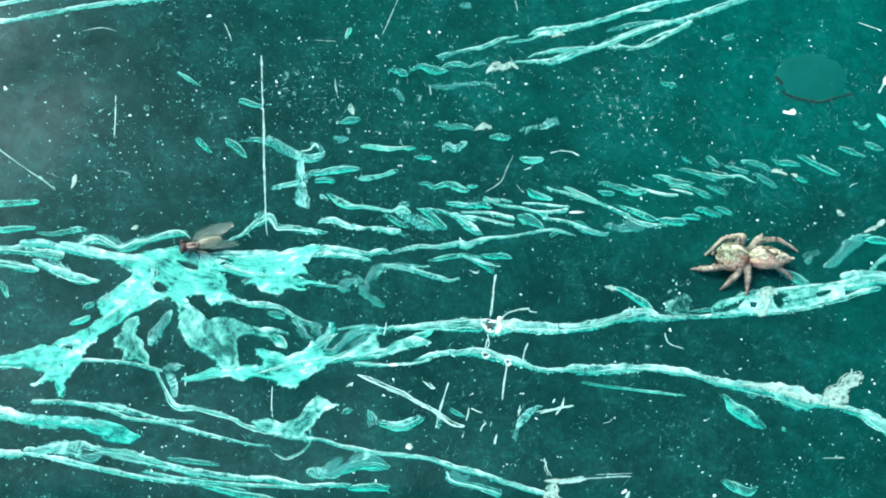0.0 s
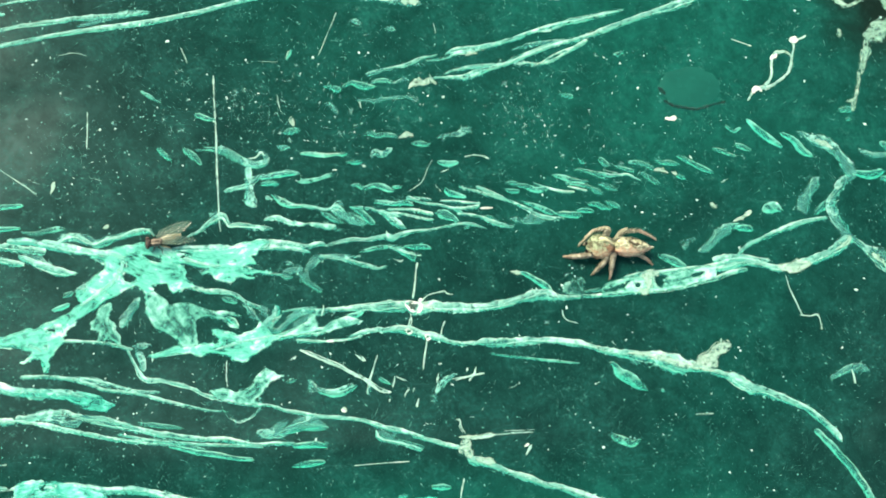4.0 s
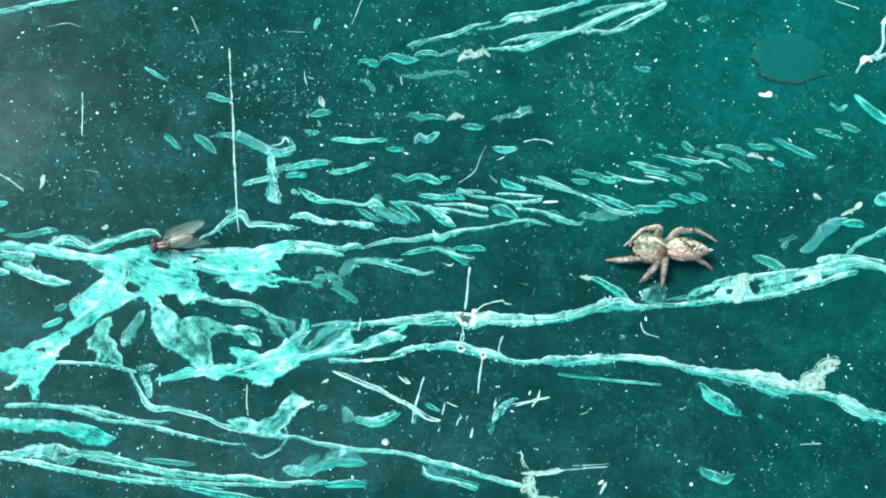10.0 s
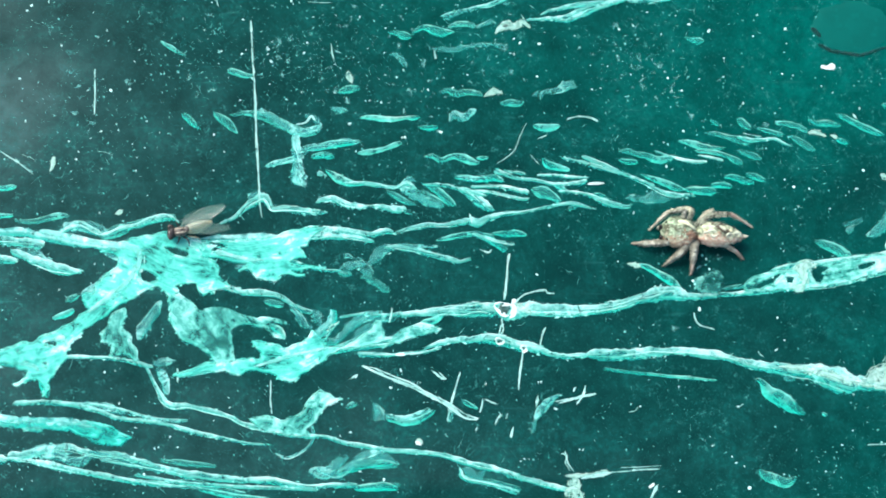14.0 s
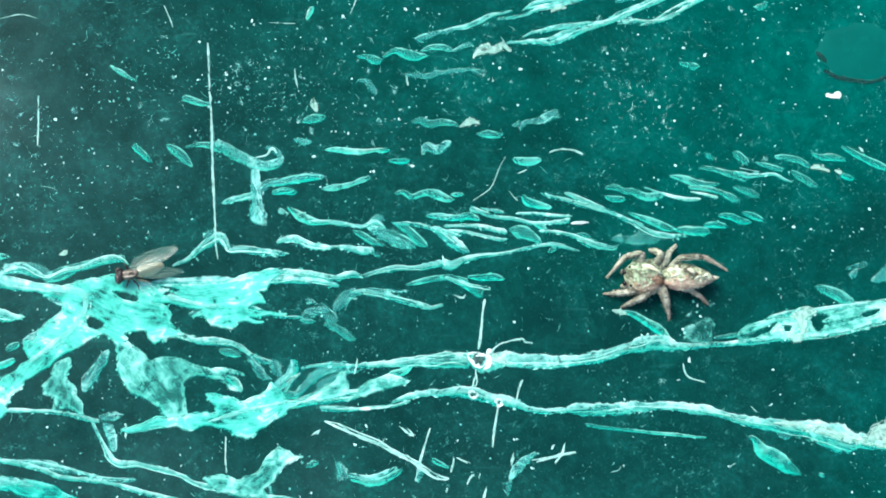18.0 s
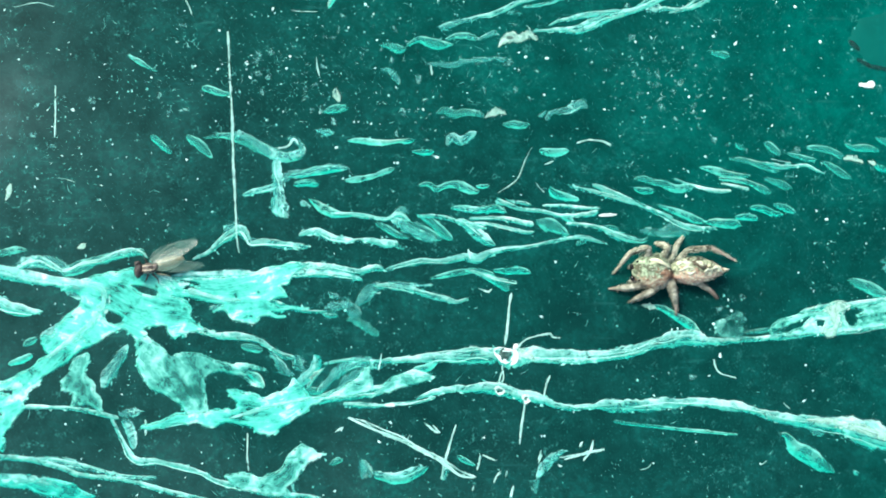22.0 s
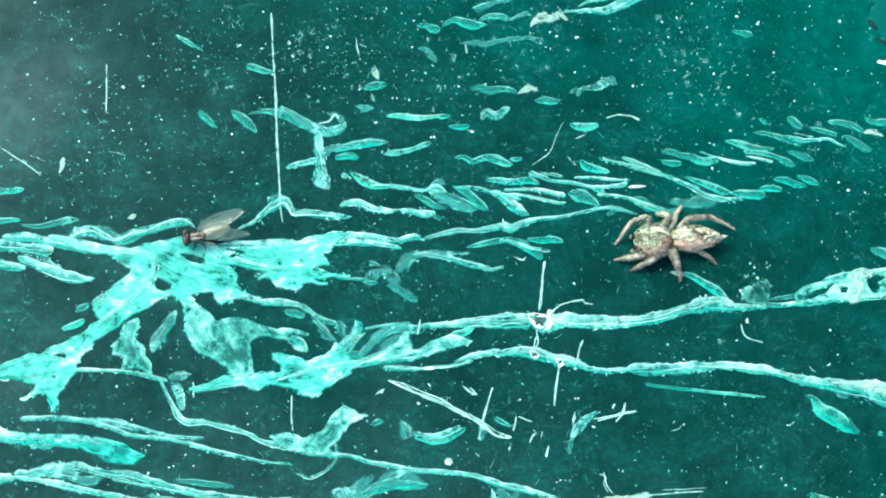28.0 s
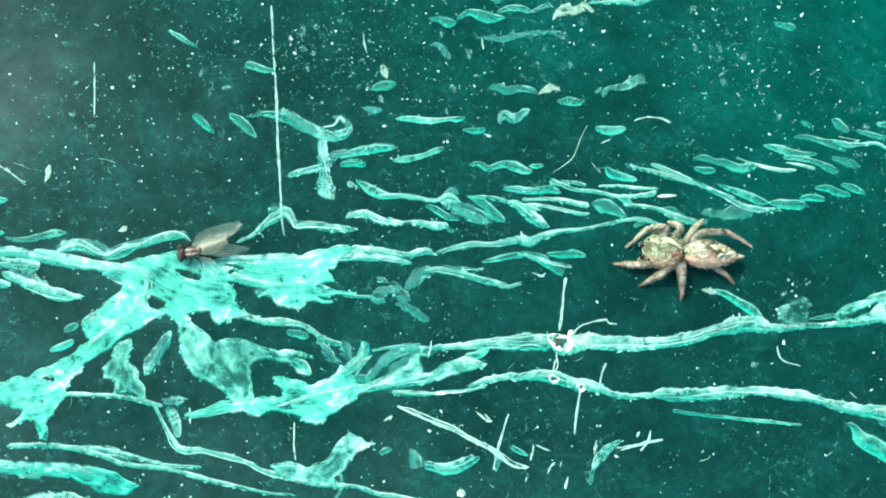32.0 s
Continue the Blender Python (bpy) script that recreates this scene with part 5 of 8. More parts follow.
hair((13.42, -14.14, 0.10), (13.21, -14.47, 0.10), (12.68, -14.60, 0.10))
hair((21.66, -14.33, 0.10), (22.17, -14.00, 0.10))
hair((-24.05, -12.20, 0.05), (-24.43, -11.65, 0.09), (-24.63, -11.09, 0.09))
flake((-2.86, -0.44, 0.14), (-1.89, -0.25, 0.39), (-0.68, -0.00, 0.48), (0.29, 0.05, 0.24))
flake((1.85, 0.20, 0.19), (2.96, 0.15, 0.54), (3.94, 0.15, 0.54), (4.72, -0.00, 0.20))
flake((0.53, 0.05, 0.24), (1.50, -0.34, 0.58), (2.46, -0.84, 0.58), (3.08, -1.33, 0.49))
flake((-0.19, 0.20, 0.24), (0.78, 0.15, 0.39), (1.99, -0.15, 0.29))
hair((0.75, -1.18, 0.10), (1.48, -1.42, 0.24), (1.72, -1.23, 0.19))
vein((-13.51, -9.88, 0.74), (-11.65, -9.52, 0.65), (-8.84, -8.98, 0.56), (-6.96, -8.71, 0.38))
gauze((-8.85, -6.94, 0.47), (-9.79, -7.65, 0.56), (-10.49, -8.21, 0.56), (-11.19, -8.82, 0.56))
vein((-10.73, -7.17, 0.19), (-11.43, -7.87, 0.28), (-11.89, -8.58, 0.28))
gauze((-11.52, 10.88, 0.19), (-10.80, 10.73, 0.39), (-10.07, 10.64, 0.24))
gauze((-13.70, 10.20, 0.29), (-12.97, 9.96, 0.48), (-12.48, 9.21, 0.58), (-13.20, 9.05, 0.39))
hair((-13.54, 20.23, 0.05), (-12.31, 20.19, 0.10), (-11.42, 20.21, 0.05))
gauze((-33.21, 0.53, 0.46), (-31.84, 0.77, 0.83), (-29.97, 0.14, 0.55))
flake((-29.97, 0.05, 0.37), (-27.68, 0.77, 0.65), (-25.84, 1.25, 0.65), (-23.98, 1.50, 0.56))
gauze((-36.77, -1.38, 0.82), (-34.93, -1.86, 1.00), (-33.06, -2.81, 0.64))
flake((-33.97, -2.81, 0.36), (-32.59, -3.05, 0.55), (-31.32, -2.91, 0.27))
crust((-28.55, -0.91, 0.65), (-25.32, -0.43, 0.74), (-22.06, -0.68, 0.84))
gauze((-35.07, -17.29, 0.44), (-33.31, -17.00, 0.80), (-31.08, -17.21, 0.71))
vein((-29.29, -17.37, 0.22), (-26.13, -18.09, 0.22), (-22.51, -19.04, 0.23))
vein((-29.26, -17.95, 0.18), (-25.66, -18.64, 0.18), (-22.50, -19.27, 0.23))
gauze((-30.18, -17.36, 0.62), (-27.02, -18.08, 0.81), (-24.31, -18.79, 0.54))
vein((-31.68, -13.50, 0.13), (-28.98, -13.75, 0.18), (-25.34, -14.71, 0.18), (-22.61, -14.97, 0.14))
gauze((-30.78, -13.73, 0.27), (-28.52, -14.08, 0.36), (-26.24, -14.56, 0.27))
vein((-49.72, 20.60, 0.45), (-44.07, 21.80, 0.38), (-38.35, 23.28, 0.44), (-33.26, 24.22, 0.59), (-25.13, 25.37, 0.37))
vein((-46.83, 19.80, 0.40), (-40.42, 20.98, 0.46), (-33.93, 22.59, 0.51), (-26.58, 23.94, 0.67), (-20.62, 25.41, 0.53), (-16.10, 26.83, 0.53), (-9.98, 28.75, 0.70), (-3.77, 30.71, 0.71))
vein((-4.55, 30.42, 0.70), (2.55, 32.70, 0.88), (7.36, 34.21, 0.97), (13.05, 36.05, 0.98), (18.82, 37.99, 0.66), (22.16, 39.13, 0.50))
vein((-49.94, 24.30, 0.64), (-45.64, 24.33, 0.43), (-39.87, 24.58, 0.36))
vein((-47.10, 24.30, 0.22), (-39.22, 25.92, 0.29), (-31.92, 27.55, 0.34), (-24.50, 29.32, 0.45), (-17.70, 30.88, 0.54), (-11.57, 32.59, 0.62), (-6.13, 34.38, 0.63), (-2.19, 35.85, 0.63), (2.58, 37.13, 0.64))
vein((-17.64, 27.58, 0.30), (-11.53, 28.93, 0.46), (-5.33, 31.05, 0.63))
gauze((-8.43, 28.41, 0.23), (-3.76, 28.04, 0.39), (2.52, 27.49, 0.63), (4.10, 27.47, 0.32))
hair((-48.85, 18.30, 0.35), (-47.36, 17.19, 0.43), (-45.86, 15.84, 0.21))
vein((-50.52, 33.40, 0.29), (-46.21, 34.12, 0.44), (-41.11, 34.72, 0.44), (-36.68, 34.87, 0.30))
pale((-27.56, 30.81, 0.45), (-27.08, 30.18, 0.75), (-26.92, 29.61, 0.45))
gauze((15.77, 30.53, 0.49), (17.82, 31.31, 0.74), (21.12, 32.32, 0.74), (25.69, 33.23, 1.00), (26.93, 33.12, 0.42))
gauze((26.09, 32.99, 0.33), (31.12, 33.84, 0.50), (36.21, 34.79, 0.68), (38.34, 35.07, 0.68))
hair((37.25, 35.28, 0.26), (36.74, 33.50, 0.25), (36.48, 31.75, 0.25))
hair((38.09, 35.06, 0.26), (37.75, 33.55, 0.25), (37.48, 31.54, 0.25))
gauze((35.92, 37.40, 0.68), (38.94, 38.27, 1.03), (43.28, 39.30, 0.78), (46.79, 40.20, 0.52))
vein((14.40, 23.90, 0.40), (18.47, 25.41, 0.41), (23.40, 26.80, 0.41), (26.71, 27.62, 0.25))
vein((26.77, 29.16, 0.25), (30.11, 29.91, 0.33), (35.18, 31.09, 0.34))
vein((20.85, 23.65, 0.49), (26.65, 26.00, 0.66), (30.01, 27.42, 0.66), (32.53, 28.21, 1.00), (37.69, 30.77, 0.76), (42.04, 32.89, 0.77), (46.47, 35.30, 1.04), (50.09, 37.70, 1.40), (54.67, 40.62, 1.41))
hair((41.03, 18.61, 0.90), (42.47, 18.99, 0.85), (43.39, 20.29, 0.55), (43.58, 22.00, 0.60), (44.15, 23.04, 0.75), (45.27, 23.26, 0.45))
hair((42.46, 18.74, 0.85), (44.19, 19.65, 0.62), (45.54, 20.97, 0.62), (46.08, 22.69, 0.5), (46.42, 23.99, 0.6), (46.46, 24.67, 0.7))
bloom((43.40, 22.30, 0.25), (43.85, 22.70, 0.6), (44.30, 23.00, 0.2))
hair((41.37, 18.70, 0.50), (40.91, 18.01, 0.42), (40.45, 17.24, 0.25))
gauze((48.73, 32.94, 0.43), (51.52, 33.34, 0.70), (55.10, 34.84, 0.53))
gauze((65.68, 11.20, 0.43), (65.83, 12.72, 0.43), (66.75, 15.12, 0.35), (67.60, 17.72, 0.44))
flake((40.16, 15.14, 0.42), (41.33, 13.93, 0.83), (42.92, 12.73, 0.83), (44.12, 11.94, 0.42))
flake((43.98, 13.59, 0.42), (45.43, 12.80, 0.84), (46.60, 11.51, 0.84), (47.56, 10.95, 0.34))
gauze((45.91, 13.82, 0.50), (47.94, 12.88, 1.18), (49.58, 12.26, 1.52), (50.75, 11.04, 1.18), (51.51, 9.81, 1.69), (52.27, 8.84, 1.52))
gauze((52.49, 9.43, 1.18), (50.51, 7.72, 1.01), (49.39, 6.05, 1.00), (49.22, 4.82, 1.33), (49.93, 3.20, 1.17), (50.91, 1.84, 1.33))
pale((47.94, 12.88, 0.42), (49.17, 12.41, 0.67), (49.98, 11.94, 0.42))
flake((52.30, 9.17, 0.67), (54.40, 9.06, 1.02), (55.70, 9.51, 0.68))
flake((55.21, 8.66, 0.42), (56.05, 8.60, 0.59), (56.91, 8.71, 0.51))
gauze((46.11, 4.34, 0.66), (46.03, 5.56, 1.33), (46.69, 6.81, 1.00), (47.61, 8.06, 1.00), (48.06, 8.57, 0.42))
flake((47.11, 4.36, 0.42), (48.68, 5.46, 0.92), (49.71, 5.81, 0.50))
vein((38.05, -0.25, 0.32), (39.74, 0.98, 0.49), (42.68, 2.25, 0.49), (45.22, 3.27, 0.58), (48.58, 3.99, 0.42))
gauze((52.93, 11.93, 0.34), (54.57, 11.31, 0.68), (56.69, 11.20, 0.51))
flake((55.54, 12.85, 0.51), (57.16, 11.80, 1.02), (59.18, 10.43, 0.94), (61.22, 9.40, 0.51))
vein((60.84, 9.89, 0.43), (61.86, 8.83, 0.51), (61.88, 7.17, 0.51), (61.31, 5.49, 0.68), (60.57, 4.82, 0.26))
flake((63.29, 3.88, 0.17), (64.20, 4.48, 0.43), (65.12, 5.16, 0.17))
vein((35.13, -1.89, 0.97), (38.41, -1.04, 1.14), (40.82, -1.40, 0.65), (42.84, -1.77, 0.74), (45.75, -1.08, 0.90), (48.29, -0.07, 0.99), (50.02, 0.93, 1.33), (51.32, 1.76, 1.17))
vein((35.18, -0.93, 0.65), (38.43, -0.56, 0.65), (41.66, -0.99, 0.49))
sheet(PALE, ((42.40, -1.43), (43.56, -1.18), (44.55, -0.80), (45.97, -1.00), (46.20, -1.63), (44.92, -2.15), (43.70, -2.40), (42.66, -2.21)), ((42.4, -1.8), (46.2, -1.3)), lift=0.1)
pale((49.15, 0.35, 0.41), (50.45, 1.18, 0.75), (51.09, 1.92, 0.50))
gauze((50.93, 2.00, 1.00), (52.50, 0.81, 0.83), (54.08, -0.38, 2.01), (56.07, -1.56, 2.01), (57.64, -2.74, 1.51), (58.80, -3.94, 1.01), (60.42, -4.56, 0.50), (62.09, -4.70, 0.25))
pale((53.44, 0.02, 0.67), (54.45, -0.94, 0.84), (54.98, -1.57, 0.42))
flake((62.02, -5.51, 0.67), (64.11, -5.64, 1.18), (66.32, -4.65, 0.68))
flake((36.17, 2.52, 0.32), (37.40, 2.79, 0.65), (38.64, 2.97, 0.65))
pale((37.84, 3.36, 0.33), (39.10, 3.95, 0.57), (39.96, 4.62, 0.66))
flake((41.19, 4.64, 0.66), (42.45, 5.08, 1.32), (43.49, 4.69, 0.41))
hair((43.26, -2.56, 0.25), (43.69, -4.20, 0.24), (44.36, -5.81, 0.24), (44.82, -6.94, 0.26))
hair((44.54, -6.90, 0.24), (45.76, -6.97, 0.24), (46.58, -6.88, 0.33), (46.88, -8.46, 0.33))
gauze((47.33, -13.69, 0.41), (49.01, -12.91, 0.81), (50.66, -12.58, 0.98), (51.86, -12.89, 0.33))
hair((49.83, -12.75, 0.33), (50.02, -13.52, 0.33), (50.12, -14.30, 0.33))
vein((36.12, -13.29, 0.95), (37.66, -14.20, 1.19), (39.99, -15.12, 1.04), (42.33, -16.03, 0.80), (44.29, -16.79, 0.64), (45.81, -18.02, 0.72), (47.33, -19.32, 0.80), (48.05, -20.47, 0.32))
flake((45.18, -19.09, 0.64), (46.82, -20.85, 0.72), (48.68, -22.90, 0.88), (50.12, -25.03, 0.80), (51.53, -27.67, 0.72), (52.98, -29.56, 0.64), (54.03, -31.43, 0.40))
vein((8.11, -21.74, 0.89), (11.83, -22.99, 0.67), (15.55, -24.26, 0.68), (20.05, -25.60, 0.76), (24.57, -26.95, 0.69), (28.34, -28.23, 0.61))
flake((31.09, -27.14, 0.46), (33.02, -27.31, 0.93), (35.31, -27.92, 0.70), (39.21, -28.10, 0.39))
vein((-47.63, -12.02, 1.22), (-43.45, -13.57, 0.96), (-39.29, -14.40, 0.83), (-35.81, -15.03, 0.83), (-33.71, -15.53, 0.69))
vein((-47.39, -15.40, 0.6), (-43.96, -16.25, 0.6), (-40.50, -17.54, 0.68), (-36.37, -17.89, 0.83))
gauze((-40.17, -17.18, 0.55), (-39.92, -18.10, 0.41), (-39.75, -18.81, 0.20))
vein((-47.76, -10.09, 0.68), (-43.64, -10.27, 0.82), (-39.51, -10.23, 0.97), (-36.75, -9.99, 1.25), (-35.03, -9.47, 1.40))
vein((-48.42, 0.32, 0.90), (-44.93, -0.05, 0.90), (-41.42, -0.51, 0.84), (-37.91, -0.44, 0.84), (-34.36, -0.75, 0.85))
vein((-48.37, -0.41, 0.55), (-44.19, -0.78, 0.56), (-39.96, -1.60, 0.63), (-36.42, -2.13, 0.56))
flake((-48.63, 3.59, 0.42), (-45.84, 3.65, 0.56), (-42.34, 3.58, 0.56))
flake((-43.02, 3.19, 0.42), (-40.23, 3.63, 0.63), (-36.85, 3.93, 0.28))
flake((-42.35, 1.19, 0.28), (-39.41, 1.39, 0.56), (-36.95, 1.59, 0.28))
flake((-39.88, -3.07, 0.28), (-39.15, -3.80, 0.56), (-38.75, -4.68, 0.28))
flake((-48.10, -4.67, 0.55), (-45.37, -4.26, 0.55), (-43.29, -4.45, 0.35))
vein((-46.95, -22.78, 0.54), (-44.92, -22.99, 0.67), (-42.88, -23.49, 0.40), (-40.16, -23.85, 0.34), (-38.11, -24.07, 0.27))
vein((-36.01, -25.26, 0.54), (-29.86, -24.81, 0.62), (-24.32, -24.63, 0.63), (-19.39, -25.71, 0.63), (-13.72, -26.46, 0.57), (-8.00, -27.42, 0.65), (-2.23, -28.68, 0.72), (3.58, -29.95, 0.73), (9.44, -31.29, 0.59))
vein((-46.74, -26.02, 0.40), (-40.03, -26.27, 0.40), (-33.23, -26.32, 0.41), (-27.72, -26.71, 0.41), (-25.64, -26.72, 0.55))
vein((-45.45, -25.41, 0.33), (-40.05, -25.79, 0.27), (-36.68, -25.60, 0.41))
sheet(POOL, ((-26.00, -26.79), (-24.32, -26.52), (-22.34, -25.86), (-20.53, -26.75), (-20.00, -27.55), (-22.06, -27.82), (-24.29, -27.47)), ((-26.0, -26.8), (-20.0, -27.2)))
gauze((-12.28, -27.88, 0.28), (-11.21, -27.54, 0.57), (-10.15, -27.19, 0.43))
hair((-12.09, -31.05, 0.28), (-11.68, -30.00, 0.35), (-11.41, -29.30, 0.36))
gauze((-7.98, -29.33, 0.43), (-5.11, -29.71, 1.29), (-2.23, -30.45, 1.01), (0.66, -31.19, 0.58))
pale((-4.40, -28.16, 0.43), (-3.10, -27.60, 0.87), (-1.87, -28.18, 0.36))
sheet(LAGOON, ((2.10, -25.85), (4.04, -25.56), (7.06, -26.20), (11.63, -26.50), (11.31, -27.48), (9.64, -28.20), (7.04, -28.20), (5.32, -27.43), (3.17, -26.57)), ((2.1, -25.8), (6.0, -27.0), (11.6, -26.9)))
flake((4.37, -24.56, 0.37), (5.47, -24.57, 0.67), (6.36, -24.65, 0.30))
sheet(WEB, ((11.70, -26.97), (14.06, -26.01), (15.81, -26.58), (18.45, -27.36), (15.98, -28.15), (17.48, -29.70), (16.37, -30.28), (14.19, -29.66), (14.87, -28.91), (14.02, -27.71), (13.55, -28.81), (12.60, -28.55)), ((12.0, -27.0), (15.0, -27.2), (16.4, -30.0)))
vein((18.47, -27.78, 0.38), (23.00, -28.18, 0.84), (27.57, -28.44, 0.61), (32.89, -29.73, 0.62), (38.25, -31.04, 0.62), (42.89, -31.83, 0.47))
hair((-3.32, -22.36, 0.15), (-0.76, -22.15, 0.15), (2.18, -22.01, 0.15))
gauze((64.56, -14.24, 0.50), (67.19, -13.04, 1.01), (69.92, -11.04, 1.10), (72.21, -9.42, 0.85))
gauze((67.66, -8.26, 0.51), (69.84, -7.67, 0.85), (72.48, -6.84, 0.68))
pale((63.68, -32.07, 0.98), (64.80, -28.91, 0.74), (65.92, -25.88, 0.66), (66.60, -23.20, 0.66))
gauze((66.30, -26.26, 0.66), (68.40, -25.89, 0.91), (70.60, -24.75, 0.83))
hair((-42.33, 9.80, 0.14), (-39.01, 7.44, 0.14), (-35.70, 5.25, 0.14))
gauze((-39.26, 27.17, 0.58), (-38.14, 26.58, 0.59), (-37.43, 27.09, 0.29))
flake((48.52, -30.41, 0.32), (49.14, -30.71, 0.56), (49.91, -31.02, 0.32))
flake((52.93, -25.19, 0.32), (53.21, -25.65, 0.48), (53.34, -26.10, 0.32))
residue((52.67, 16.38, 0.60), (53.24, 18.26, 0.60), (53.72, 20.15, 0.60), (54.31, 22.14, 0.86), (54.96, 23.89, 1.21))
residue((51.58, 30.62, 0.69), (52.11, 29.59, 0.87), (53.11, 29.11, 1.04), (54.26, 29.51, 0.70), (55.35, 30.08, 0.52))
residue((57.38, 30.52, 0.53), (57.97, 29.15, 0.96), (58.78, 28.39, 1.14), (59.53, 29.04, 0.79), (60.41, 30.13, 0.62))
residue((54.74, 25.52, 0.87), (55.69, 25.56, 1.73), (56.86, 26.13, 1.74), (58.16, 27.23, 1.05))
pale((60.32, 19.87, 0.78), (60.76, 20.92, 0.61), (61.21, 22.14, 0.61), (62.04, 23.73, 0.70), (62.48, 24.79, 1.14), (62.20, 25.48, 0.53))
pale((62.52, 27.24, 0.44), (62.75, 26.81, 0.62), (62.97, 26.29, 0.44))
residue((51.87, 26.27, 0.43), (51.92, 25.76, 0.60), (51.96, 25.24, 0.34))
flake((40.18, 30.10, 0.42), (41.02, 29.88, 0.85), (42.29, 29.85, 0.60), (44.17, 30.02, 0.26))
hair((36.40, 35.15, 0.25), (37.26, 35.45, 0.34), (38.10, 35.23, 0.26))
residue((53.41, 18.27, 0.26), (52.77, 17.74, 0.51), (52.08, 17.54, 0.26))
bloom((41.00, 18.19, 0.42), (41.70, 18.71, 0.75), (42.19, 18.39, 0.50))
crust((-50.55, 33.89, 1.15), (-46.21, 34.12, 1.02), (-41.10, 34.55, 0.81), (-36.69, 35.12, 0.59), (-33.74, 35.77, 0.45))
hair((-27.08, 34.55, 0.15), (-26.72, 32.91, 0.15), (-26.65, 30.85, 0.23))
hair((-29.95, 34.98, 0.23), (-29.54, 33.84, 0.23), (-29.13, 32.95, 0.15))
gauze((-39.21, 26.05, 0.29), (-39.39, 26.84, 0.58), (-38.56, 27.68, 0.73), (-37.66, 27.32, 0.73), (-36.92, 27.11, 0.37))
pale((-49.60, 24.55, 0.57), (-48.91, 24.98, 0.71), (-47.93, 24.23, 0.43))
gauze((-48.46, 23.41, 0.43), (-45.61, 23.69, 0.72), (-44.18, 23.91, 0.43))
gauze((-44.92, 24.28, 0.36), (-42.04, 24.48, 0.65), (-39.87, 24.66, 0.44))
gauze((-32.50, 23.53, 0.29), (-29.57, 24.45, 0.74), (-26.62, 25.23, 0.75), (-24.98, 25.38, 0.37))
gauze((-18.02, 27.65, 0.23), (-16.12, 27.90, 0.61), (-13.83, 28.16, 0.77), (-11.52, 27.86, 0.46))
hair((-23.52, 34.73, 0.23), (-22.97, 34.35, 0.30), (-22.36, 34.05, 0.23))
hair((-22.46, 32.30, 0.23), (-22.08, 32.07, 0.30), (-21.69, 31.92, 0.23))
hair((-21.18, 32.78, 0.23), (-20.80, 32.63, 0.30), (-20.41, 32.48, 0.23))
hair((-47.04, 11.80, 0.21), (-46.33, 11.74, 0.49), (-45.63, 11.84, 0.21))
hair((-45.48, 11.77, 0.21), (-44.91, 11.63, 0.21), (-44.33, 11.42, 0.21))
hair((-43.23, 13.30, 0.14), (-42.10, 12.18, 0.21), (-41.12, 11.21, 0.14))
hair((-44.98, 15.33, 0.21), (-44.24, 14.89, 0.36), (-43.66, 14.60, 0.21))
vein((-8.87, 34.24, 0.47), (-6.13, 34.21, 0.79), (-3.77, 34.84, 0.63), (0.98, 35.76, 0.64), (4.18, 36.18, 0.48))
gauze((-8.08, 33.44, 0.47), (-6.52, 33.09, 0.78), (-4.95, 33.59, 0.39))
crust((-13.05, 27.79, 0.92), (-9.21, 28.79, 1.08), (-5.33, 29.80, 1.09), (-1.41, 31.66, 1.10), (2.55, 32.95, 0.96))
gauze((-9.61, 30.02, 0.39), (-6.89, 30.81, 0.94), (-4.94, 30.91, 0.63))
gauze((-4.95, 31.91, 0.47), (-2.20, 32.21, 0.95), (1.76, 32.66, 0.79))
crust((2.56, 33.12, 0.96), (4.96, 34.52, 1.44), (7.37, 34.64, 1.45), (10.60, 35.40, 1.14), (14.69, 36.48, 0.98), (18.82, 37.82, 0.83))
vein((1.76, 33.51, 0.48), (4.16, 34.73, 0.80), (8.19, 35.97, 0.65))
vein((-9.21, 28.54, 0.23), (-5.32, 28.14, 0.31), (-1.42, 27.73, 0.31))
hair((-0.63, 27.76, 0.31), (0.55, 27.82, 0.39), (1.73, 27.95, 0.32))
pale((1.73, 27.62, 0.79), (2.75, 27.66, 1.58), (3.70, 27.79, 0.95))
hair((8.09, 28.74, 0.32), (9.29, 28.71, 0.48), (10.24, 28.42, 0.32))
hair((13.95, 28.92, 0.40), (14.51, 28.69, 0.65), (15.15, 28.47, 0.32))
hair((18.15, 28.69, 0.49), (18.80, 28.63, 0.73), (19.53, 28.58, 0.41))
hair((-5.32, 26.07, 0.16), (-6.08, 23.97, 0.15), (-7.22, 21.07, 0.15))
gauze((-3.91, 25.13, 0.39), (-3.14, 25.17, 0.70), (-2.59, 24.86, 0.31))
gauze((-0.01, 24.47, 0.31), (0.53, 24.41, 0.63), (1.16, 24.19, 0.31))
hair((5.26, 25.27, 0.16), (5.41, 24.70, 0.16), (5.49, 24.04, 0.16))
pale((24.85, 33.02, 0.58), (25.29, 33.64, 0.58), (26.12, 33.77, 0.67), (26.68, 33.28, 0.67), (26.08, 32.73, 0.50))
hair((25.40, 36.68, 0.17), (26.41, 36.91, 0.17), (27.50, 37.14, 0.17))
vein((6.80, 21.77, 0.24), (10.38, 22.57, 0.32), (13.59, 23.53, 0.48), (16.84, 24.83, 0.40), (18.47, 25.41, 0.49), (21.74, 26.13, 0.41), (26.29, 27.43, 0.33))
vein((16.83, 24.67, 0.24), (18.46, 24.98, 0.32), (20.93, 26.35, 0.49))
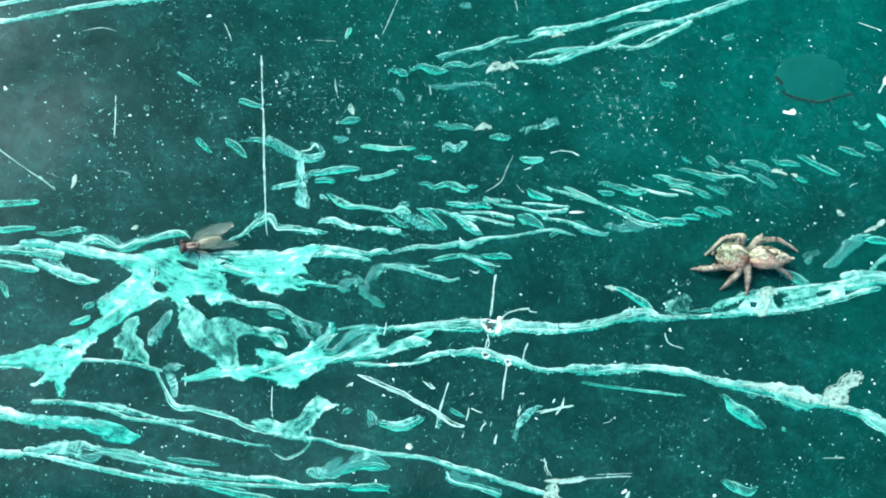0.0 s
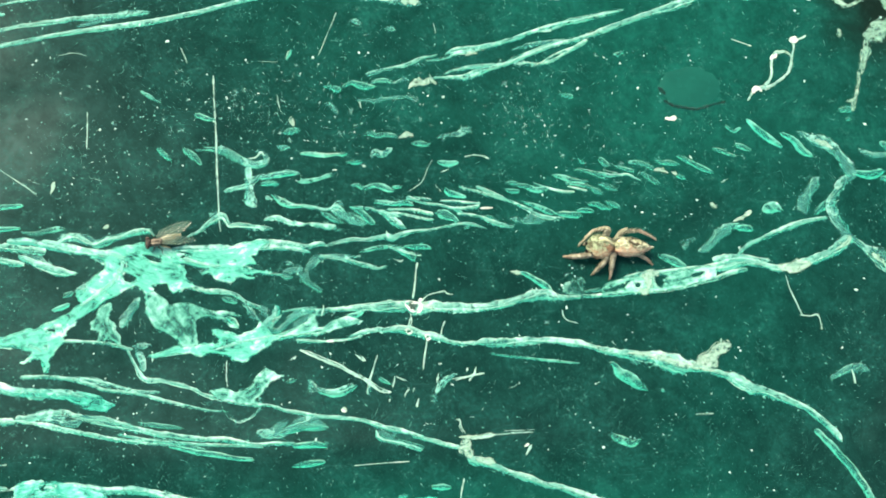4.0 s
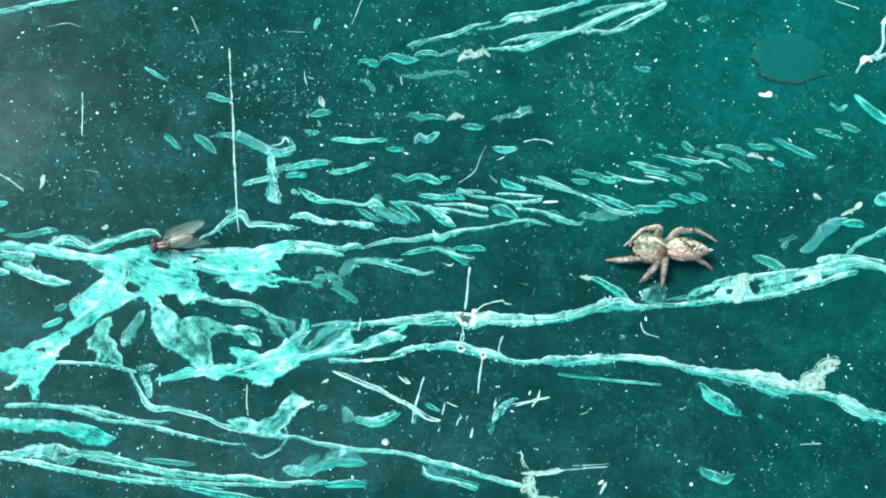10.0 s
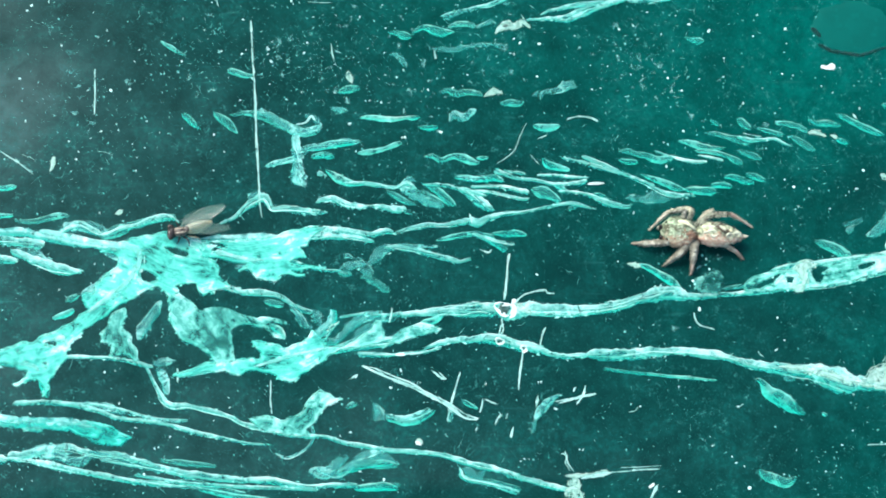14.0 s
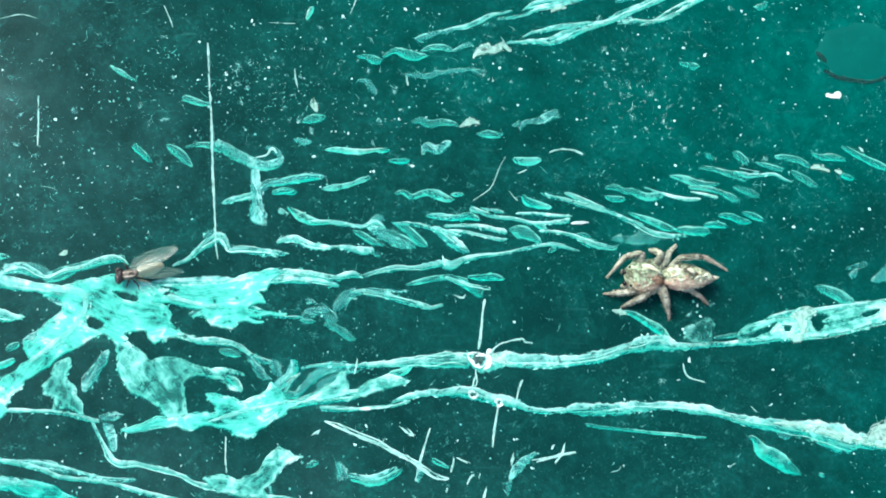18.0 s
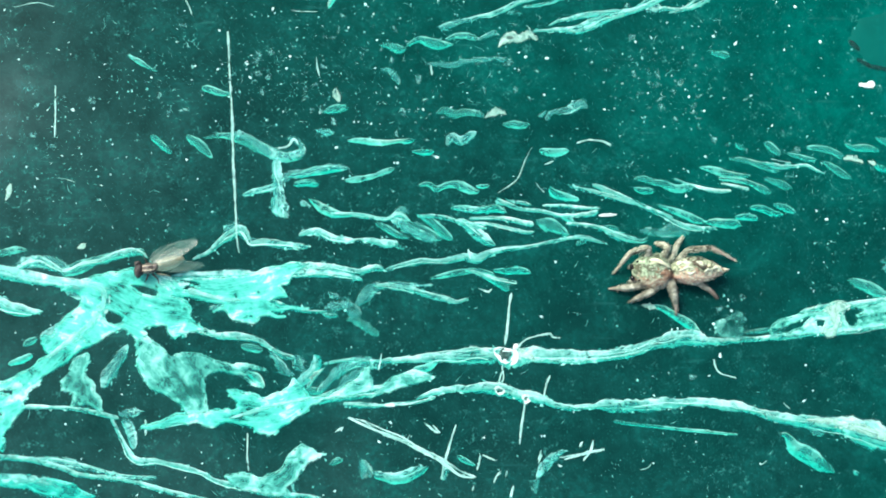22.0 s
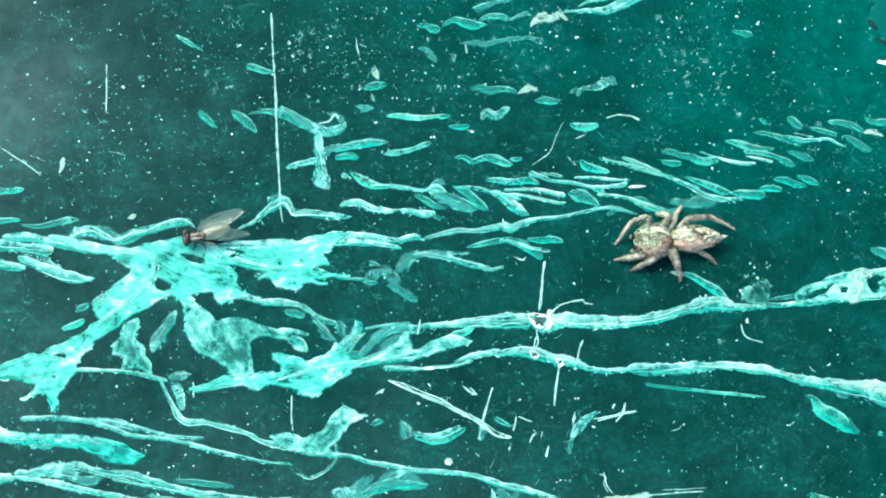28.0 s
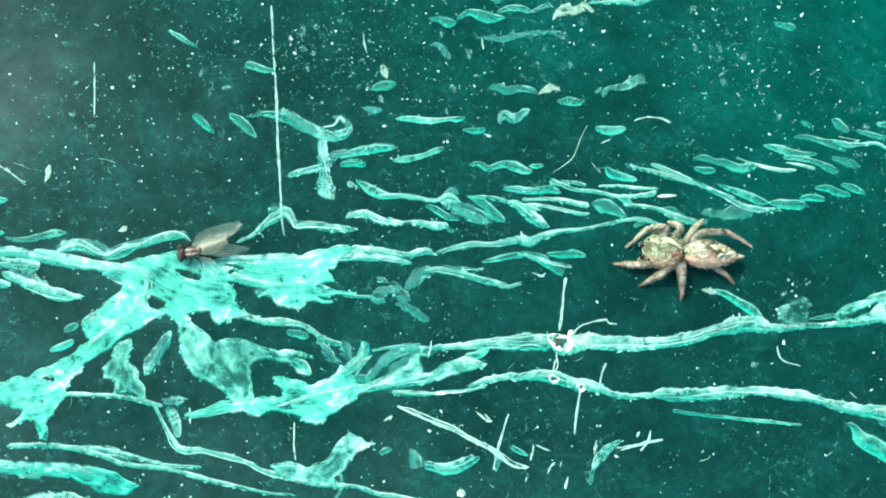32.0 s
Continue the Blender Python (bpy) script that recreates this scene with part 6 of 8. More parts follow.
vein((5.98, 18.95, 0.24), (8.34, 19.20, 0.39), (10.33, 19.93, 0.48), (13.53, 20.87, 0.48), (15.96, 21.96, 0.40), (18.40, 23.06, 0.40), (21.67, 24.02, 0.49))
vein((7.57, 19.83, 0.24), (9.55, 20.31, 0.48), (11.93, 20.56, 0.32))
gauze((13.97, 22.46, 0.32), (16.79, 23.24, 0.48), (21.67, 24.02, 0.41))
vein((15.13, 20.93, 0.32), (17.54, 20.94, 0.32), (19.99, 22.28, 0.41), (22.48, 23.89, 0.49))
residue((55.09, 25.62, 0.69), (55.13, 23.90, 1.12), (54.77, 22.59, 0.78), (54.03, 20.85, 0.52))
residue((55.80, 26.96, 0.70), (56.91, 26.83, 1.74), (58.01, 27.49, 1.22), (59.98, 30.20, 0.79))
flake((50.90, 16.49, 0.34), (52.00, 16.53, 0.77), (52.87, 16.72, 0.51))
flake((51.67, 15.42, 0.25), (52.09, 15.43, 0.43), (52.43, 15.36, 0.26))
pale((63.15, 26.39, 0.53), (63.19, 24.82, 1.05), (62.48, 23.75, 0.79), (61.76, 22.42, 0.44))
hair((39.03, 24.55, 0.25), (40.27, 24.17, 0.25), (41.34, 23.79, 0.25))
crust((-47.65, -11.74, 0.95), (-43.46, -13.43, 0.89), (-39.30, -14.19, 0.83), (-34.43, -15.03, 0.83), (-31.63, -15.38, 0.91))
crust((-36.40, -24.21, 0.34), (-34.70, -24.08, 0.82), (-33.36, -23.53, 0.69))
crust((-33.33, -24.23, 0.82), (-30.58, -24.24, 1.24), (-27.80, -24.40, 0.76), (-24.33, -24.42, 0.63), (-21.50, -25.35, 0.49))
gauze((-37.36, -25.60, 0.54), (-34.65, -25.27, 1.37), (-31.22, -25.29, 1.51), (-27.77, -25.45, 0.83))
flake((-32.27, -24.93, 0.55), (-30.89, -24.94, 0.83), (-29.85, -25.09, 0.41))
vein((-46.77, -25.54, 0.60), (-42.75, -25.77, 0.54), (-38.01, -26.15, 0.41), (-33.23, -26.32, 0.48))
hair((-45.70, -26.71, 0.13), (-41.34, -26.81, 0.20), (-36.63, -26.50, 0.20))
gauze((-46.97, -22.43, 0.54), (-45.28, -22.65, 0.67), (-43.91, -23.14, 0.67))
hair((-40.25, -22.11, 0.14), (-38.56, -22.04, 0.14), (-36.86, -21.91, 0.21))
pale((-45.61, -22.78, 0.40), (-44.90, -23.48, 0.54), (-43.88, -23.62, 0.34))
vein((-44.24, -23.27, 0.34), (-40.85, -23.50, 0.41), (-38.12, -24.00, 0.34), (-36.74, -24.21, 0.27))
hair((-39.78, -24.54, 0.14), (-36.74, -24.35, 0.20), (-33.34, -23.88, 0.21))
flake((-22.92, -24.78, 0.28), (-21.51, -24.99, 0.49), (-20.81, -25.14, 0.28))
vein((-20.45, -25.35, 0.42), (-17.27, -25.94, 0.56), (-14.43, -26.24, 0.50), (-12.30, -26.47, 0.43))
gauze((-17.25, -26.79, 0.42), (-15.84, -26.87, 0.57), (-14.42, -26.81, 0.43))
hair((-26.26, -28.95, 0.14), (-25.22, -29.02, 0.14), (-24.18, -29.03, 0.14))
pale((7.22, -21.15, 0.74), (7.98, -20.78, 1.19), (8.48, -21.74, 0.90))
pale((7.39, -20.27, 0.45), (7.76, -20.12, 0.60), (8.14, -19.98, 0.45))
hair((8.51, -19.83, 0.30), (10.02, -19.53, 0.60), (11.00, -19.39, 0.38))
hair((11.00, -19.39, 0.15), (13.03, -19.24, 0.23), (14.93, -19.16, 0.15))
pale((8.86, -21.74, 0.60), (10.20, -22.04, 1.05), (10.94, -22.26, 0.45))
hair((14.11, -21.53, 0.23), (14.51, -20.79, 0.53), (14.75, -20.43, 0.23))
hair((7.71, -23.71, 0.22), (7.47, -24.80, 0.30), (7.31, -25.74, 0.22))
sheet(LAGOON, ((18.21, -27.45), (21.11, -27.10), (24.86, -28.15), (24.16, -28.82), (21.51, -28.35)), ((18.2, -27.4), (24.8, -28.5)))
pale((-4.25, -29.02, 0.43), (-3.68, -29.59, 0.58), (-3.10, -30.09, 0.36))
flake((1.05, -25.48, 0.29), (1.57, -25.42, 0.37), (2.01, -25.35, 0.29))
vein((-1.12, -18.94, 0.22), (-0.76, -19.68, 0.37), (1.45, -20.26, 0.37), (3.51, -20.92, 0.37))
gauze((65.58, -25.11, 0.83), (66.15, -23.58, 0.58), (66.83, -22.58, 0.41))
vein((63.84, -30.42, 0.65), (65.02, -26.64, 0.82), (66.78, -25.50, 0.99), (70.13, -23.60, 1.00))
crust((67.76, -32.11, 0.98), (69.00, -29.71, 1.16), (70.31, -27.44, 1.00))
flake((-21.64, -20.24, 0.28), (-18.80, -20.88, 0.50), (-15.94, -21.39, 0.50), (-13.30, -21.68, 0.36))
flake((-9.48, -22.34, 0.36), (-7.68, -22.13, 0.65), (-6.23, -21.99, 0.36))
flake((-9.50, -20.39, 0.43), (-7.33, -20.25, 0.65), (-6.02, -20.47, 0.29))
flake((-9.16, -18.44, 0.43), (-7.34, -18.58, 0.65), (-6.03, -18.58, 0.29))
vein((-26.60, -19.09, 0.21), (-22.36, -19.81, 0.28), (-18.10, -20.17, 0.28), (-12.38, -20.39, 0.29))
vein((-32.90, -18.24, 0.21), (-29.39, -19.09, 0.28), (-25.17, -19.80, 0.28), (-21.29, -20.24, 0.21))
bloom((45.85, 24.55, 0.5), (46.47, 24.66, 1.0), (47.05, 24.80, 0.45))
hair((47.00, 24.80, 0.4), (47.55, 25.05, 0.35), (47.95, 25.30, 0.25))
pale((44.15, 23.04, 0.51), (45.27, 23.34, 0.42), (46.00, 22.77, 0.42))
gauze((-9.80, -8.80, 0.29), (-8.83, -7.92, 0.88), (-7.36, -7.53, 0.69))
flake((-8.82, -8.90, 0.39), (-7.85, -8.66, 0.68), (-7.12, -8.17, 0.39))
vein((-13.18, -9.86, 0.48), (-10.77, -9.48, 0.44), (-8.34, -9.20, 0.39), (-6.38, -8.91, 0.29), (-4.42, -7.93, 0.39), (-2.69, -7.79, 0.30))
gauze((-6.38, -8.42, 0.49), (-4.91, -7.93, 0.79), (-3.92, -7.69, 0.49))
gauze((-10.29, -7.42, 0.39), (-8.83, -6.83, 0.59), (-7.36, -6.44, 0.39))
pale((-11.75, -7.91, 0.29), (-11.26, -7.52, 0.49), (-10.78, -7.17, 0.24))
flake((-12.22, -8.64, 0.39), (-11.25, -8.80, 0.58), (-10.77, -8.65, 0.29))
hair((-5.41, -9.80, 0.20), (-4.67, -9.71, 0.29), (-3.94, -9.61, 0.20))
hair((-8.82, -10.71, 0.10), (-7.85, -10.96, 0.15), (-7.12, -11.45, 0.15))
hair((-6.39, -11.75, 0.15), (-4.93, -12.34, 0.24), (-4.44, -12.49, 0.29), (-3.47, -12.99, 0.20), (-1.77, -13.92, 0.24), (-0.56, -14.66, 0.20), (0.42, -15.06, 0.20))
hair((-4.45, -12.83, 0.15), (-4.54, -12.35, 0.15), (-4.44, -12.06, 0.10))
hair((-2.84, -13.19, 0.10), (-2.26, -13.63, 0.15), (-1.77, -13.83, 0.10))
gauze((-1.79, -15.28, 0.24), (-1.88, -14.70, 0.44), (-1.29, -14.41, 0.39))
hair((-3.36, -11.09, 0.10), (-2.97, -11.38, 0.29), (-2.48, -11.87, 0.29))
hair((-2.72, -11.29, 0.15), (-2.38, -11.63, 0.20), (-2.19, -11.88, 0.10))
hair((0.74, -13.36, 0.20), (0.68, -13.94, 0.29), (0.57, -14.43, 0.20))
hair((0.93, -13.46, 0.15), (1.42, -13.66, 0.15), (2.01, -13.86, 0.10))
gauze((-7.94, -13.68, 0.39), (-7.75, -14.50, 0.58), (-7.85, -15.22, 0.29))
gauze((-7.12, -14.65, 0.19), (-5.43, -14.86, 0.39), (-3.48, -14.20, 0.39))
gauze((-12.89, -14.93, 0.57), (-12.18, -13.98, 0.86), (-11.70, -13.26, 0.58), (-10.98, -13.36, 0.29))
gauze((-13.13, -14.45, 0.76), (-12.75, -14.60, 0.86), (-12.41, -14.69, 0.67))
hair((-9.79, -11.73, 0.19), (-9.45, -11.54, 0.44), (-9.21, -11.39, 0.19))
gauze((4.94, -15.10, 0.20), (5.35, -14.37, 0.40), (6.12, -13.65, 0.40), (6.97, -13.31, 0.25))
hair((5.02, -13.88, 0.15), (5.18, -13.49, 0.25), (5.29, -13.10, 0.15))
hair((6.61, -13.70, 0.15), (8.36, -13.42, 0.25), (9.87, -13.09, 0.25))
hair((9.14, -12.54, 0.20), (8.97, -13.18, 0.30), (8.60, -13.67, 0.20))
hair((8.13, -12.93, 0.15), (8.28, -12.73, 0.25), (8.39, -12.54, 0.15))
gauze((4.81, -16.31, 0.30), (4.93, -15.59, 0.49), (5.09, -14.96, 0.20))
hair((1.78, -15.46, 0.15), (1.99, -14.93, 0.20), (2.29, -14.64, 0.10))
hair((0.20, -16.02, 0.20), (0.26, -15.83, 0.20), (0.31, -15.68, 0.15))
hair((2.94, -16.53, 0.25), (2.99, -16.29, 0.29), (3.05, -16.05, 0.20))
hair((2.62, -15.08, 0.10), (2.68, -14.84, 0.15), (2.73, -14.59, 0.10))
pale((-4.71, -16.78, 0.19), (-4.33, -16.69, 0.39), (-4.09, -16.98, 0.19))
hair((6.99, -17.78, 0.10), (7.48, -18.08, 0.15), (7.32, -18.51, 0.15), (7.59, -19.14, 0.10))
gauze((-13.08, -18.95, 0.66), (-11.66, -19.21, 0.85), (-10.71, -18.28, 0.67), (-10.00, -17.81, 0.57))
gauze((-10.47, -18.99, 0.38), (-8.80, -18.16, 0.77), (-7.37, -17.61, 0.67))
flake((-10.95, -19.22, 0.29), (-9.28, -18.77, 0.48), (-6.41, -18.43, 0.29))
gauze((-0.86, -18.88, 0.49), (0.10, -19.61, 0.58), (0.84, -19.14, 0.39))
gauze((-17.64, 10.57, 0.50), (-16.38, 10.07, 0.60), (-14.88, 9.04, 0.70), (-13.38, 8.80, 0.60), (-12.38, 9.23, 0.40))
gauze((-14.47, 8.79, 0.50), (-14.36, 7.49, 0.70), (-14.44, 6.19, 0.60))
gauze((-14.58, 5.67, 0.69), (-14.22, 4.65, 0.89), (-13.92, 4.13, 0.49))
gauze((-16.81, 5.75, 0.30), (-15.58, 6.18, 0.45), (-14.34, 6.45, 0.40))
gauze((-13.86, 7.34, 0.50), (-11.87, 7.62, 0.60), (-10.37, 8.05, 0.50), (-8.86, 7.92, 0.25))
hair((-14.38, 9.41, 0.25), (-13.63, 9.58, 0.30), (-13.14, 10.11, 0.35), (-12.79, 9.75, 0.20))
flake((-13.10, 6.62, 0.40), (-12.11, 6.73, 0.55), (-11.36, 6.84, 0.25))
gauze((-1.50, 9.74, 0.41), (-1.24, 10.44, 0.61), (-0.48, 10.13, 0.72), (0.30, 10.57, 0.62), (0.71, 10.84, 0.41))
gauze((-5.85, 4.20, 0.40), (-5.10, 3.69, 0.70), (-3.85, 2.93, 0.70), (-2.34, 2.42, 0.50))
vein((-10.35, 4.42, 0.20), (-8.35, 4.44, 0.25), (-6.35, 4.09, 0.20), (-4.34, 3.96, 0.20))
gauze((-1.05, 5.02, 0.30), (0.21, 4.77, 0.51), (1.74, 4.94, 0.41))
gauze((-0.31, 3.47, 0.41), (0.70, 2.96, 0.71), (1.44, 2.29, 0.51))
gauze((-12.57, 2.86, 0.49), (-11.83, 3.13, 0.59), (-10.34, 2.62, 0.50), (-8.35, 2.38, 0.40))
gauze((-18.23, 3.08, 0.59), (-17.26, 3.34, 0.79), (-16.51, 2.58, 0.49), (-15.28, 2.18, 0.49), (-13.30, 1.84, 0.44), (-11.82, 1.95, 0.30))
vein((0.15, 0.12, 0.25), (1.65, -0.38, 0.30), (3.67, -0.78, 0.30))
gauze((5.50, 12.14, 0.21), (5.76, 12.25, 0.31), (6.03, 12.53, 0.26))
hair((-34.40, 0.22, 0.36), (-31.93, -0.39, 0.45), (-29.07, -0.80, 0.45), (-26.19, -1.42, 0.33))
hair((-26.38, -1.63, 0.20), (-26.47, -2.67, 0.24), (-26.74, -3.09, 0.33))
hair((-29.89, -5.57, 0.32), (-29.09, -5.28, 0.53), (-28.49, -4.95, 0.24))
hair((-27.56, -2.80, 0.24), (-27.04, -2.67, 0.49), (-26.63, -2.67, 0.33))
gauze((-33.18, 0.23, 0.49), (-31.98, 0.65, 0.90), (-30.34, 0.45, 0.73), (-29.10, 0.03, 0.33))
flake((-29.90, -0.30, 0.24), (-28.70, 0.12, 0.53), (-27.09, 0.88, 0.41), (-26.28, 1.22, 0.25))
gauze((-27.29, 0.88, 0.33), (-25.46, 1.39, 0.49), (-24.44, 1.44, 0.49))
gauze((-29.86, -1.22, 0.24), (-28.62, -1.84, 0.57), (-27.40, -1.63, 0.73))
gauze((-31.33, -4.95, 0.32), (-30.54, -4.54, 0.65), (-29.36, -3.71, 0.73), (-28.19, -2.47, 0.57))
gauze((-19.17, -2.66, 0.33), (-17.10, -2.86, 0.66), (-15.44, -3.28, 0.58))
specks((-36.44, 19.59, 0.28), (-36.79, 19.08, 0.28), (-35.03, 19.92, 0.24), (-36.33, 18.26, 0.19), (-33.91, 17.18, 0.14), (-33.81, 16.06, 0.19), (-31.33, 19.01, 0.14))
specks((-30.17, 17.44, 0.24), (-30.86, 16.86, 0.19), (-29.99, 16.52, 0.19), (-27.44, 15.79, 0.19), (-27.79, 14.77, 0.14), (-23.92, 14.81, 0.19), (-21.55, 20.09, 0.15))
specks((-25.75, 18.17, 0.14), (-23.93, 18.56, 0.19), (-22.10, 18.63, 0.19), (-20.63, 15.77, 0.19), (-18.94, 15.54, 0.19), (-20.90, 14.65, 0.19), (-20.05, 13.43, 0.14))
specks((-37.06, 13.15, 0.33), (-29.64, 12.22, 0.33), (-28.09, 12.34, 0.24), (-28.28, 11.23, 0.14), (-31.48, 12.20, 0.19), (-31.10, 10.91, 0.19), (-19.01, 11.47, 0.19))
specks((-14.72, 20.05, 0.29), (-11.07, 19.06, 0.15), (-11.56, 18.27, 0.15), (-10.73, 18.13, 0.15), (-7.61, 20.69, 0.20), (-7.17, 20.07, 0.15), (-2.82, 21.46, 0.15))
specks((-2.17, 21.26, 0.15), (-18.35, 20.83, 0.15), (-16.43, 19.87, 0.10), (-16.76, 15.98, 0.29), (-16.81, 15.52, 0.24), (-16.46, 14.85, 0.19), (-16.62, 12.91, 0.14))
specks((-18.61, 15.90, 0.19), (-18.98, 15.49, 0.19), (-11.19, 12.20, 0.19), (-13.96, 12.23, 0.15), (-8.41, 16.14, 0.15), (-6.94, 13.83, 0.15), (-7.03, 15.79, 0.15))
specks((-7.48, 13.47, 0.15), (-8.27, 11.52, 0.15), (-6.65, 11.38, 0.15), (-3.70, 12.59, 0.15), (-3.31, 12.49, 0.15), (-13.75, 15.66, 0.24), (-5.41, 14.26, 0.25))
specks((5.96, 13.82, 0.25), (6.24, 16.75, 0.45), (4.08, 17.19, 0.25), (3.70, 15.88, 0.25), (6.72, 17.86, 0.20), (9.29, 17.53, 0.20), (10.65, 12.73, 0.20))
specks((11.41, 12.84, 0.25), (17.00, 14.36, 0.26), (17.28, 13.84, 0.26), (18.45, 12.71, 0.31), (17.58, 12.70, 0.25), (15.98, 15.51, 0.15), (17.91, 16.32, 0.21))
specks((16.90, 17.79, 0.26), (15.24, 11.37, 0.25), (13.50, 12.14, 0.25), (13.23, 18.16, 0.31), (14.47, 18.55, 0.41), (19.41, 18.73, 0.31), (15.76, 19.80, 0.21))
specks((18.27, 19.52, 0.21), (14.09, 14.07, 0.25), (15.10, 13.98, 0.20), (12.09, 14.83, 0.15), (17.41, 11.24, 0.15), (24.56, 21.61, 0.26), (24.26, 21.93, 0.26))
specks((26.05, 21.25, 0.31), (28.84, 22.22, 0.26), (33.98, 22.42, 0.27), (34.15, 21.83, 0.27), (34.27, 21.28, 0.21), (25.48, 19.68, 0.21), (25.00, 17.75, 0.21))
specks((27.91, 18.43, 0.26), (27.93, 17.09, 0.16), (21.14, 18.22, 0.47), (22.30, 15.69, 0.21), (22.28, 15.37, 0.15), (22.20, 14.00, 0.31), (23.76, 11.61, 0.31))
specks((20.04, 13.77, 0.20), (30.74, 13.25, 0.21), (33.98, 11.28, 0.26), (31.74, 12.68, 0.16), (40.65, 22.43, 0.21), (37.30, 14.92, 0.21), (27.38, 14.32, 0.21))
specks((28.31, 14.23, 0.21), (25.49, 13.04, 0.15), (-36.41, 9.57, 0.23), (-30.30, 8.68, 0.23), (-29.06, 9.33, 0.19), (-28.90, 8.83, 0.19), (-26.62, 9.60, 0.19))
specks((-31.29, 8.77, 0.14), (-31.08, 8.08, 0.23), (-32.84, 7.82, 0.19), (-32.17, 6.30, 0.23), (-32.01, 6.94, 0.19), (-27.73, 7.65, 0.14), (-26.69, 7.31, 0.14))
specks((-27.32, 6.47, 0.19), (-27.37, 5.34, 0.23), (-29.09, 5.09, 0.14), (-30.78, 5.23, 0.09), (-32.51, 4.59, 0.14), (-26.16, 8.61, 0.14), (-25.55, 8.61, 0.14))
specks((-33.13, 2.79, 0.18), (-26.37, 3.29, 0.14), (-22.35, 3.50, 0.28), (-21.09, 8.49, 0.24), (-21.07, 5.42, 0.19), (-24.01, 4.33, 0.14), (-23.72, 8.97, 0.14))
specks((-20.25, 7.01, 0.14), (-30.13, 1.83, 0.14), (-2.27, 8.83, 0.25), (-9.87, 9.53, 0.24), (-5.30, 8.35, 0.29), (-9.43, 7.12, 0.24), (-10.00, 1.42, 0.19))
specks((-5.58, 2.11, 0.24), (13.79, 1.95, 0.30), (6.60, 0.84, 0.25), (3.51, 7.39, 0.20), (4.07, 5.98, 0.20), (16.66, 8.09, 0.20), (16.76, 5.99, 0.35))
specks((18.43, 9.08, 0.30), (15.74, 9.06, 0.15), (26.93, 4.91, 0.25), (27.65, 4.25, 0.31), (29.02, 4.10, 0.20), (27.94, 2.52, 0.20), (30.68, 2.38, 0.26))
specks((33.17, 4.12, 0.31), (32.48, 3.86, 0.21), (25.11, 3.43, 0.15), (27.28, 0.91, 0.20), (25.26, 0.10, 0.20), (38.27, 0.46, 0.26), (36.45, 9.57, 0.21))
specks((5.46, -3.29, 0.24), (12.29, -2.18, 0.20), (15.31, -4.25, 0.20), (15.75, -4.20, 0.20), (13.78, -7.74, 0.20), (13.82, -9.19, 0.24), (7.77, -10.39, 0.24))
specks((18.04, -7.72, 0.25), (18.96, -6.22, 0.44), (18.54, -3.82, 0.35), (19.72, -1.99, 0.25), (19.93, -2.83, 0.30), (25.46, -6.94, 0.25), (25.19, -9.61, 0.35))
specks((26.38, -1.30, 0.20), (30.59, -1.71, 0.20), (31.88, -4.85, 0.25), (35.32, -4.91, 0.30), (31.91, -5.79, 0.20), (25.94, -8.84, 0.20), (37.44, -10.39, 0.30))
specks((37.61, -10.73, 0.30), (37.04, -11.50, 0.40), (-9.40, -11.56, 0.33), (-5.84, -11.07, 0.24), (-10.65, -16.26, 0.18), (-9.81, -16.00, 0.23), (-6.51, -12.47, 0.19))
specks((-9.07, -19.07, 0.23), (-7.18, -19.74, 0.42), (8.28, -12.67, 0.24), (6.74, -14.30, 0.29), (4.41, -18.27, 0.19), (8.79, -17.59, 0.19), (9.76, -16.81, 0.19))
specks((5.32, -12.12, 0.24), (1.08, -12.22, 0.19), (16.88, -12.61, 0.24), (13.61, -14.14, 0.19), (3.74, -18.40, 0.14), (21.67, -14.23, 0.20), (31.44, -13.33, 0.25))
specks((34.12, -15.28, 0.20), (37.57, -15.80, 0.30), (19.40, -17.36, 0.19), (20.95, -18.23, 0.19), (21.26, -18.75, 0.24), (21.93, -19.04, 0.19), (28.67, -19.51, 0.20))
specks((22.26, -20.76, 0.43), (31.17, -16.25, 0.20), (30.15, -17.42, 0.20), (26.34, -17.79, 0.15), (16.48, -20.95, 0.24), (-34.71, -1.62, 0.18), (-30.33, -2.39, 0.18))
specks((-29.64, -2.44, 0.14), (-34.65, -4.83, 0.14), (-33.03, -4.51, 0.14), (-30.74, -5.79, 0.14), (-25.29, -9.00, 0.18), (-31.66, -1.34, 0.14), (-19.46, -13.17, 0.23))
specks((-19.40, -13.95, 0.18), (-27.99, -13.58, 0.27), (-26.67, -15.46, 0.23), (-23.94, -16.18, 0.23), (-28.41, -10.96, 0.23), (-29.21, -11.09, 0.18), (-34.82, -14.28, 0.22))
specks((-20.57, -14.95, 0.14), (-24.82, -16.98, 0.18), (-23.33, -17.00, 0.23), (-25.13, -17.11, 0.27), (-32.34, -18.80, 0.13), (-34.39, -19.44, 0.18), (-4.44, -17.59, 0.14))
specks((-14.87, 20.31, 0.49), (-7.76, 20.85, 0.35), (-16.51, 14.90, 0.39), (-11.15, 14.71, 0.20), (-16.82, 16.13, 0.34), (-16.43, 16.65, 0.19), (-2.87, 21.56, 0.30))
specks((-1.87, 21.58, 0.25), (5.18, 20.91, 0.25), (-1.23, 12.76, 0.20), (-2.41, 8.88, 0.34), (-5.35, 8.40, 0.29), (-9.97, 9.48, 0.29), (-8.61, 11.52, 0.20))
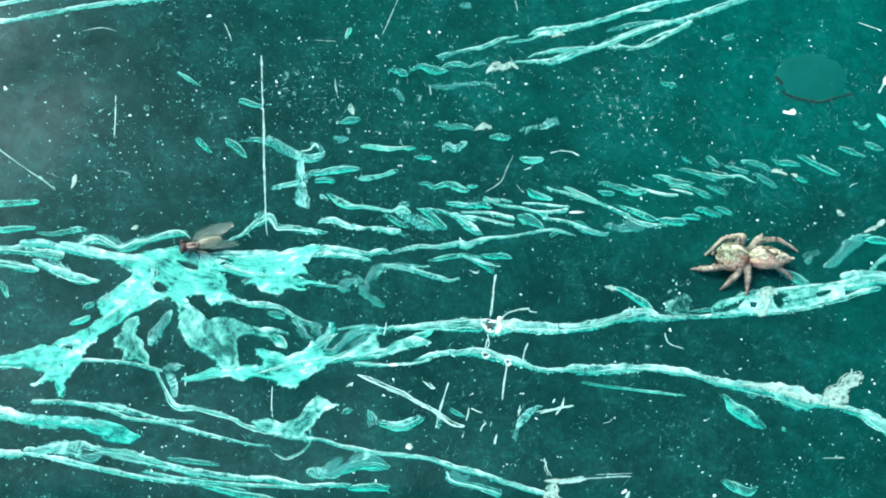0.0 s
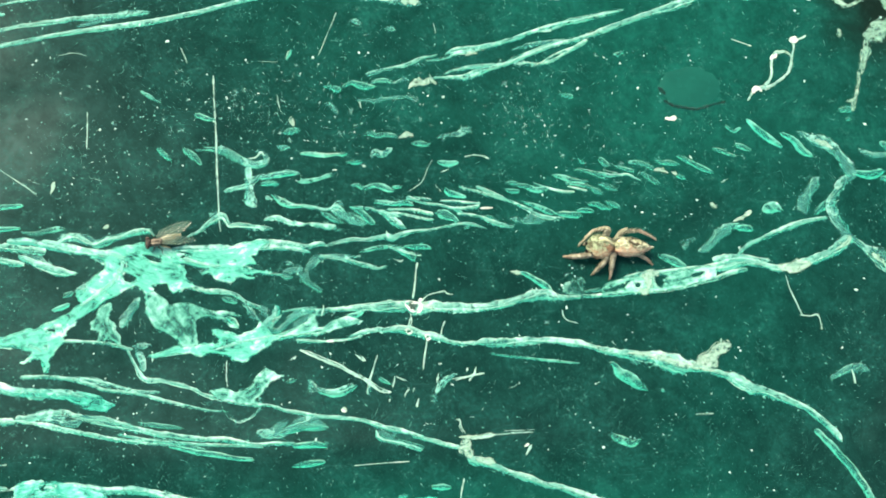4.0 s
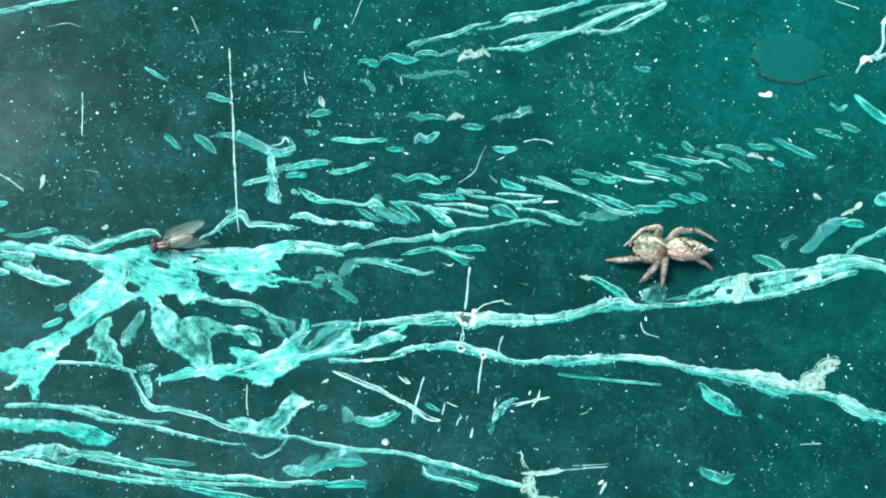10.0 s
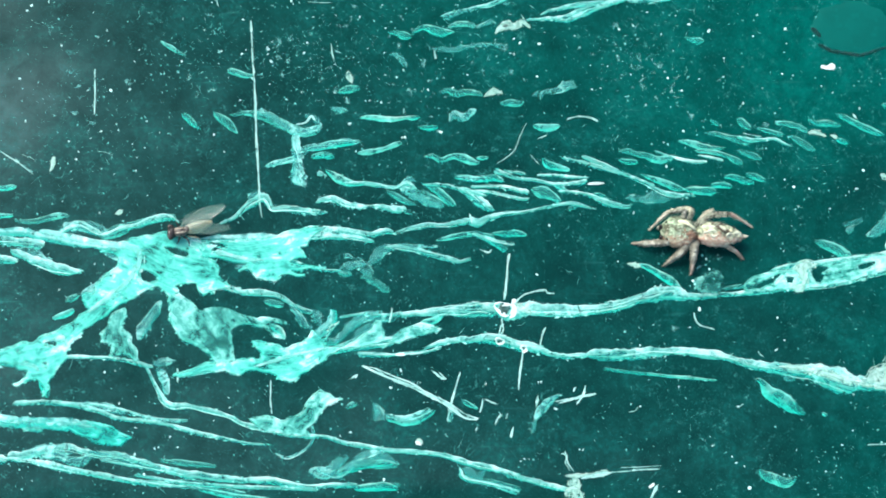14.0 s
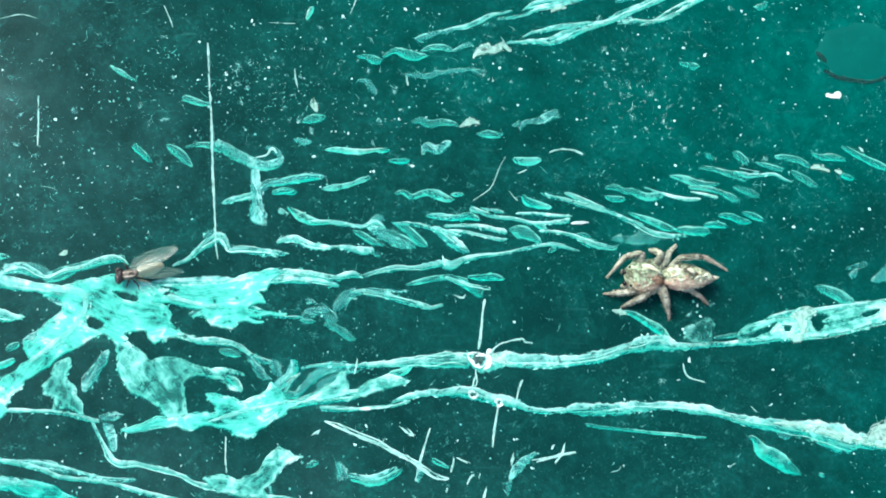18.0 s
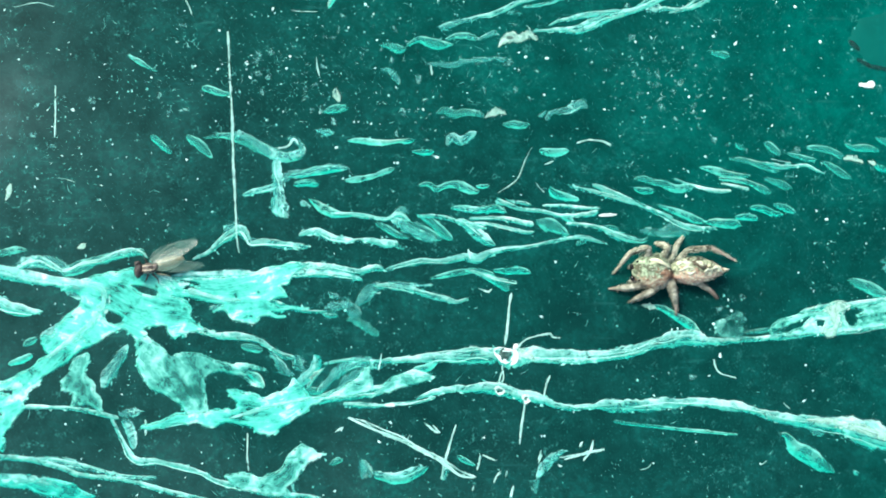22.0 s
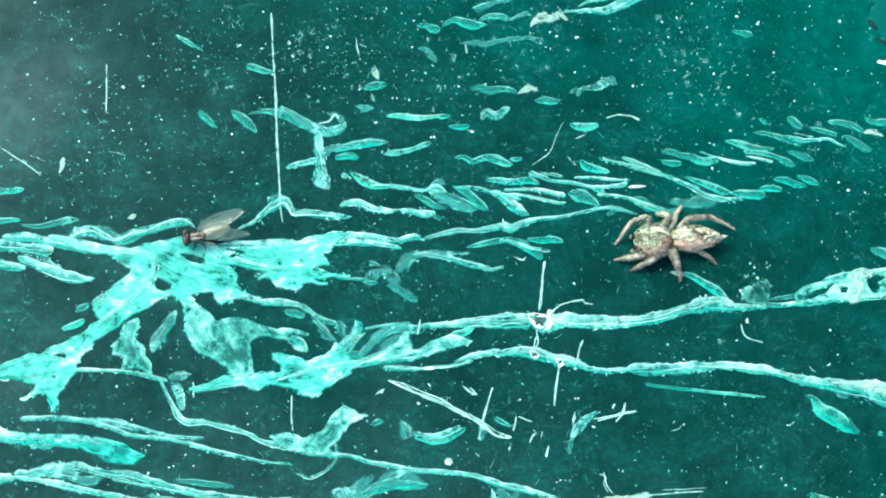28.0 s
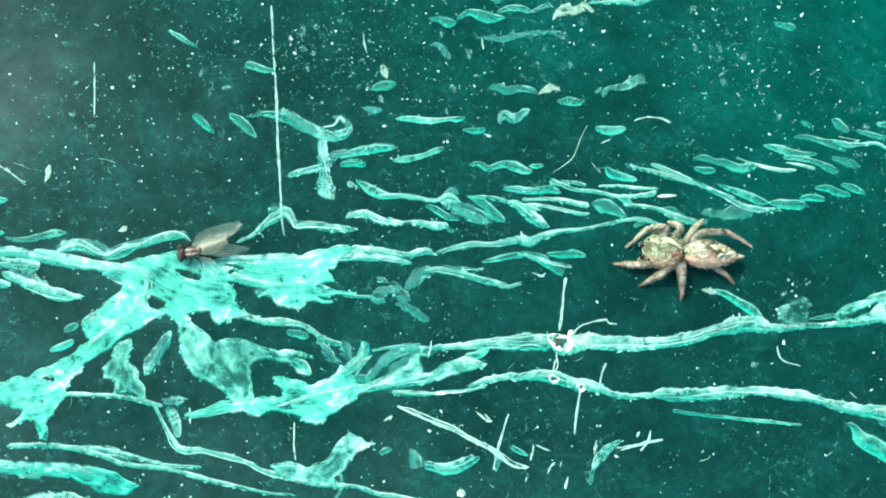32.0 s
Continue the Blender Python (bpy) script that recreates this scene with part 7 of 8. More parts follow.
specks((-7.29, 11.38, 0.20), (-14.31, 0.05, 0.19), (-17.97, 21.30, 0.20), (-18.90, 18.58, 0.19), (-13.04, 18.93, 0.20), (-13.51, 16.59, 0.20), (-9.10, 18.99, 0.25))
specks((-6.88, 17.98, 0.20), (-4.44, 12.58, 0.20), (-3.36, 12.59, 0.25), (0.02, 13.91, 0.20), (4.58, 16.83, 0.30), (4.05, 15.78, 0.30), (63.30, -17.85, 0.83))
specks((39.53, -22.72, 0.32), (52.16, 30.29, 0.43), (48.87, 29.97, 0.52), (46.38, 29.86, 0.34), (46.87, 28.32, 0.34), (54.00, 14.90, 0.43), (33.90, 5.70, 0.32))
specks((42.88, 5.49, 0.33), (51.14, -4.04, 0.41), (55.99, -7.57, 0.33), (52.22, -2.82, 0.33), (49.03, -10.40, 0.25), (60.38, 29.78, 0.44), (65.63, 6.00, 0.34))
specks((67.25, 14.03, 0.35), (67.62, 4.39, 0.34), (61.76, 0.98, 0.25), (68.50, 0.28, 0.34), (71.22, 18.87, 0.35), (62.46, -0.64, 0.25), (57.17, 27.89, 0.35))
specks((31.91, 32.84, 0.42), (28.02, 35.43, 0.50), (23.62, 33.30, 0.33), (6.52, 31.20, 0.40), (2.91, 27.67, 0.47), (-4.54, 27.76, 0.23), (-36.46, 30.13, 0.37))
specks((-38.91, 27.43, 0.44), (-15.37, 28.92, 0.31), (-29.87, 32.75, 0.30), (-16.14, -29.46, 0.42), (-9.05, -30.38, 0.36), (-18.03, -23.24, 0.28), (-38.22, -21.90, 0.27))
specks((-34.81, -21.77, 0.27), (-26.65, -17.52, 0.28), (-25.90, -19.09, 0.28), (42.09, -13.56, 0.24), (55.43, -19.32, 0.33), (59.76, -21.41, 0.41), (38.04, -21.21, 0.32))
specks((35.56, -23.46, 0.39), (42.29, -29.09, 0.31), (40.16, -25.35, 0.32), (46.38, 29.95, 0.69), (48.52, 29.87, 0.78), (47.32, 19.76, 0.59), (57.08, 19.25, 0.43))
specks((60.20, 24.53, 0.52), (63.72, 22.93, 0.35), (60.56, 31.99, 0.35), (-31.02, 33.27, 0.82), (-31.44, 30.62, 0.60), (-28.16, 33.00, 0.45), (-26.06, 23.96, 0.60))
specks((-23.09, 22.15, 0.67), (-44.75, 13.79, 0.57), (-40.64, 14.31, 0.50), (-44.49, 19.24, 0.29), (25.69, 33.23, 0.42), (-30.57, -27.73, 0.48), (-32.94, -28.40, 0.55))
specks((-30.07, -28.29, 0.41), (-27.99, -28.65, 0.28), (-5.80, -11.07, 0.39), (-6.64, -12.48, 0.24), (5.56, -12.12, 0.25), (7.81, -10.01, 0.25), (-9.86, -16.01, 0.24))
specks((6.60, -14.24, 0.35), (4.03, -18.23, 0.20), (8.48, -17.56, 0.20), (-5.58, 8.37, 0.25), (-10.02, 9.53, 0.20))

# the broad torn sheets where the streaks run together: outline, then the line along which they flow, then holes
sheet(SHEET, [(-29.90, -1.22), (-29.16, -1.56), (-28.60, -1.91), (-28.65, -2.69), (-29.35, -3.25), (-29.51, -3.47), (-30.16, -3.99), (-30.39, -4.63), (-31.14, -4.76), (-31.28, -5.36), (-30.67, -5.96), (-28.65, -6.04), (-27.62, -5.52), (-26.59, -4.92), (-25.67, -4.44), (-24.90, -4.74), (-24.26, -5.08), (-23.55, -4.60), (-23.81, -4.30), (-23.14, -4.13), (-22.37, -4.21), (-22.02, -4.73), (-21.71, -5.07), (-21.09, -4.72), (-19.90, -4.42), (-19.74, -4.20), (-20.18, -3.68), (-20.45, -2.99), (-20.72, -2.39), (-21.16, -1.95), (-21.84, -1.78), (-21.69, -1.00), (-21.84, -0.34), (-23.77, -0.22), (-24.85, 0.16), (-26.33, 0.02), (-27.60, -0.38), (-28.65, -0.65)], [(-32.68, -0.33), (-29.27, -0.96), (-26.26, -2.24), (-24.10, -3.31), (-20.25, -4.16)], [[(-26.73, -3.24), (-26.53, -2.89), (-25.97, -3.11), (-25.45, -3.41), (-25.44, -3.75), (-25.95, -3.88), (-26.54, -3.76)], [(-24.85, -1.10), (-23.91, -1.14), (-23.09, -1.40), (-22.95, -1.74), (-23.72, -1.75), (-24.50, -1.45)], [(-27.45, -3.24), (-27.24, -3.20), (-27.27, -3.46)], [(-25.72, -4.44), (-25.34, -4.31), (-24.99, -4.57)]])
sheet(SHEET, [(-31.28, -5.36), (-30.66, -6.00), (-31.75, -6.94), (-33.18, -7.71), (-34.60, -8.43), (-35.20, -8.76), (-36.12, -8.60), (-36.51, -9.02), (-37.65, -9.44), (-38.46, -9.69), (-39.68, -9.86), (-39.64, -10.61), (-38.42, -10.36), (-36.77, -10.40), (-35.84, -10.78), (-35.25, -11.07), (-35.39, -11.44), (-36.27, -11.94), (-35.77, -12.11), (-34.48, -11.65), (-34.12, -12.19), (-33.75, -13.03), (-33.43, -12.78), (-33.47, -11.95), (-33.01, -11.28), (-32.62, -10.61), (-32.03, -10.02), (-32.21, -9.60), (-31.68, -8.59), (-30.39, -7.45), (-29.13, -6.64), (-27.74, -5.52), (-28.28, -4.62), (-30.39, -4.63)], [(-27.09, -2.68), (-29.92, -5.70), (-33.13, -8.68), (-38.44, -10.03)], [[(-33.87, -8.80), (-33.46, -8.68), (-33.05, -8.63), (-33.11, -9.01), (-33.57, -8.97)], [(-29.08, -5.65), (-28.97, -5.40), (-28.72, -5.35), (-28.87, -5.65)], [(-33.96, -10.44), (-33.75, -10.40), (-33.74, -10.65)]])
sheet(SHEET, [(-22.14, -0.34), (-19.91, -0.50), (-17.76, -0.31), (-15.62, 0.10), (-13.46, 0.55), (-11.73, 0.74), (-12.67, 0.03), (-13.44, -1.03), (-13.96, -1.21), (-13.26, -1.82), (-14.89, -2.18), (-13.43, -2.48), (-11.48, -2.69), (-13.42, -2.96), (-14.54, -3.09), (-13.42, -3.31), (-13.93, -3.48), (-15.31, -3.40), (-15.73, -3.75), (-16.63, -3.84), (-17.49, -3.59), (-17.97, -2.98), (-18.83, -2.94), (-18.24, -2.33), (-19.35, -2.38), (-20.30, -2.17), (-21.16, -2.00), (-22.01, -1.78)], [(-22.88, -1.35), (-17.74, -1.76), (-11.72, -0.41)], [[(-21.00, -1.30), (-20.67, -1.03), (-20.19, -1.25), (-20.44, -1.43)], [(-21.53, -0.56), (-20.76, -0.73), (-19.94, -0.94), (-20.07, -1.07), (-20.97, -0.82)]])
sheet(SHEET, [(-23.77, -11.28), (-22.82, -10.99), (-21.78, -10.57), (-20.52, -10.35), (-18.84, -10.18), (-17.58, -9.97), (-16.99, -9.89), (-17.51, -9.17), (-17.60, -8.70), (-16.33, -8.82), (-15.18, -9.16), (-13.78, -8.86), (-13.23, -8.48), (-12.85, -7.71), (-12.42, -8.31), (-11.82, -9.08), (-10.79, -9.29), (-11.13, -9.67), (-12.15, -10.44), (-13.24, -11.11), (-14.08, -11.83), (-14.67, -12.21), (-15.26, -12.00), (-16.07, -11.45), (-17.22, -11.11), (-18.82, -11.37), (-20.09, -11.07), (-21.26, -11.20), (-22.34, -11.45), (-23.34, -11.57)], [(-23.77, -11.32), (-19.67, -10.78), (-15.03, -10.56), (-11.65, -9.29)], [[(-17.54, -9.68), (-17.08, -9.80), (-16.99, -10.06), (-17.49, -10.10)]])
sheet(LACE, [(-24.82, -4.61), (-23.71, -4.82), (-22.55, -5.50), (-21.81, -6.23), (-20.84, -5.97), (-19.78, -6.05), (-18.50, -6.52), (-17.55, -6.82), (-15.94, -6.81), (-14.82, -7.28), (-15.72, -7.41), (-15.92, -7.71), (-15.15, -8.48), (-15.48, -8.57), (-16.43, -7.80), (-17.63, -7.55), (-18.69, -7.55), (-19.23, -7.81), (-19.29, -8.87), (-19.01, -10.18), (-19.76, -10.52), (-20.61, -10.44), (-21.60, -9.51), (-22.33, -9.00), (-23.26, -8.66), (-23.88, -7.82), (-24.21, -6.75), (-24.36, -5.68)], [(-24.91, -4.39), (-22.30, -6.96), (-19.68, -10.35)], [[(-21.46, -9.85), (-21.13, -9.68), (-20.91, -10.19), (-21.07, -10.44), (-21.41, -10.27)]])
sheet(LACE, [(-28.80, -6.55), (-27.89, -6.03), (-27.69, -6.97), (-27.92, -7.65), (-27.31, -8.08), (-27.21, -8.67), (-26.80, -9.51), (-26.56, -10.27), (-27.33, -10.02), (-28.29, -9.85), (-29.00, -9.77), (-28.82, -9.09), (-29.42, -8.71), (-29.74, -8.12), (-29.18, -7.44)], [(-28.23, -6.12), (-28.35, -8.25), (-27.45, -10.15)])
sheet(LACE, [(-10.62, -9.29), (-9.51, -8.73), (-8.83, -8.22), (-8.06, -7.40), (-7.37, -7.10), (-7.16, -7.87), (-6.94, -8.73), (-8.14, -9.07), (-9.51, -9.33)], [(-10.62, -9.29), (-7.16, -8.64)])
sheet(LACE, [(-7.28, -9.37), (-6.64, -8.68), (-6.08, -7.95), (-5.82, -7.69), (-4.79, -7.56), (-3.92, -7.39), (-3.75, -7.82), (-2.63, -7.52), (-2.80, -7.90), (-3.67, -8.25), (-4.79, -8.64), (-6.08, -8.90)], [(-7.28, -9.37), (-2.63, -7.52)])
sheet(LACE, [(-17.77, -14.95), (-16.50, -14.57), (-14.99, -14.97), (-14.06, -14.40), (-13.12, -13.45), (-12.37, -12.76), (-11.61, -12.84), (-11.15, -13.23), (-10.39, -13.42), (-11.53, -13.76), (-12.28, -14.60), (-12.87, -15.55), (-13.40, -15.82), (-13.02, -16.35), (-14.97, -16.22), (-16.48, -15.94), (-17.24, -15.52)], [(-17.77, -15.14), (-14.24, -15.16), (-11.99, -13.07)])
sheet(POOL, [(-37.42, -26.06), (-36.22, -25.31), (-35.79, -23.79), (-34.56, -23.44), (-32.05, -23.65), (-29.77, -23.92), (-27.72, -24.85), (-27.09, -25.62), (-29.94, -26.11), (-31.93, -26.35), (-34.42, -26.64), (-36.41, -26.47)], [(-37.43, -25.81), (-32.51, -24.57), (-27.09, -25.62)], [[(-33.93, -24.05), (-32.79, -23.96), (-32.42, -24.32), (-33.51, -24.51)]])
vein((-20.30, -4.10, 0.75), (-19.40, -4.40, 0.55), (-18.50, -4.72, 0.45), (-17.60, -4.80, 0.45))
glaze((-34.82, 0.31, 0.60), (-32.69, -0.20, 0.69), (-30.56, -0.62, 0.60), (-28.43, -0.91, 0.60), (-27.06, -1.20, 0.60), (-26.73, -1.90, 0.47), (-26.92, -2.59, 0.69), (-27.34, -2.85, 0.86))
glaze((-35.95, -10.19, 0.43), (-34.69, -10.57, 0.52), (-34.26, -10.99, 0.43))
glaze((-33.55, -8.68, 0.34), (-32.73, -8.34, 0.77), (-32.28, -9.10, 0.34))
glaze((-20.74, -1.34, 0.60), (-19.02, -1.85, 0.43), (-16.87, -2.19, 0.43))
glaze((-30.73, -6.34, 0.34), (-29.31, -5.27, 0.69), (-27.80, -3.98, 0.77), (-27.08, -2.89, 0.52))
glaze((-17.56, -10.78, 0.26), (-15.04, -10.01, 0.43), (-11.65, -9.29, 0.34))

# a lifted chip of the paint, with shadow strips drawn along its lower edge
CHIP = speckled("lighter_green", (0.0004, 0.090, 0.073), (0.0003, 0.081, 0.066), (0.0006, 0.098, 0.079), 0.3, 0.4, 0.1, 0.1)
verts, faces = [(34.0 * MM, 18.7 * MM, 0.09 * MM)], []
for k in range(60):
    a = math.tau * k / 60
    wave = 1 + 0.16 * noise.noise(Vector((1.5 * math.cos(a), 1.5 * math.sin(a), 3))) + 0.07 * noise.noise(Vector((5 * math.cos(a), 5 * math.sin(a), 1)))
    wave += 0.14 * max(0.0, math.cos(a - 3.25)) ** 12
    rx, ry = 3.45 * wave, 2.35 * wave
    for shrink, z in ((0.7, 0.07), (0.9, 0.05), (1.0, 0.003)):
        verts.append(((34.0 + rx * shrink * math.cos(a)) * MM, (18.75 + ry * shrink * math.sin(a)) * MM, z * MM))
for k in range(60):
    a, b = 1 + 3 * k, 1 + 3 * ((k + 1) % 60)
    faces += [(0, a, b), (a, a + 1, b + 1, b), (a + 1, a + 2, b + 2, b + 1)]
raw("paint_blister", verts, faces, CHIP, panel, "smooth lighter green paint blister")

# loose dust all over the panel
rng = random.Random(11)
verts, faces = [], []
for k in range(20000):
    x, y = rng.uniform(-62, 84), rng.uniform(-46, 56)
    thick = noise.noise(Vector((x * 0.07, y * 0.07, 2)))
    thick += 0.7 * noise.noise(Vector((x * 0.22, y * 0.22, 7)))
    if rng.random() > 0.5 + 0.9 * thick:
        continue
    size = 0.05 + 0.14 * rng.random() ** 3 + (0.12 * rng.random() if rng.random() < 0.025 else 0)
    crumb(verts, faces, x, y, size, size * 0.2, rng, 0.004)
for cx, cy, number in ((-12.5, 15.0, 260), (-16.5, 14.5, 160), (-31.0, 8.0, 130), (-21.0, 15.0, 150), (15.0, 14.0, 170), (16.5, 17.5, 120), (-9.0, 10.0, 110), (26.0, 4.5, 90)):
    for k in range(number):
        size = 0.035 + 0.09 * rng.random() ** 3
        crumb(verts, faces, rng.gauss(cx, 3.4), rng.gauss(cy, 2.4), size, size * 0.2, rng, 0.004)
DRIFTS = ((-15.4, 15.7, 110), (-17.4, 13.7, 90), (-12.1, 15.1, 90), (2.4, 16.0, 80), (13.4, 16.6, 120), (16.0, 13.4, 110), (-32.5, 11.1, 70), (-24.6, 13.4, 60), (-5.9, 12.7, 70), (19.3, -3.2, 90), (14.8, -9.2, 80))
for cx, cy, number in DRIFTS:
    for k in range(number):
        if rng.random() < 0.74:
            continue
        size = 0.035 + 0.19 * rng.random() ** 2.5
        crumb(verts, faces, rng.gauss(cx, 1.7), rng.gauss(cy, 1.1), size, size * 0.2, rng, 0.004)
# grains that have gathered in small drifts
for k in range(420):
    cx, cy = rng.uniform(-60, 70), rng.uniform(-40, 48)
    if rng.random() > 0.25 + 0.55 * (cy > 3) + 0.3 * (cx < 5):
        continue
    spread, lean, long = rng.uniform(0.25, 1.3), rng.uniform(0, 3.14), rng.uniform(1.0, 3.0)
    for q in range(rng.randrange(6, 30)):
        u, v = rng.gauss(0, spread * long * 0.6), rng.gauss(0, spread * 0.6)
        size = 0.03 + 0.13 * rng.random() ** 2.5
        crumb(verts, faces, cx + u * math.cos(lean) - v * math.sin(lean), cy + u * math.sin(lean) + v * math.cos(lean), size, size * 0.2, rng, 0.004)
raw("dust", verts, faces, DUST, panel, "fine white dust grains", False)["kind"] = "stuff"
# dim flattened smears among the drifts
verts, faces = [], []
for cx, cy, number in DRIFTS + tuple((rng.uniform(-45, 30), rng.uniform(4, 40), 30) for k in range(34)):
    for k in range(number // 4):
        size = 0.12 + 0.5 * rng.random() ** 2.2
        crumb(verts, faces, rng.gauss(cx, 1.9), rng.gauss(cy, 1.3), size * 1.25, 0.012, rng, 0.003, 0.06)
raw("dust_smear", verts, faces, SMEAR, panel, "dim flattened smears of dust")["kind"] = "stuff"
verts, faces = [], []
for k in range(520):
    x, y, a = rng.uniform(-60, 80), rng.uniform(-44, 54), rng.uniform(0, 3.14)
    size, bend = rng.uniform(0.2, 0.8), rng.uniform(-0.6, 0.6)
    base = len(verts)
    for i in range(7):
        u = i / 6 - 0.5
        px, py = x + size * (u * math.cos(a + bend * u)), y + size * (u * math.sin(a + bend * u))
        w = 0.009 * (1 - (2 * u) ** 2) + 0.004
        for s in (-1, 0, 1):
            verts.append(((px - s * w * math.sin(a)) * MM, (py + s * w * math.cos(a)) * MM, (0.008 + 0.02 * (s == 0)) * MM))
    for i in range(6):
        for j in (0, 1):
            faces.append((base + 3 * i + j, base + 3 * i + j + 1, base + 3 * i + j + 4, base + 3 * i + j + 3))
raw("fibre", verts, faces, DUST, panel, "tiny pale fibres and hairline scratches", True)["kind"] = "stuff"


# ---- the turquoise metal strap at the corner ----
TURQUOISE = speckled("turquoise_enamel", (0.030, 0.56, 0.41), (0.22, 0.72, 0.59), (0.09, 0.64, 0.49), 0.05, 0.3, 0.03, 0.4)
TAN = speckled("tan_wear", (0.56, 0.49, 0.29), (0.44, 0.29, 0.13), (0.70, 0.66, 0.46), 0.14, 0.5)
WORN_RIM = speckled("brown_rim", (0.26, 0.24, 0.11), (0.10, 0.12, 0.05), (0.36, 0.32, 0.16), 0.5, 0.6)
GREY_RIM = speckled("grey_metal", (0.26, 0.37, 0.34), (0.18, 0.27, 0.25), (0.34, 0.46, 0.42), 0.2, 0.35)
PALE_LINE = speckled("pale_enamel", (0.40, 0.78, 0.68), (0.3, 0.66, 0.57), (0.5, 0.84, 0.75), 0.3, 0.3)
HOLE = speckled("dark_hole", (0.006, 0.020, 0.018), (0.003, 0.009, 0.009), (0.05, 0.11, 0.095), 0.35, 0.6)
STRAP_LIP = speckled("grey_green_edge", (0.22, 0.38, 0.33), (0.12, 0.24, 0.21), (0.34, 0.54, 0.48), 0.5, 0.4)
STRAP_Z = 1.4


def strap_piece(name, corners, z0, z1, mat, label="", lip=0.25):
    """A flat bar with the given outline and softened upper edges, in the strap's own axes."""
    n, c = len(corners), np.mean(corners, 0)
    verts = []
    for z, inset in ((z0, 0), (z1 - lip, 0), (z1, lip)):
        for x, y in corners:
            d = np.array((x, y)) - c
            q = np.array((x, y)) - inset * np.sign(d)
            verts.append((q[0] * MM, q[1] * MM, z * MM))
    faces = [tuple(reversed(range(n))), tuple(range(2 * n, 3 * n))]
    for k in range(2):
        faces += [(k * n + i, k * n + (i + 1) % n, (k + 1) * n + (i + 1) % n, (k + 1) * n + i) for i in range(n)]
    return raw(name, verts, faces, mat, strap, label, False)


strap = new("metal_strap")
tagged(strap, "turquoise enamelled metal strap with a round hole on the panel", "metal strap")
strap.matrix_basis = pose(64.5 * MM, 26.2 * MM, 0, 0, 0, -50.0)
strap_piece("strap_bar", [(-32, 0), (34, 0), (34, 14.2), (-32, 14.2)], 0.0, STRAP_Z, TURQUOISE)
strap_piece("edge_strip", [(-32, -0.32), (34, -0.32), (34, 0), (-32, 0)], 0.0, 1.25, PALE_LINE, "pale enamelled edge", 0.08)
strap_piece("edge_strip", [(-32, -0.92), (34, -0.92), (34, -0.34), (-32, -0.34)], 0.0, 0.85, STRAP_LIP, "grey green lower edge", 0.1)
strap_piece("edge_strip", [(-32, -1.22), (34, -1.22), (34, -0.94), (-32, -0.94)], 0.0, 0.5, PALE_LINE, "thin pale outer edge", 0.05)
strap_piece("raised_rim", [(-32, 12.2), (34, 12.2), (34, 14.2), (-32, 14.2)], STRAP_Z + 0.004, STRAP_Z + 0.5, GREY_RIM, "grey raised rim", 0.15)
strap_piece("worn_patch", [(4.6, 0.3), (34, 0.3), (34, 11.8), (8.0, 11.8), (7.2, 10.2), (6.3, 8.4), (5.2, 6.6), (4.3, 4.6), (4.2, 2.4)], STRAP_Z + 0.004, STRAP_Z + 0.03, WORN_RIM, "dark brown border of the worn patch", 0.01)
strap_piece("worn_patch", [(5.0, 0.3), (34, 0.3), (34, 11.8), (8.4, 11.8), (7.6, 10.2), (6.7, 8.4), (5.6, 6.6), (4.7, 4.6), (4.6, 2.4)], STRAP_Z + 0.034, STRAP_Z + 0.07, TAN, "tan worn patch of bare primer", 0.02)
verts, faces = [(0, 0, -0.0)], []
for k in range(40):
    a = math.tau * k / 40
    for r, z in ((2.3, 0.02), (2.42, 0.09), (2.6, 0.03)):
        verts.append((r * math.cos(a) * MM, r * math.sin(a) * MM, z * MM))
for k in range(40):
    a, b = 1 + 3 * k, 1 + 3 * ((k + 1) % 40)
    faces += [(a, a + 1, b + 1, b), (a + 1, a + 2, b + 2, b + 1)]
rim = raw("hole_rim", verts, faces, TURQUOISE, strap)
rim.location = (-4.87 * MM, 6.02 * MM, STRAP_Z * MM)
rim.rotation_euler.z = radians(50)
rim.scale.y = 0.72
# a flat disc on the bar, its dark colour standing for the hole's shaded depth
verts = [(0, 0, 0.03 * MM)] + [(2.32 * math.cos(math.tau * k / 40) * MM, 2.32 * math.sin(math.tau * k / 40) * MM, 0.03 * MM) for k in range(40)]
hole = raw("screw_hole", verts, [(0, 1 + k, 1 + (k + 1) % 40) for k in range(40)], HOLE, strap, "dark round screw hole")
hole.location = (-4.87 * MM, 6.02 * MM, STRAP_Z * MM)
hole.rotation_euler.z = radians(50)
hole.scale.y = 0.72


# ---- bodies ----
def blob(name, centre, radii, mat, parent, taper=0.0, rough=0.05, grain=1.2, turn=0.0, label="", rings=28, flat=0.0):
    """A rounded body: radii along x, y, z; taper narrows it towards +x; rough is the height of its lumps."""
    bm = bmesh.new()
    bmesh.ops.create_uvsphere(bm, u_segments=36, v_segments=rings, radius=1.0)
    rot = Matrix.Rotation(turn, 3, "Z")
    for v in bm.verts:
        c = v.co.copy()
        c = Vector((c.z, c.x, c.y))
        n = 1 + rough * (noise.noise(c * grain * 3 + Vector(centre)) + 0.6 * noise.noise(c * grain * 7))
        slim = 1 - taper * (0.5 + 0.5 * c.x) ** 1.5
        p = Vector((c.x * radii[0] * n, c.y * radii[1] * slim * n, c.z * radii[2] * slim * n))
        if flat and p.z < 0:
            p.z *= flat
        v.co = (rot @ p + Vector(centre)) * MM
    return part(name, bm, mat, parent, label)


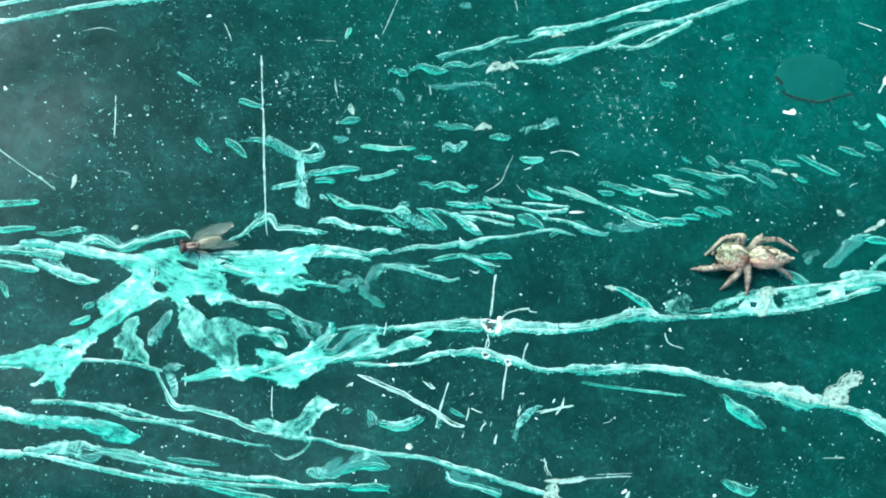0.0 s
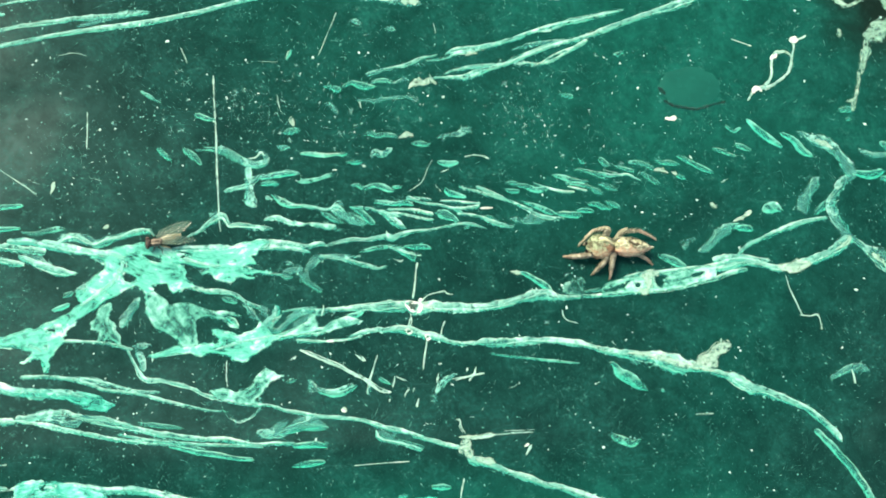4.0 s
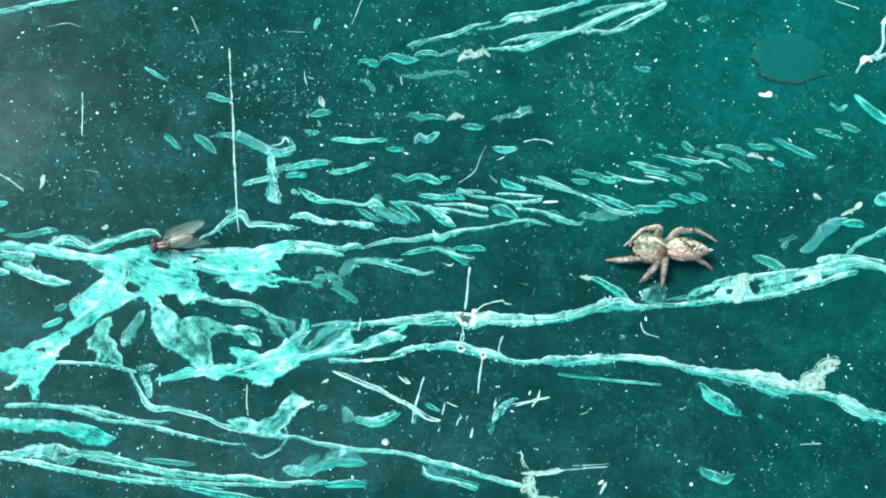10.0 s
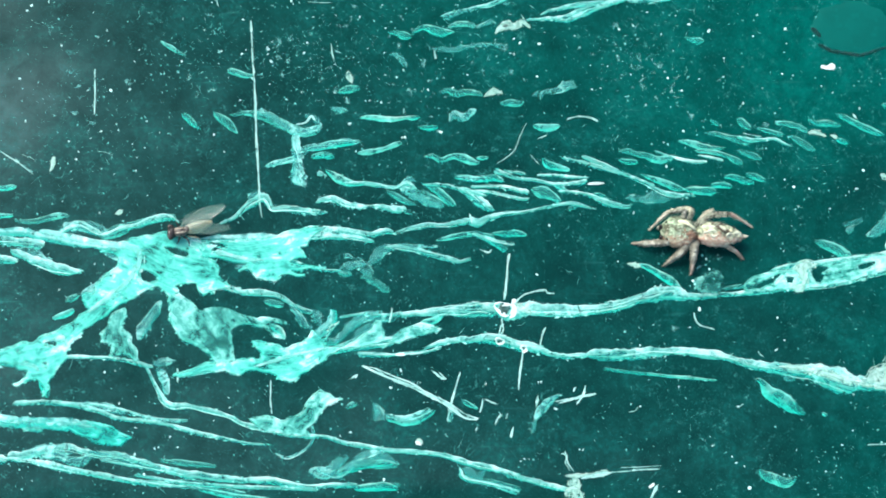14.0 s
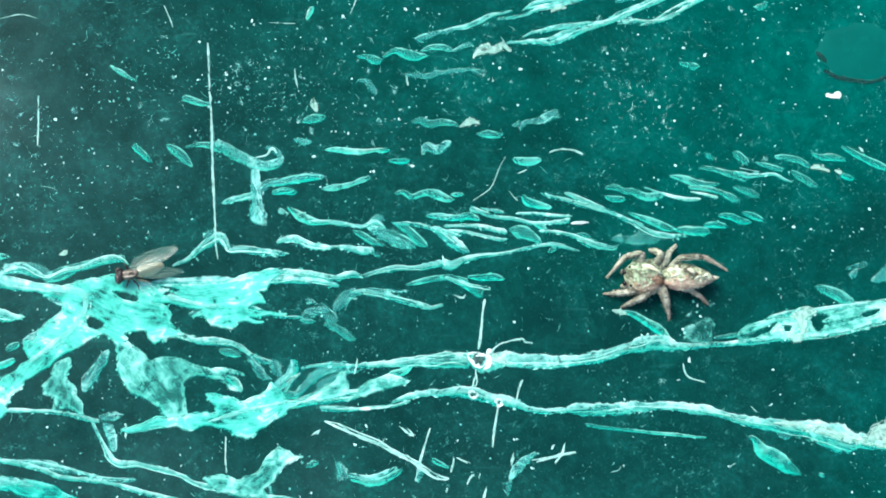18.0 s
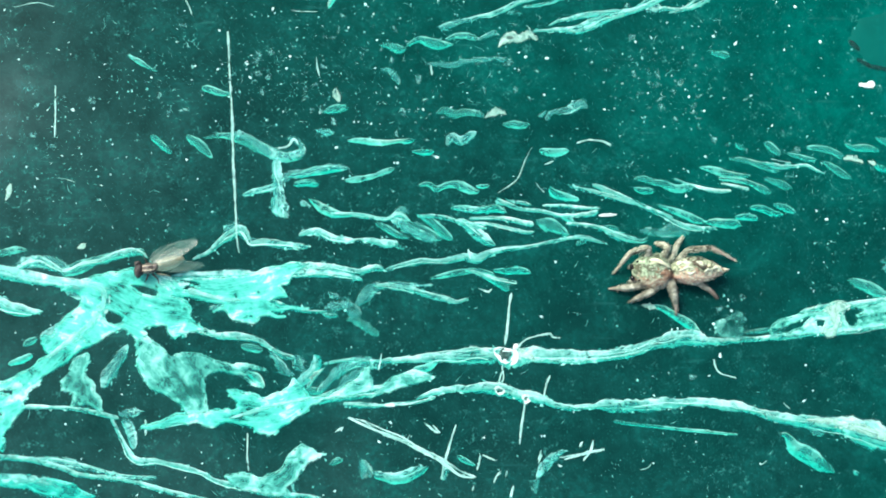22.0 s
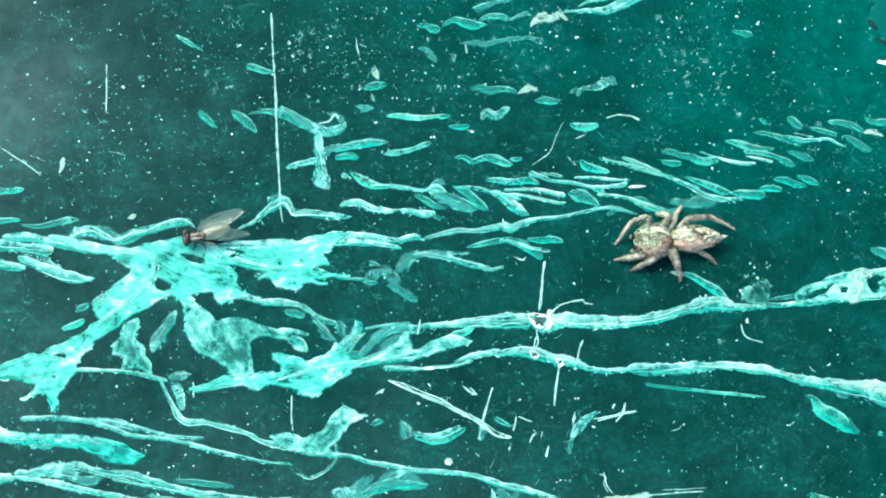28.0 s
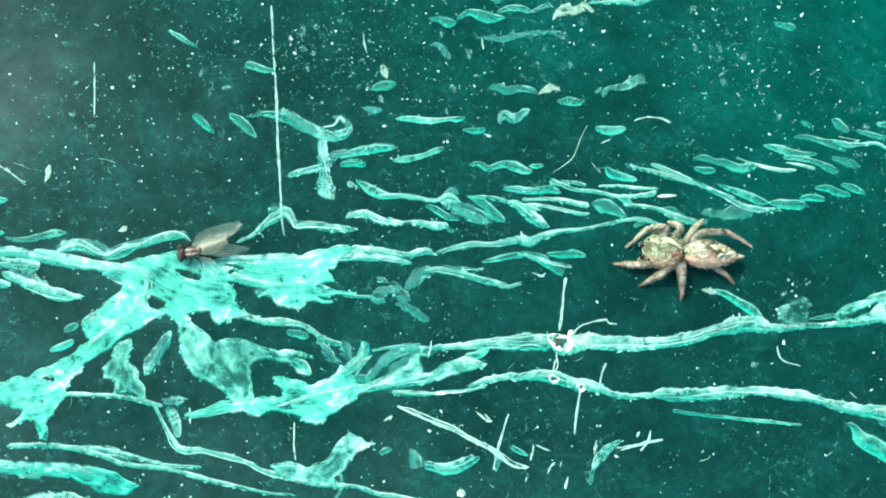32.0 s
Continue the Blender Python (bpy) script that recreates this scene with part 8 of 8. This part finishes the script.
def tube(line, radii, bumps=0.1, sides=10, seed=0.0):
    """Vertices and faces of a closed tapered tube along a line of points in millimetres."""
    pts = smooth_line([(*p, r) for p, r in zip(line, radii)], 0.09)
    verts, faces = [], []
    for i, (x, y, z, r) in enumerate(pts):
        d = Vector(pts[min(i + 1, len(pts) - 1)][:3] - pts[max(i - 1, 0)][:3]).normalized()
        a = d.orthogonal().normalized() if abs(d.z) > 0.98 else d.cross(Vector((0, 0, 1))).normalized()
        b = d.cross(a)
        end = min(1.0, 0.9 + 0.05 * min(i, len(pts) - 1 - i))
        for k in range(sides):
            t = math.tau * k / sides
            q = r * end * (1 + bumps * noise.noise(Vector((x * 3 + math.cos(t), y * 3 + math.sin(t), z * 3 + seed))))
            verts.append((Vector((x, y, z)) + (a * math.cos(t) + b * math.sin(t)) * q) * MM)
    n = len(pts)
    for i in range(n - 1):
        faces += [(i * sides + k, i * sides + (k + 1) % sides, (i + 1) * sides + (k + 1) % sides, (i + 1) * sides + k) for k in range(sides)]
    faces += [tuple(reversed(range(sides))), tuple(range((n - 1) * sides, n * sides))]
    return verts, faces


def fur(name, owner, number, length, mat, seed, lean=(0.6, 0.0, 0.1), width=0.018):
    """Short lying hairs, each a thin bent sliver, over a part's own mesh."""
    rng, mesh = random.Random(seed), owner.data
    verts, faces = [], []
    polys = list(mesh.polygons)
    weights = [p.area for p in polys]
    for poly in rng.choices(polys, weights, k=number):
        c, n = poly.center / MM, poly.normal
        c = c + Vector((rng.uniform(-1, 1), rng.uniform(-1, 1), rng.uniform(-1, 1))) * 0.05
        way = (n * 0.55 + Vector(lean) + Vector((rng.uniform(-0.4, 0.4), rng.uniform(-0.4, 0.4), rng.uniform(-0.2, 0.2)))).normalized()
        across = way.cross(n).normalized() * width
        size = length * rng.uniform(0.5, 1.2)
        base = len(verts)
        verts += [(c - across) * MM, (c + across) * MM, (c + way * size * 0.6 + across * 0.6 + n * 0.02) * MM, (c + way * size) * MM]
        faces += [(base, base + 1, base + 2), (base, base + 2, base + 3)]
    ob = raw(name, verts, faces, mat, owner)
    ob["kind"] = "stuff"
    return ob


# ---- the jumping spider, head towards -x, standing over its own origin ----
def hide(name, green, dark, light, tan, rust, edge, scale):
    """Wavy pale scales with dark gaps on the back, turning to bare tan skin below the line y = edge."""
    mat, tree, bsdf = material(name, 0.7, 0, 0.25)
    a, b = noise_at(tree, scale, 3, 0.55, 0.9), noise_at(tree, scale * 2.6, 3, 0.6, 0.3, 5)
    back = blend(tree, ramp(tree, a, (0.36, 0.0), (0.5, 1.0)), dark, green)
    back = blend(tree, ramp(tree, a, (0.53, 0.0), (0.64, 0.9)), back, light)
    seam = calc(tree, "ABSOLUTE", calc(tree, "SUBTRACT", noise_at(tree, scale * 0.9, 2, 0.5, 1.6, 8), 0.5))
    back = blend(tree, ramp(tree, seam, (0.015, 0.8), (0.055, 0.0)), back, dark)
    skin = blend(tree, ramp(tree, b, (0.4, 0.0), (0.62, 1.0)), tan, rust)
    place = tree.nodes.new("ShaderNodeTexCoord")
    split = tree.nodes.new("ShaderNodeSeparateXYZ")
    tree.links.new(place.outputs["Object"], split.inputs["Vector"])
    down = calc(tree, "MULTIPLY", calc(tree, "SUBTRACT", edge * MM, split.outputs["Y"]), 1.1 / MM)
    down = calc(tree, "ADD", down, calc(tree, "MULTIPLY", calc(tree, "SUBTRACT", b, 0.5), 2.4))
    colour = blend(tree, ramp(tree, down, (0.1, 0.0), (0.5, 1.0)), back, skin)
    colour = blend(tree, 1.0, colour, ramp(tree, noise_at(tree, scale * 6, 3, 0.6, 0, 2), (0.3, 0.75), (0.65, 1.12)), "MULTIPLY")
    tree.links.new(colour, bsdf.inputs["Base Color"])
    bump(tree, bsdf, b, 0.5, 0.08)
    return mat


CREAM = hide("carapace_hide", (0.30, 0.42, 0.27), (0.075, 0.085, 0.05), (0.66, 0.76, 0.50), (0.50, 0.37, 0.26), (0.34, 0.21, 0.13), -0.1, 1.2)
MOTTLED = hide("abdomen_hide", (0.44, 0.52, 0.33), (0.07, 0.08, 0.05), (0.84, 0.84, 0.60), (0.66, 0.45, 0.33), (0.52, 0.32, 0.22), 0.3, 1.1)
BROWN = speckled("brown_scales", (0.30, 0.17, 0.10), (0.12, 0.065, 0.035), (0.50, 0.38, 0.27), 0.9, 0.7, 0.4)
LEG = speckled("leg_hair", (0.36, 0.37, 0.29), (0.16, 0.16, 0.12), (0.56, 0.57, 0.46), 1.0, 0.75, 0.3, 0.2)
BANDED = speckled("banded_hair", (0.27, 0.295, 0.215), (0.06, 0.06, 0.042), (0.52, 0.55, 0.41), 1.0, 0.75, 0.3, 0.2)
PINK = speckled("pink_skin", (0.49, 0.36, 0.29), (0.33, 0.23, 0.18), (0.66, 0.55, 0.47), 1.2, 0.6, 0.3)
EYE = speckled("eye_black", (0.01, 0.008, 0.008), (0.008, 0.006, 0.006), (0.014, 0.012, 0.012), 2.0, 0.08, 0.0)
TUFT = speckled("pale_tuft", (0.56, 0.62, 0.46), (0.40, 0.44, 0.32), (0.86, 0.88, 0.74), 3.0, 0.7)
CREAM_TUFT = speckled("cream_tuft", (0.74, 0.74, 0.50), (0.6, 0.58, 0.36), (0.86, 0.86, 0.66), 3.0, 0.7)
DARK_TUFT = speckled("dark_tuft", (0.12, 0.10, 0.065), (0.06, 0.05, 0.035), (0.2, 0.17, 0.12), 3.0, 0.7)

spider = new("jumping_spider")
tagged(spider, "mottled cream and brown jumping spider creeping over the green panel", "spider")
carapace = blob("carapace", (-1.62, 0.3, 1.15), (1.45, 1.32, 0.95), CREAM, spider, -0.05, 0.1, 1.2, -0.12)
blob("carapace_patch", (-1.1, 0.12, 1.62), (0.85, 0.6, 0.48), BROWN, carapace, 0.2, 0.3, 1.6, -0.35, "rusty brown patch on the back of the carapace")
blob("carapace_patch", (-2.0, -0.35, 1.45), (0.4, 0.3, 0.4), BROWN, carapace, 0.1, 0.3, 1.6, 0.3, "brown blotch beside the eyes")
verts, faces = tube([(-1.95, 1.0, 1.86), (-1.5, 0.95, 2.05), (-1.0, 0.72, 2.12), (-0.35, 0.4, 1.85)], [0.06, 0.16, 0.14, 0.04], 0.5, 8, 2)
raw("pale_stripe", verts, faces, CREAM_TUFT, carapace, "pale cream stripe along the carapace")
for x, y, z, r in ((-1.5, -0.62, 1.2, 0.42), (-1.0, -0.72, 1.15, 0.45), (-0.3, -0.62, 1.1, 0.46)):
    blob("coxa", (x, y, z), (r, r * 0.9, r * 0.8), LEG, spider, 0, 0.08, label="rounded tan leg joint beside the body")
fur("carapace_hair", carapace, 420, 0.24, TUFT, 3, (0.7, 0, 0.1), 0.022)
blob("waist", (-0.15, -0.12, 0.95), (0.65, 0.55, 0.45), BROWN, spider, 0.0, 0.08)
abdomen = blob("abdomen", (1.85, 0.28, 1.15), (2.05, 1.22, 0.98), MOTTLED, spider, 0.58, 0.09, 1.2, -0.03)
fur("abdomen_hair", abdomen, 480, 0.26, TUFT, 4, (0.8, 0, 0.0))
fur("dark_hair", abdomen, 260, 0.24, DARK_TUFT, 5, (0.8, 0, 0.0), 0.026)
fur("dark_hair", carapace, 220, 0.22, DARK_TUFT, 6, (0.7, 0, 0.0), 0.026)
# wavy cream ridges of scales with dark gaps over the back of the abdomen
wave_rng = random.Random(8)
for k in range(11):
    x, y = wave_rng.uniform(0.5, 3.2), wave_rng.uniform(0.0, 1.05)
    y = min(y, 1.25 - 0.2 * x)
    length = wave_rng.uniform(0.5, 1.1)
    line = []
    for i in range(5):
        u = i / 4 - 0.5
        px, py = x + length * u, y + 0.16 * math.sin(5 * u + k) - 0.1 * u
        dome = max(0.05, 1 - ((px - 1.85) / 2.1) ** 2 - ((py - 0.28) / 1.0) ** 2)
        line.append((px, py, 1.15 + 0.93 * dome ** 0.5 * (1 - 0.08 * max(0.0, px - 1.9))))
    verts, faces = tube(line, [0.03, 0.09, 0.1, 0.08, 0.03], 0.5, 7, k)
    if k % 3:
        raw("pale_ridge", verts, faces, TUFT, abdomen, "wavy cream ridge of scales")
    else:
        raw("dark_band", verts, faces, DARK_TUFT, abdomen, "broken dark band across the abdomen")
for k, (x, y) in enumerate(((2.3, 0.05), (2.62, 0.0), (2.6, 0.5), (3.1, 0.4), (3.35, 0.2))):
    blob("pale_spot", (x, y, 2.02 - 0.13 * x), (0.15, 0.22 if k < 2 else 0.14, 0.16), CREAM_TUFT, abdomen, 0, 0.25, 2.0, 0.3 * k, "cream tuft")
for x, y, r, mat, text in ((3.35, 0.05, 0.34, PINK, "pinkish spinneret"), (3.7, 0.25, 0.22, PINK, "pinkish spinneret"), (3.95, 0.3, 0.13, TUFT, "pale tip")):
    blob("spinneret", (x, y, 1.1), (0.36, r, r), mat, spider, 0.5, 0.08, label=text)
for y in (-0.25, 0.6):
    blob("main_eye", (-3.08, y, 1.1), (0.16, 0.24, 0.24), EYE, spider, 0, 0, label="large glossy black front eye")
for x, y in ((-2.75, 0.95), (-2.7, -0.5), (-1.75, 1.12), (-1.9, -0.62)):
    blob("side_eye", (x, y, 1.6), (0.1, 0.1, 0.1), EYE, spider, 0, 0)
for y in (-0.35, 0.6):
    verts, faces = tube([(-2.7, y, 0.75), (-3.0, y * 1.2, 0.7), (-3.15, y * 1.1, 0.25)], [0.2, 0.2, 0.14], 0.12)
    raw("palp", verts, faces, LEG, spider, "short hairy palp")

# hip, knee, ankle, foot and thickness of each leg, on the +y side and on the -y side
LEFT_LEGS = [
    ((-1.5, 0.95, 0.9), (-1.55, 1.95, 2.1), (-2.8, 1.75, 1.5), (-4.0, 0.4, 0.03), (0.26, 0.29, 0.25, 0.11)),
    ((-0.9, 0.95, 0.9), (-0.55, 1.95, 1.95), (-0.85, 2.25, 1.0), (-1.05, 2.5, 0.03), (0.28, 0.3, 0.22, 0.12)),
    ((-0.4, 0.6, 0.85), (0.1, 1.4, 1.55), (0.7, 2.15, 0.9), (1.45, 2.75, 0.03), (0.2, 0.26, 0.21, 0.12)),
    ((-0.1, 0.6, 0.85), (0.95, 1.75, 1.65), (2.9, 2.0, 1.15), (5.05, 1.2, 0.03), (0.28, 0.28, 0.2, 0.09)),
]
RIGHT_LEGS = [
    ((-1.6, -0.4, 0.8), (-2.4, -0.75, 1.0), (-3.7, -0.85, 0.7), (-5.0, -0.8, 0.03), (0.34, 0.33, 0.33, 0.07)),
    ((-1.0, -0.6, 0.85), (-1.3, -1.25, 1.2), (-2.0, -1.75, 0.75), (-2.85, -2.3, 0.03), (0.4, 0.36, 0.27, 0.08)),
    ((-0.3, -0.55, 0.9), (-0.15, -1.4, 1.2), (0.0, -2.25, 0.7), (0.1, -3.0, 0.03), (0.48, 0.38, 0.2, 0.08)),
    ((0.6, -0.3, 0.8), (2.3, -0.6, 0.85), (3.2, -1.0, 0.6), (4.0, -1.55, 0.03), (0.28, 0.23, 0.16, 0.08)),
]
legs = []
for k, (hip, knee, ankle, foot, r) in enumerate(LEFT_LEGS + RIGHT_LEGS):
    r = [0.79 * v for v in r]
    rel = [Vector(p) - Vector(hip) for p in (hip, knee, ankle, foot)]
    mid = (rel[0] + rel[1]) / 2 + Vector((0, 0, 0.2))
    verts, faces = tube([rel[0], mid, rel[1]], [r[0], (r[0] + r[1]) * 0.52, r[1]], 0.1, seed=k)
    leg = raw("leg", verts, faces, BANDED if k in (1, 2, 3) else LEG, spider, "banded hairy tan leg")
    verts, faces = tube([rel[1], (rel[1] + rel[2]) / 2 + Vector((0, 0, 0.06)), rel[2]], [r[1], (r[1] + r[2]) * 0.5, r[2]], 0.1, seed=k + 20)
    tibia = raw("tibia", verts, faces, BANDED if k in (0, 1, 3) else LEG, leg)
    verts, faces = tube([rel[2], (rel[2] + rel[3]) / 2 + Vector((0, 0, 0.05)), rel[3]], [r[2], r[2] * 0.5 + r[3] * 0.35, r[3] * 0.8], 0.1, seed=k + 40)
    tarsus = raw("tarsus", verts, faces, PINK if k in (3, 6, 7) else LEG, leg, "slender reddish foot" if k in (3, 6, 7) else "")
    lean = (rel[3] - rel[1]).normalized() * 0.9
    for o, number in ((leg, 110), (tibia, 130), (tarsus, 90)):
        fur("leg_fur", o, int(number * 1.4), 0.19, TUFT if k < 4 else LEG, 50 + k, tuple(lean), 0.016)
        fur("dark_fur", o, number // 3, 0.18, DARK_TUFT, 90 + k, tuple(lean), 0.016)
    leg.location = Vector(hip) * MM
    legs.append(leg)


# ---- the fly, at rest on the streaks, head towards -x ----
FLY_BROWN = speckled("fly_brown", (0.10, 0.08, 0.065), (0.04, 0.032, 0.028), (0.5, 0.46, 0.38), 2.5, 0.45)
FLY_TAN = speckled("fly_tan", (0.30, 0.30, 0.19), (0.22, 0.21, 0.13), (0.38, 0.38, 0.27), 0.8, 0.4, 0.1)
FLY_PALE = speckled("fly_pale", (0.55, 0.50, 0.38), (0.4, 0.34, 0.24), (0.66, 0.62, 0.5), 1.5, 0.5)
FLY_EYE = speckled("fly_eye", (0.054, 0.046, 0.041), (0.022, 0.019, 0.017), (0.19, 0.162, 0.146), 8.0, 0.25)
FLY_DARK = speckled("fly_dark", (0.02, 0.016, 0.014), (0.012, 0.01, 0.01), (0.05, 0.04, 0.035), 3.0, 0.5)
WING, tree, bsdf = material("wing_membrane", 0.18)
veins = noise_at(tree, 1.4, 2, 0.5, 1.0)
tree.links.new(ramp(tree, veins, (0.4, (0.08, 0.20, 0.16)), (0.6, (0.15, 0.30, 0.24))), bsdf.inputs["Base Color"])
bsdf.inputs["Alpha"].default_value = 0.3

WING_VEIN = speckled("wing_vein", (0.14, 0.24, 0.19), (0.09, 0.15, 0.12), (0.2, 0.3, 0.25), 2.0, 0.4)

fly = new("fly")
tagged(fly, "small tan fly with dark red eyes resting on pale streaks", "fly")
fly.matrix_basis = pose(-23.0 * MM, 0.2 * MM, 0.15 * MM, 0, 0, 7)
head = blob("head", (-1.12, 0.02, 0.62), (0.3, 0.5, 0.46), FLY_DARK, fly, 0, 0.04)
for x, y, r in ((-1.32, -0.16, 0.5), (-1.26, 0.42, 0.24)):
    blob("eye", (x, y, 0.66), (0.27, r, 0.44), FLY_EYE, head, 0, 0.02, label="dark red compound eye")
blob("thorax", (-0.5, -0.02, 0.66), (0.62, 0.42, 0.44), FLY_BROWN, fly, 0, 0.05, label="brown striped thorax")
for y in (-0.16, 0.12):
    v, f = tube([(-0.95, y, 1.0), (-0.5, y * 1.3, 1.12), (0.0, y * 1.1, 1.04)], [0.02, 0.045, 0.02], 0.4, 6, y)
    raw("thorax_stripe", v, f, FLY_PALE, fly, "cream stripe along the thorax")
blob("scutellum", (0.05, 0.05, 0.98), (0.2, 0.26, 0.14), FLY_BROWN, fly, 0, 0.05, label="brown tip of the thorax")
fly_abdomen = blob("abdomen", (0.98, 0.22, 0.66), (1.15, 0.52, 0.46), FLY_TAN, fly, 0.25, 0.03, turn=0.2, label="smooth beige abdomen")
for x in (0.55, 1.05, 1.5):
    ring = [(x + 0.04 * math.cos(a), 0.22 + (x - 0.98) * 0.2 + 0.5 * math.cos(a), 0.66 + 0.46 * math.sin(a)) for a in np.linspace(0.2, 2.94, 9)]
    v, f = tube(ring, [0.012] * 9, 0.1, 5, x)
    raw("segment_seam", v, f, FLY_BROWN, fly_abdomen)


def wing(name, root, turn, length, breadth, tilt):
    verts, faces = [], []
    for i in range(15):
        u = i / 14
        half = breadth * (0.12 + 0.88 * math.sin(math.pi * min(1.0, u ** 0.75)) ** 0.8) * 0.5 if u < 1 else 0.02
        for s in (-1, -0.4, 0.2, 0.7, 1):
            verts.append((u * length * MM, (s * half + 0.12 * breadth * u) * MM, (0.05 * math.sin(u * 9 + s * 2) * u + 0.04 * s * s) * MM))
    for i in range(14):
        faces += [(i * 5 + j, i * 5 + j + 1, i * 5 + j + 6, i * 5 + j + 5) for j in range(4)]
    ob = raw(name, verts, faces, WING, fly, "clear greyish wing")
    ob.matrix_basis = pose(root[0] * MM, root[1] * MM, root[2] * MM, tilt, -3, turn)
    for k, (s, e) in enumerate(((0.9, 0.8), (0.3, 0.5), (-0.3, 0.1), (-0.7, -0.6))):
        line = [(0.05, 0.0, 0.02), (length * 0.45, s * breadth * 0.4 + 0.05 * breadth, 0.05), (length * (0.97 - 0.05 * k), e * breadth * 0.25 + 0.12 * breadth, 0.06)]
        v, f = tube(line, [0.018, 0.013, 0.008], 0.05, 5)
        raw("wing_vein", v, f, WING_VEIN, ob)


wing("wing", (-0.4, 0.5, 0.95), 13, 3.9, 1.35, -8)
wing("wing", (0.2, 0.0, 1.1), -8, 3.4, 0.95, 8)
for k, (hip, knee, foot) in enumerate((((-0.6, -0.35, 0.45), (-0.75, -0.75, 0.55), (-0.95, -0.85, 0.0)), ((-0.3, -0.4, 0.45), (0.05, -0.85, 0.6), (0.0, -1.15, 0.0)),
                                       ((0.0, -0.4, 0.45), (0.75, -0.65, 0.5), (0.95, -0.75, 0.0)), ((-0.6, 0.4, 0.45), (-0.75, 0.8, 0.55), (-0.9, 1.0, 0.0)),
                                       ((-0.3, 0.45, 0.45), (-0.1, 0.95, 0.6), (-0.1, 1.25, 0.0)), ((0.0, 0.45, 0.45), (0.5, 0.9, 0.5), (0.9, 1.2, 0.0)))):
    v, f = tube([hip, knee, foot], [0.07, 0.055, 0.03], 0.1, 6, k)
    raw("leg", v, f, FLY_DARK if k != 2 else FLY_TAN, fly)

# ---- what moves: the spider creeps towards the fly, stepping leg after leg ----
CREEP = [
    (0, 26.25, 0.16),
    (0.5, 25.98, 0.07),
    (1, 25.65, 0.06),
    (1.5, 25.51, 0.12),
    (2, 25.17, 0.19),
    (2.5, 24.71, 0.08),
    (3, 24.51, -0.05),
    (3.5, 24.37, -0.12),
    (4, 24.15, -0.12),
    (4.5, 23.92, -0.07),
    (6.5, 22.64, -0.14),
    (7, 22.33, -0.18),
    (7.5, 22.02, -0.24),
    (8, 21.64, -0.25),
    (8.5, 21.42, -0.20),
    (9, 21.29, -0.08),
    (9.5, 21.06, -0.22),
    (10, 20.87, -0.32),
    (10.5, 20.60, -0.31),
    (11, 20.35, -0.26),
    (11.5, 20.03, -0.28),
    (12, 19.82, -0.24),
    (12.5, 19.61, -0.27),
    (13, 19.39, -0.32),
    (13.5, 19.03, -0.28),
    (14, 18.79, -0.29),
    (14.5, 18.60, -0.34),
    (16.5, 17.70, -0.41),
    (17, 17.55, -0.37),
    (17.5, 17.24, -0.27),
    (18, 16.92, -0.18),
    (18.5, 16.78, -0.16),
    (19, 16.60, -0.20),
    (19.5, 16.37, -0.18),
    (20, 16.14, -0.19),
    (20.5, 15.96, -0.18),
    (21, 15.63, -0.20),
    (21.5, 15.44, -0.23),
    (22, 15.28, -0.20),
    (22.5, 15.12, -0.22),
    (23, 14.95, -0.20),
    (23.5, 14.68, -0.16),
    (24, 14.57, -0.18),
    (24.5, 14.47, -0.21),
    (25, 14.33, -0.15),
    (25.5, 14.08, -0.14),
    (27.5, 13.19, -0.21),
    (28, 13.12, -0.22),
    (28.5, 13.00, -0.24),
    (29, 12.82, -0.18),
    (29.5, 12.49, -0.14),
    (30, 12.29, -0.07),
    (30.5, 12.14, -0.05),
    (31, 11.81, -0.06),
    (31.5, 11.73, -0.04),
    (32, 11.65, -0.07),
]


TURN = [(0, 0), (9, 0), (13, -4), (17, -2), (20, 2), (25, 0), (28, 3), (30, -3), (32, -4)]


# for each leg: its half of the gait, how far it slides forward and how far it turns
GAIT = [(0.5, 0.42, 5), (0.0, 0.1, 6), (0.5, 0.05, 8), (0.0, 0.15, 2), (0.0, 0.45, 3), (0.5, 0.12, 13), (0.0, 0.05, 11), (0.5, 0.42, 3)]
STRIDE = 5.25


def motions():
    heading = np.interp([row[0] for row in CREEP], [t for t, _ in TURN], [a for _, a in TURN])
    walk(spider, [(t, pose(x * MM, y * MM, 0, 0, 0, float(a))) for (t, x, y), a in zip(CREEP, heading)])
    for leg, (hip, *_), (half, slide, turn) in zip(legs, LEFT_LEGS + RIGHT_LEGS, GAIT):
        near = 1 if hip[1] < 0 else -1
        rows = []
        for t in np.arange(0, 32.01, 0.25):
            # a slow push back, then a quicker step forward with the foot raised
            phase = ((t - 9.2) / STRIDE + half) % 1.0
            ahead = math.cos(math.pi * phase / 0.65) if phase < 0.65 else -math.cos(math.pi * (phase - 0.65) / 0.35)
            lift = 3.0 * math.sin(math.pi * (phase - 0.65) / 0.35) if phase > 0.65 else 0.0
            rows.append((float(t), pose((hip[0] - slide * ahead) * MM, hip[1] * MM, hip[2] * MM, -near * lift, 0, -near * turn * ahead)))
        walk(leg, rows)


motions()
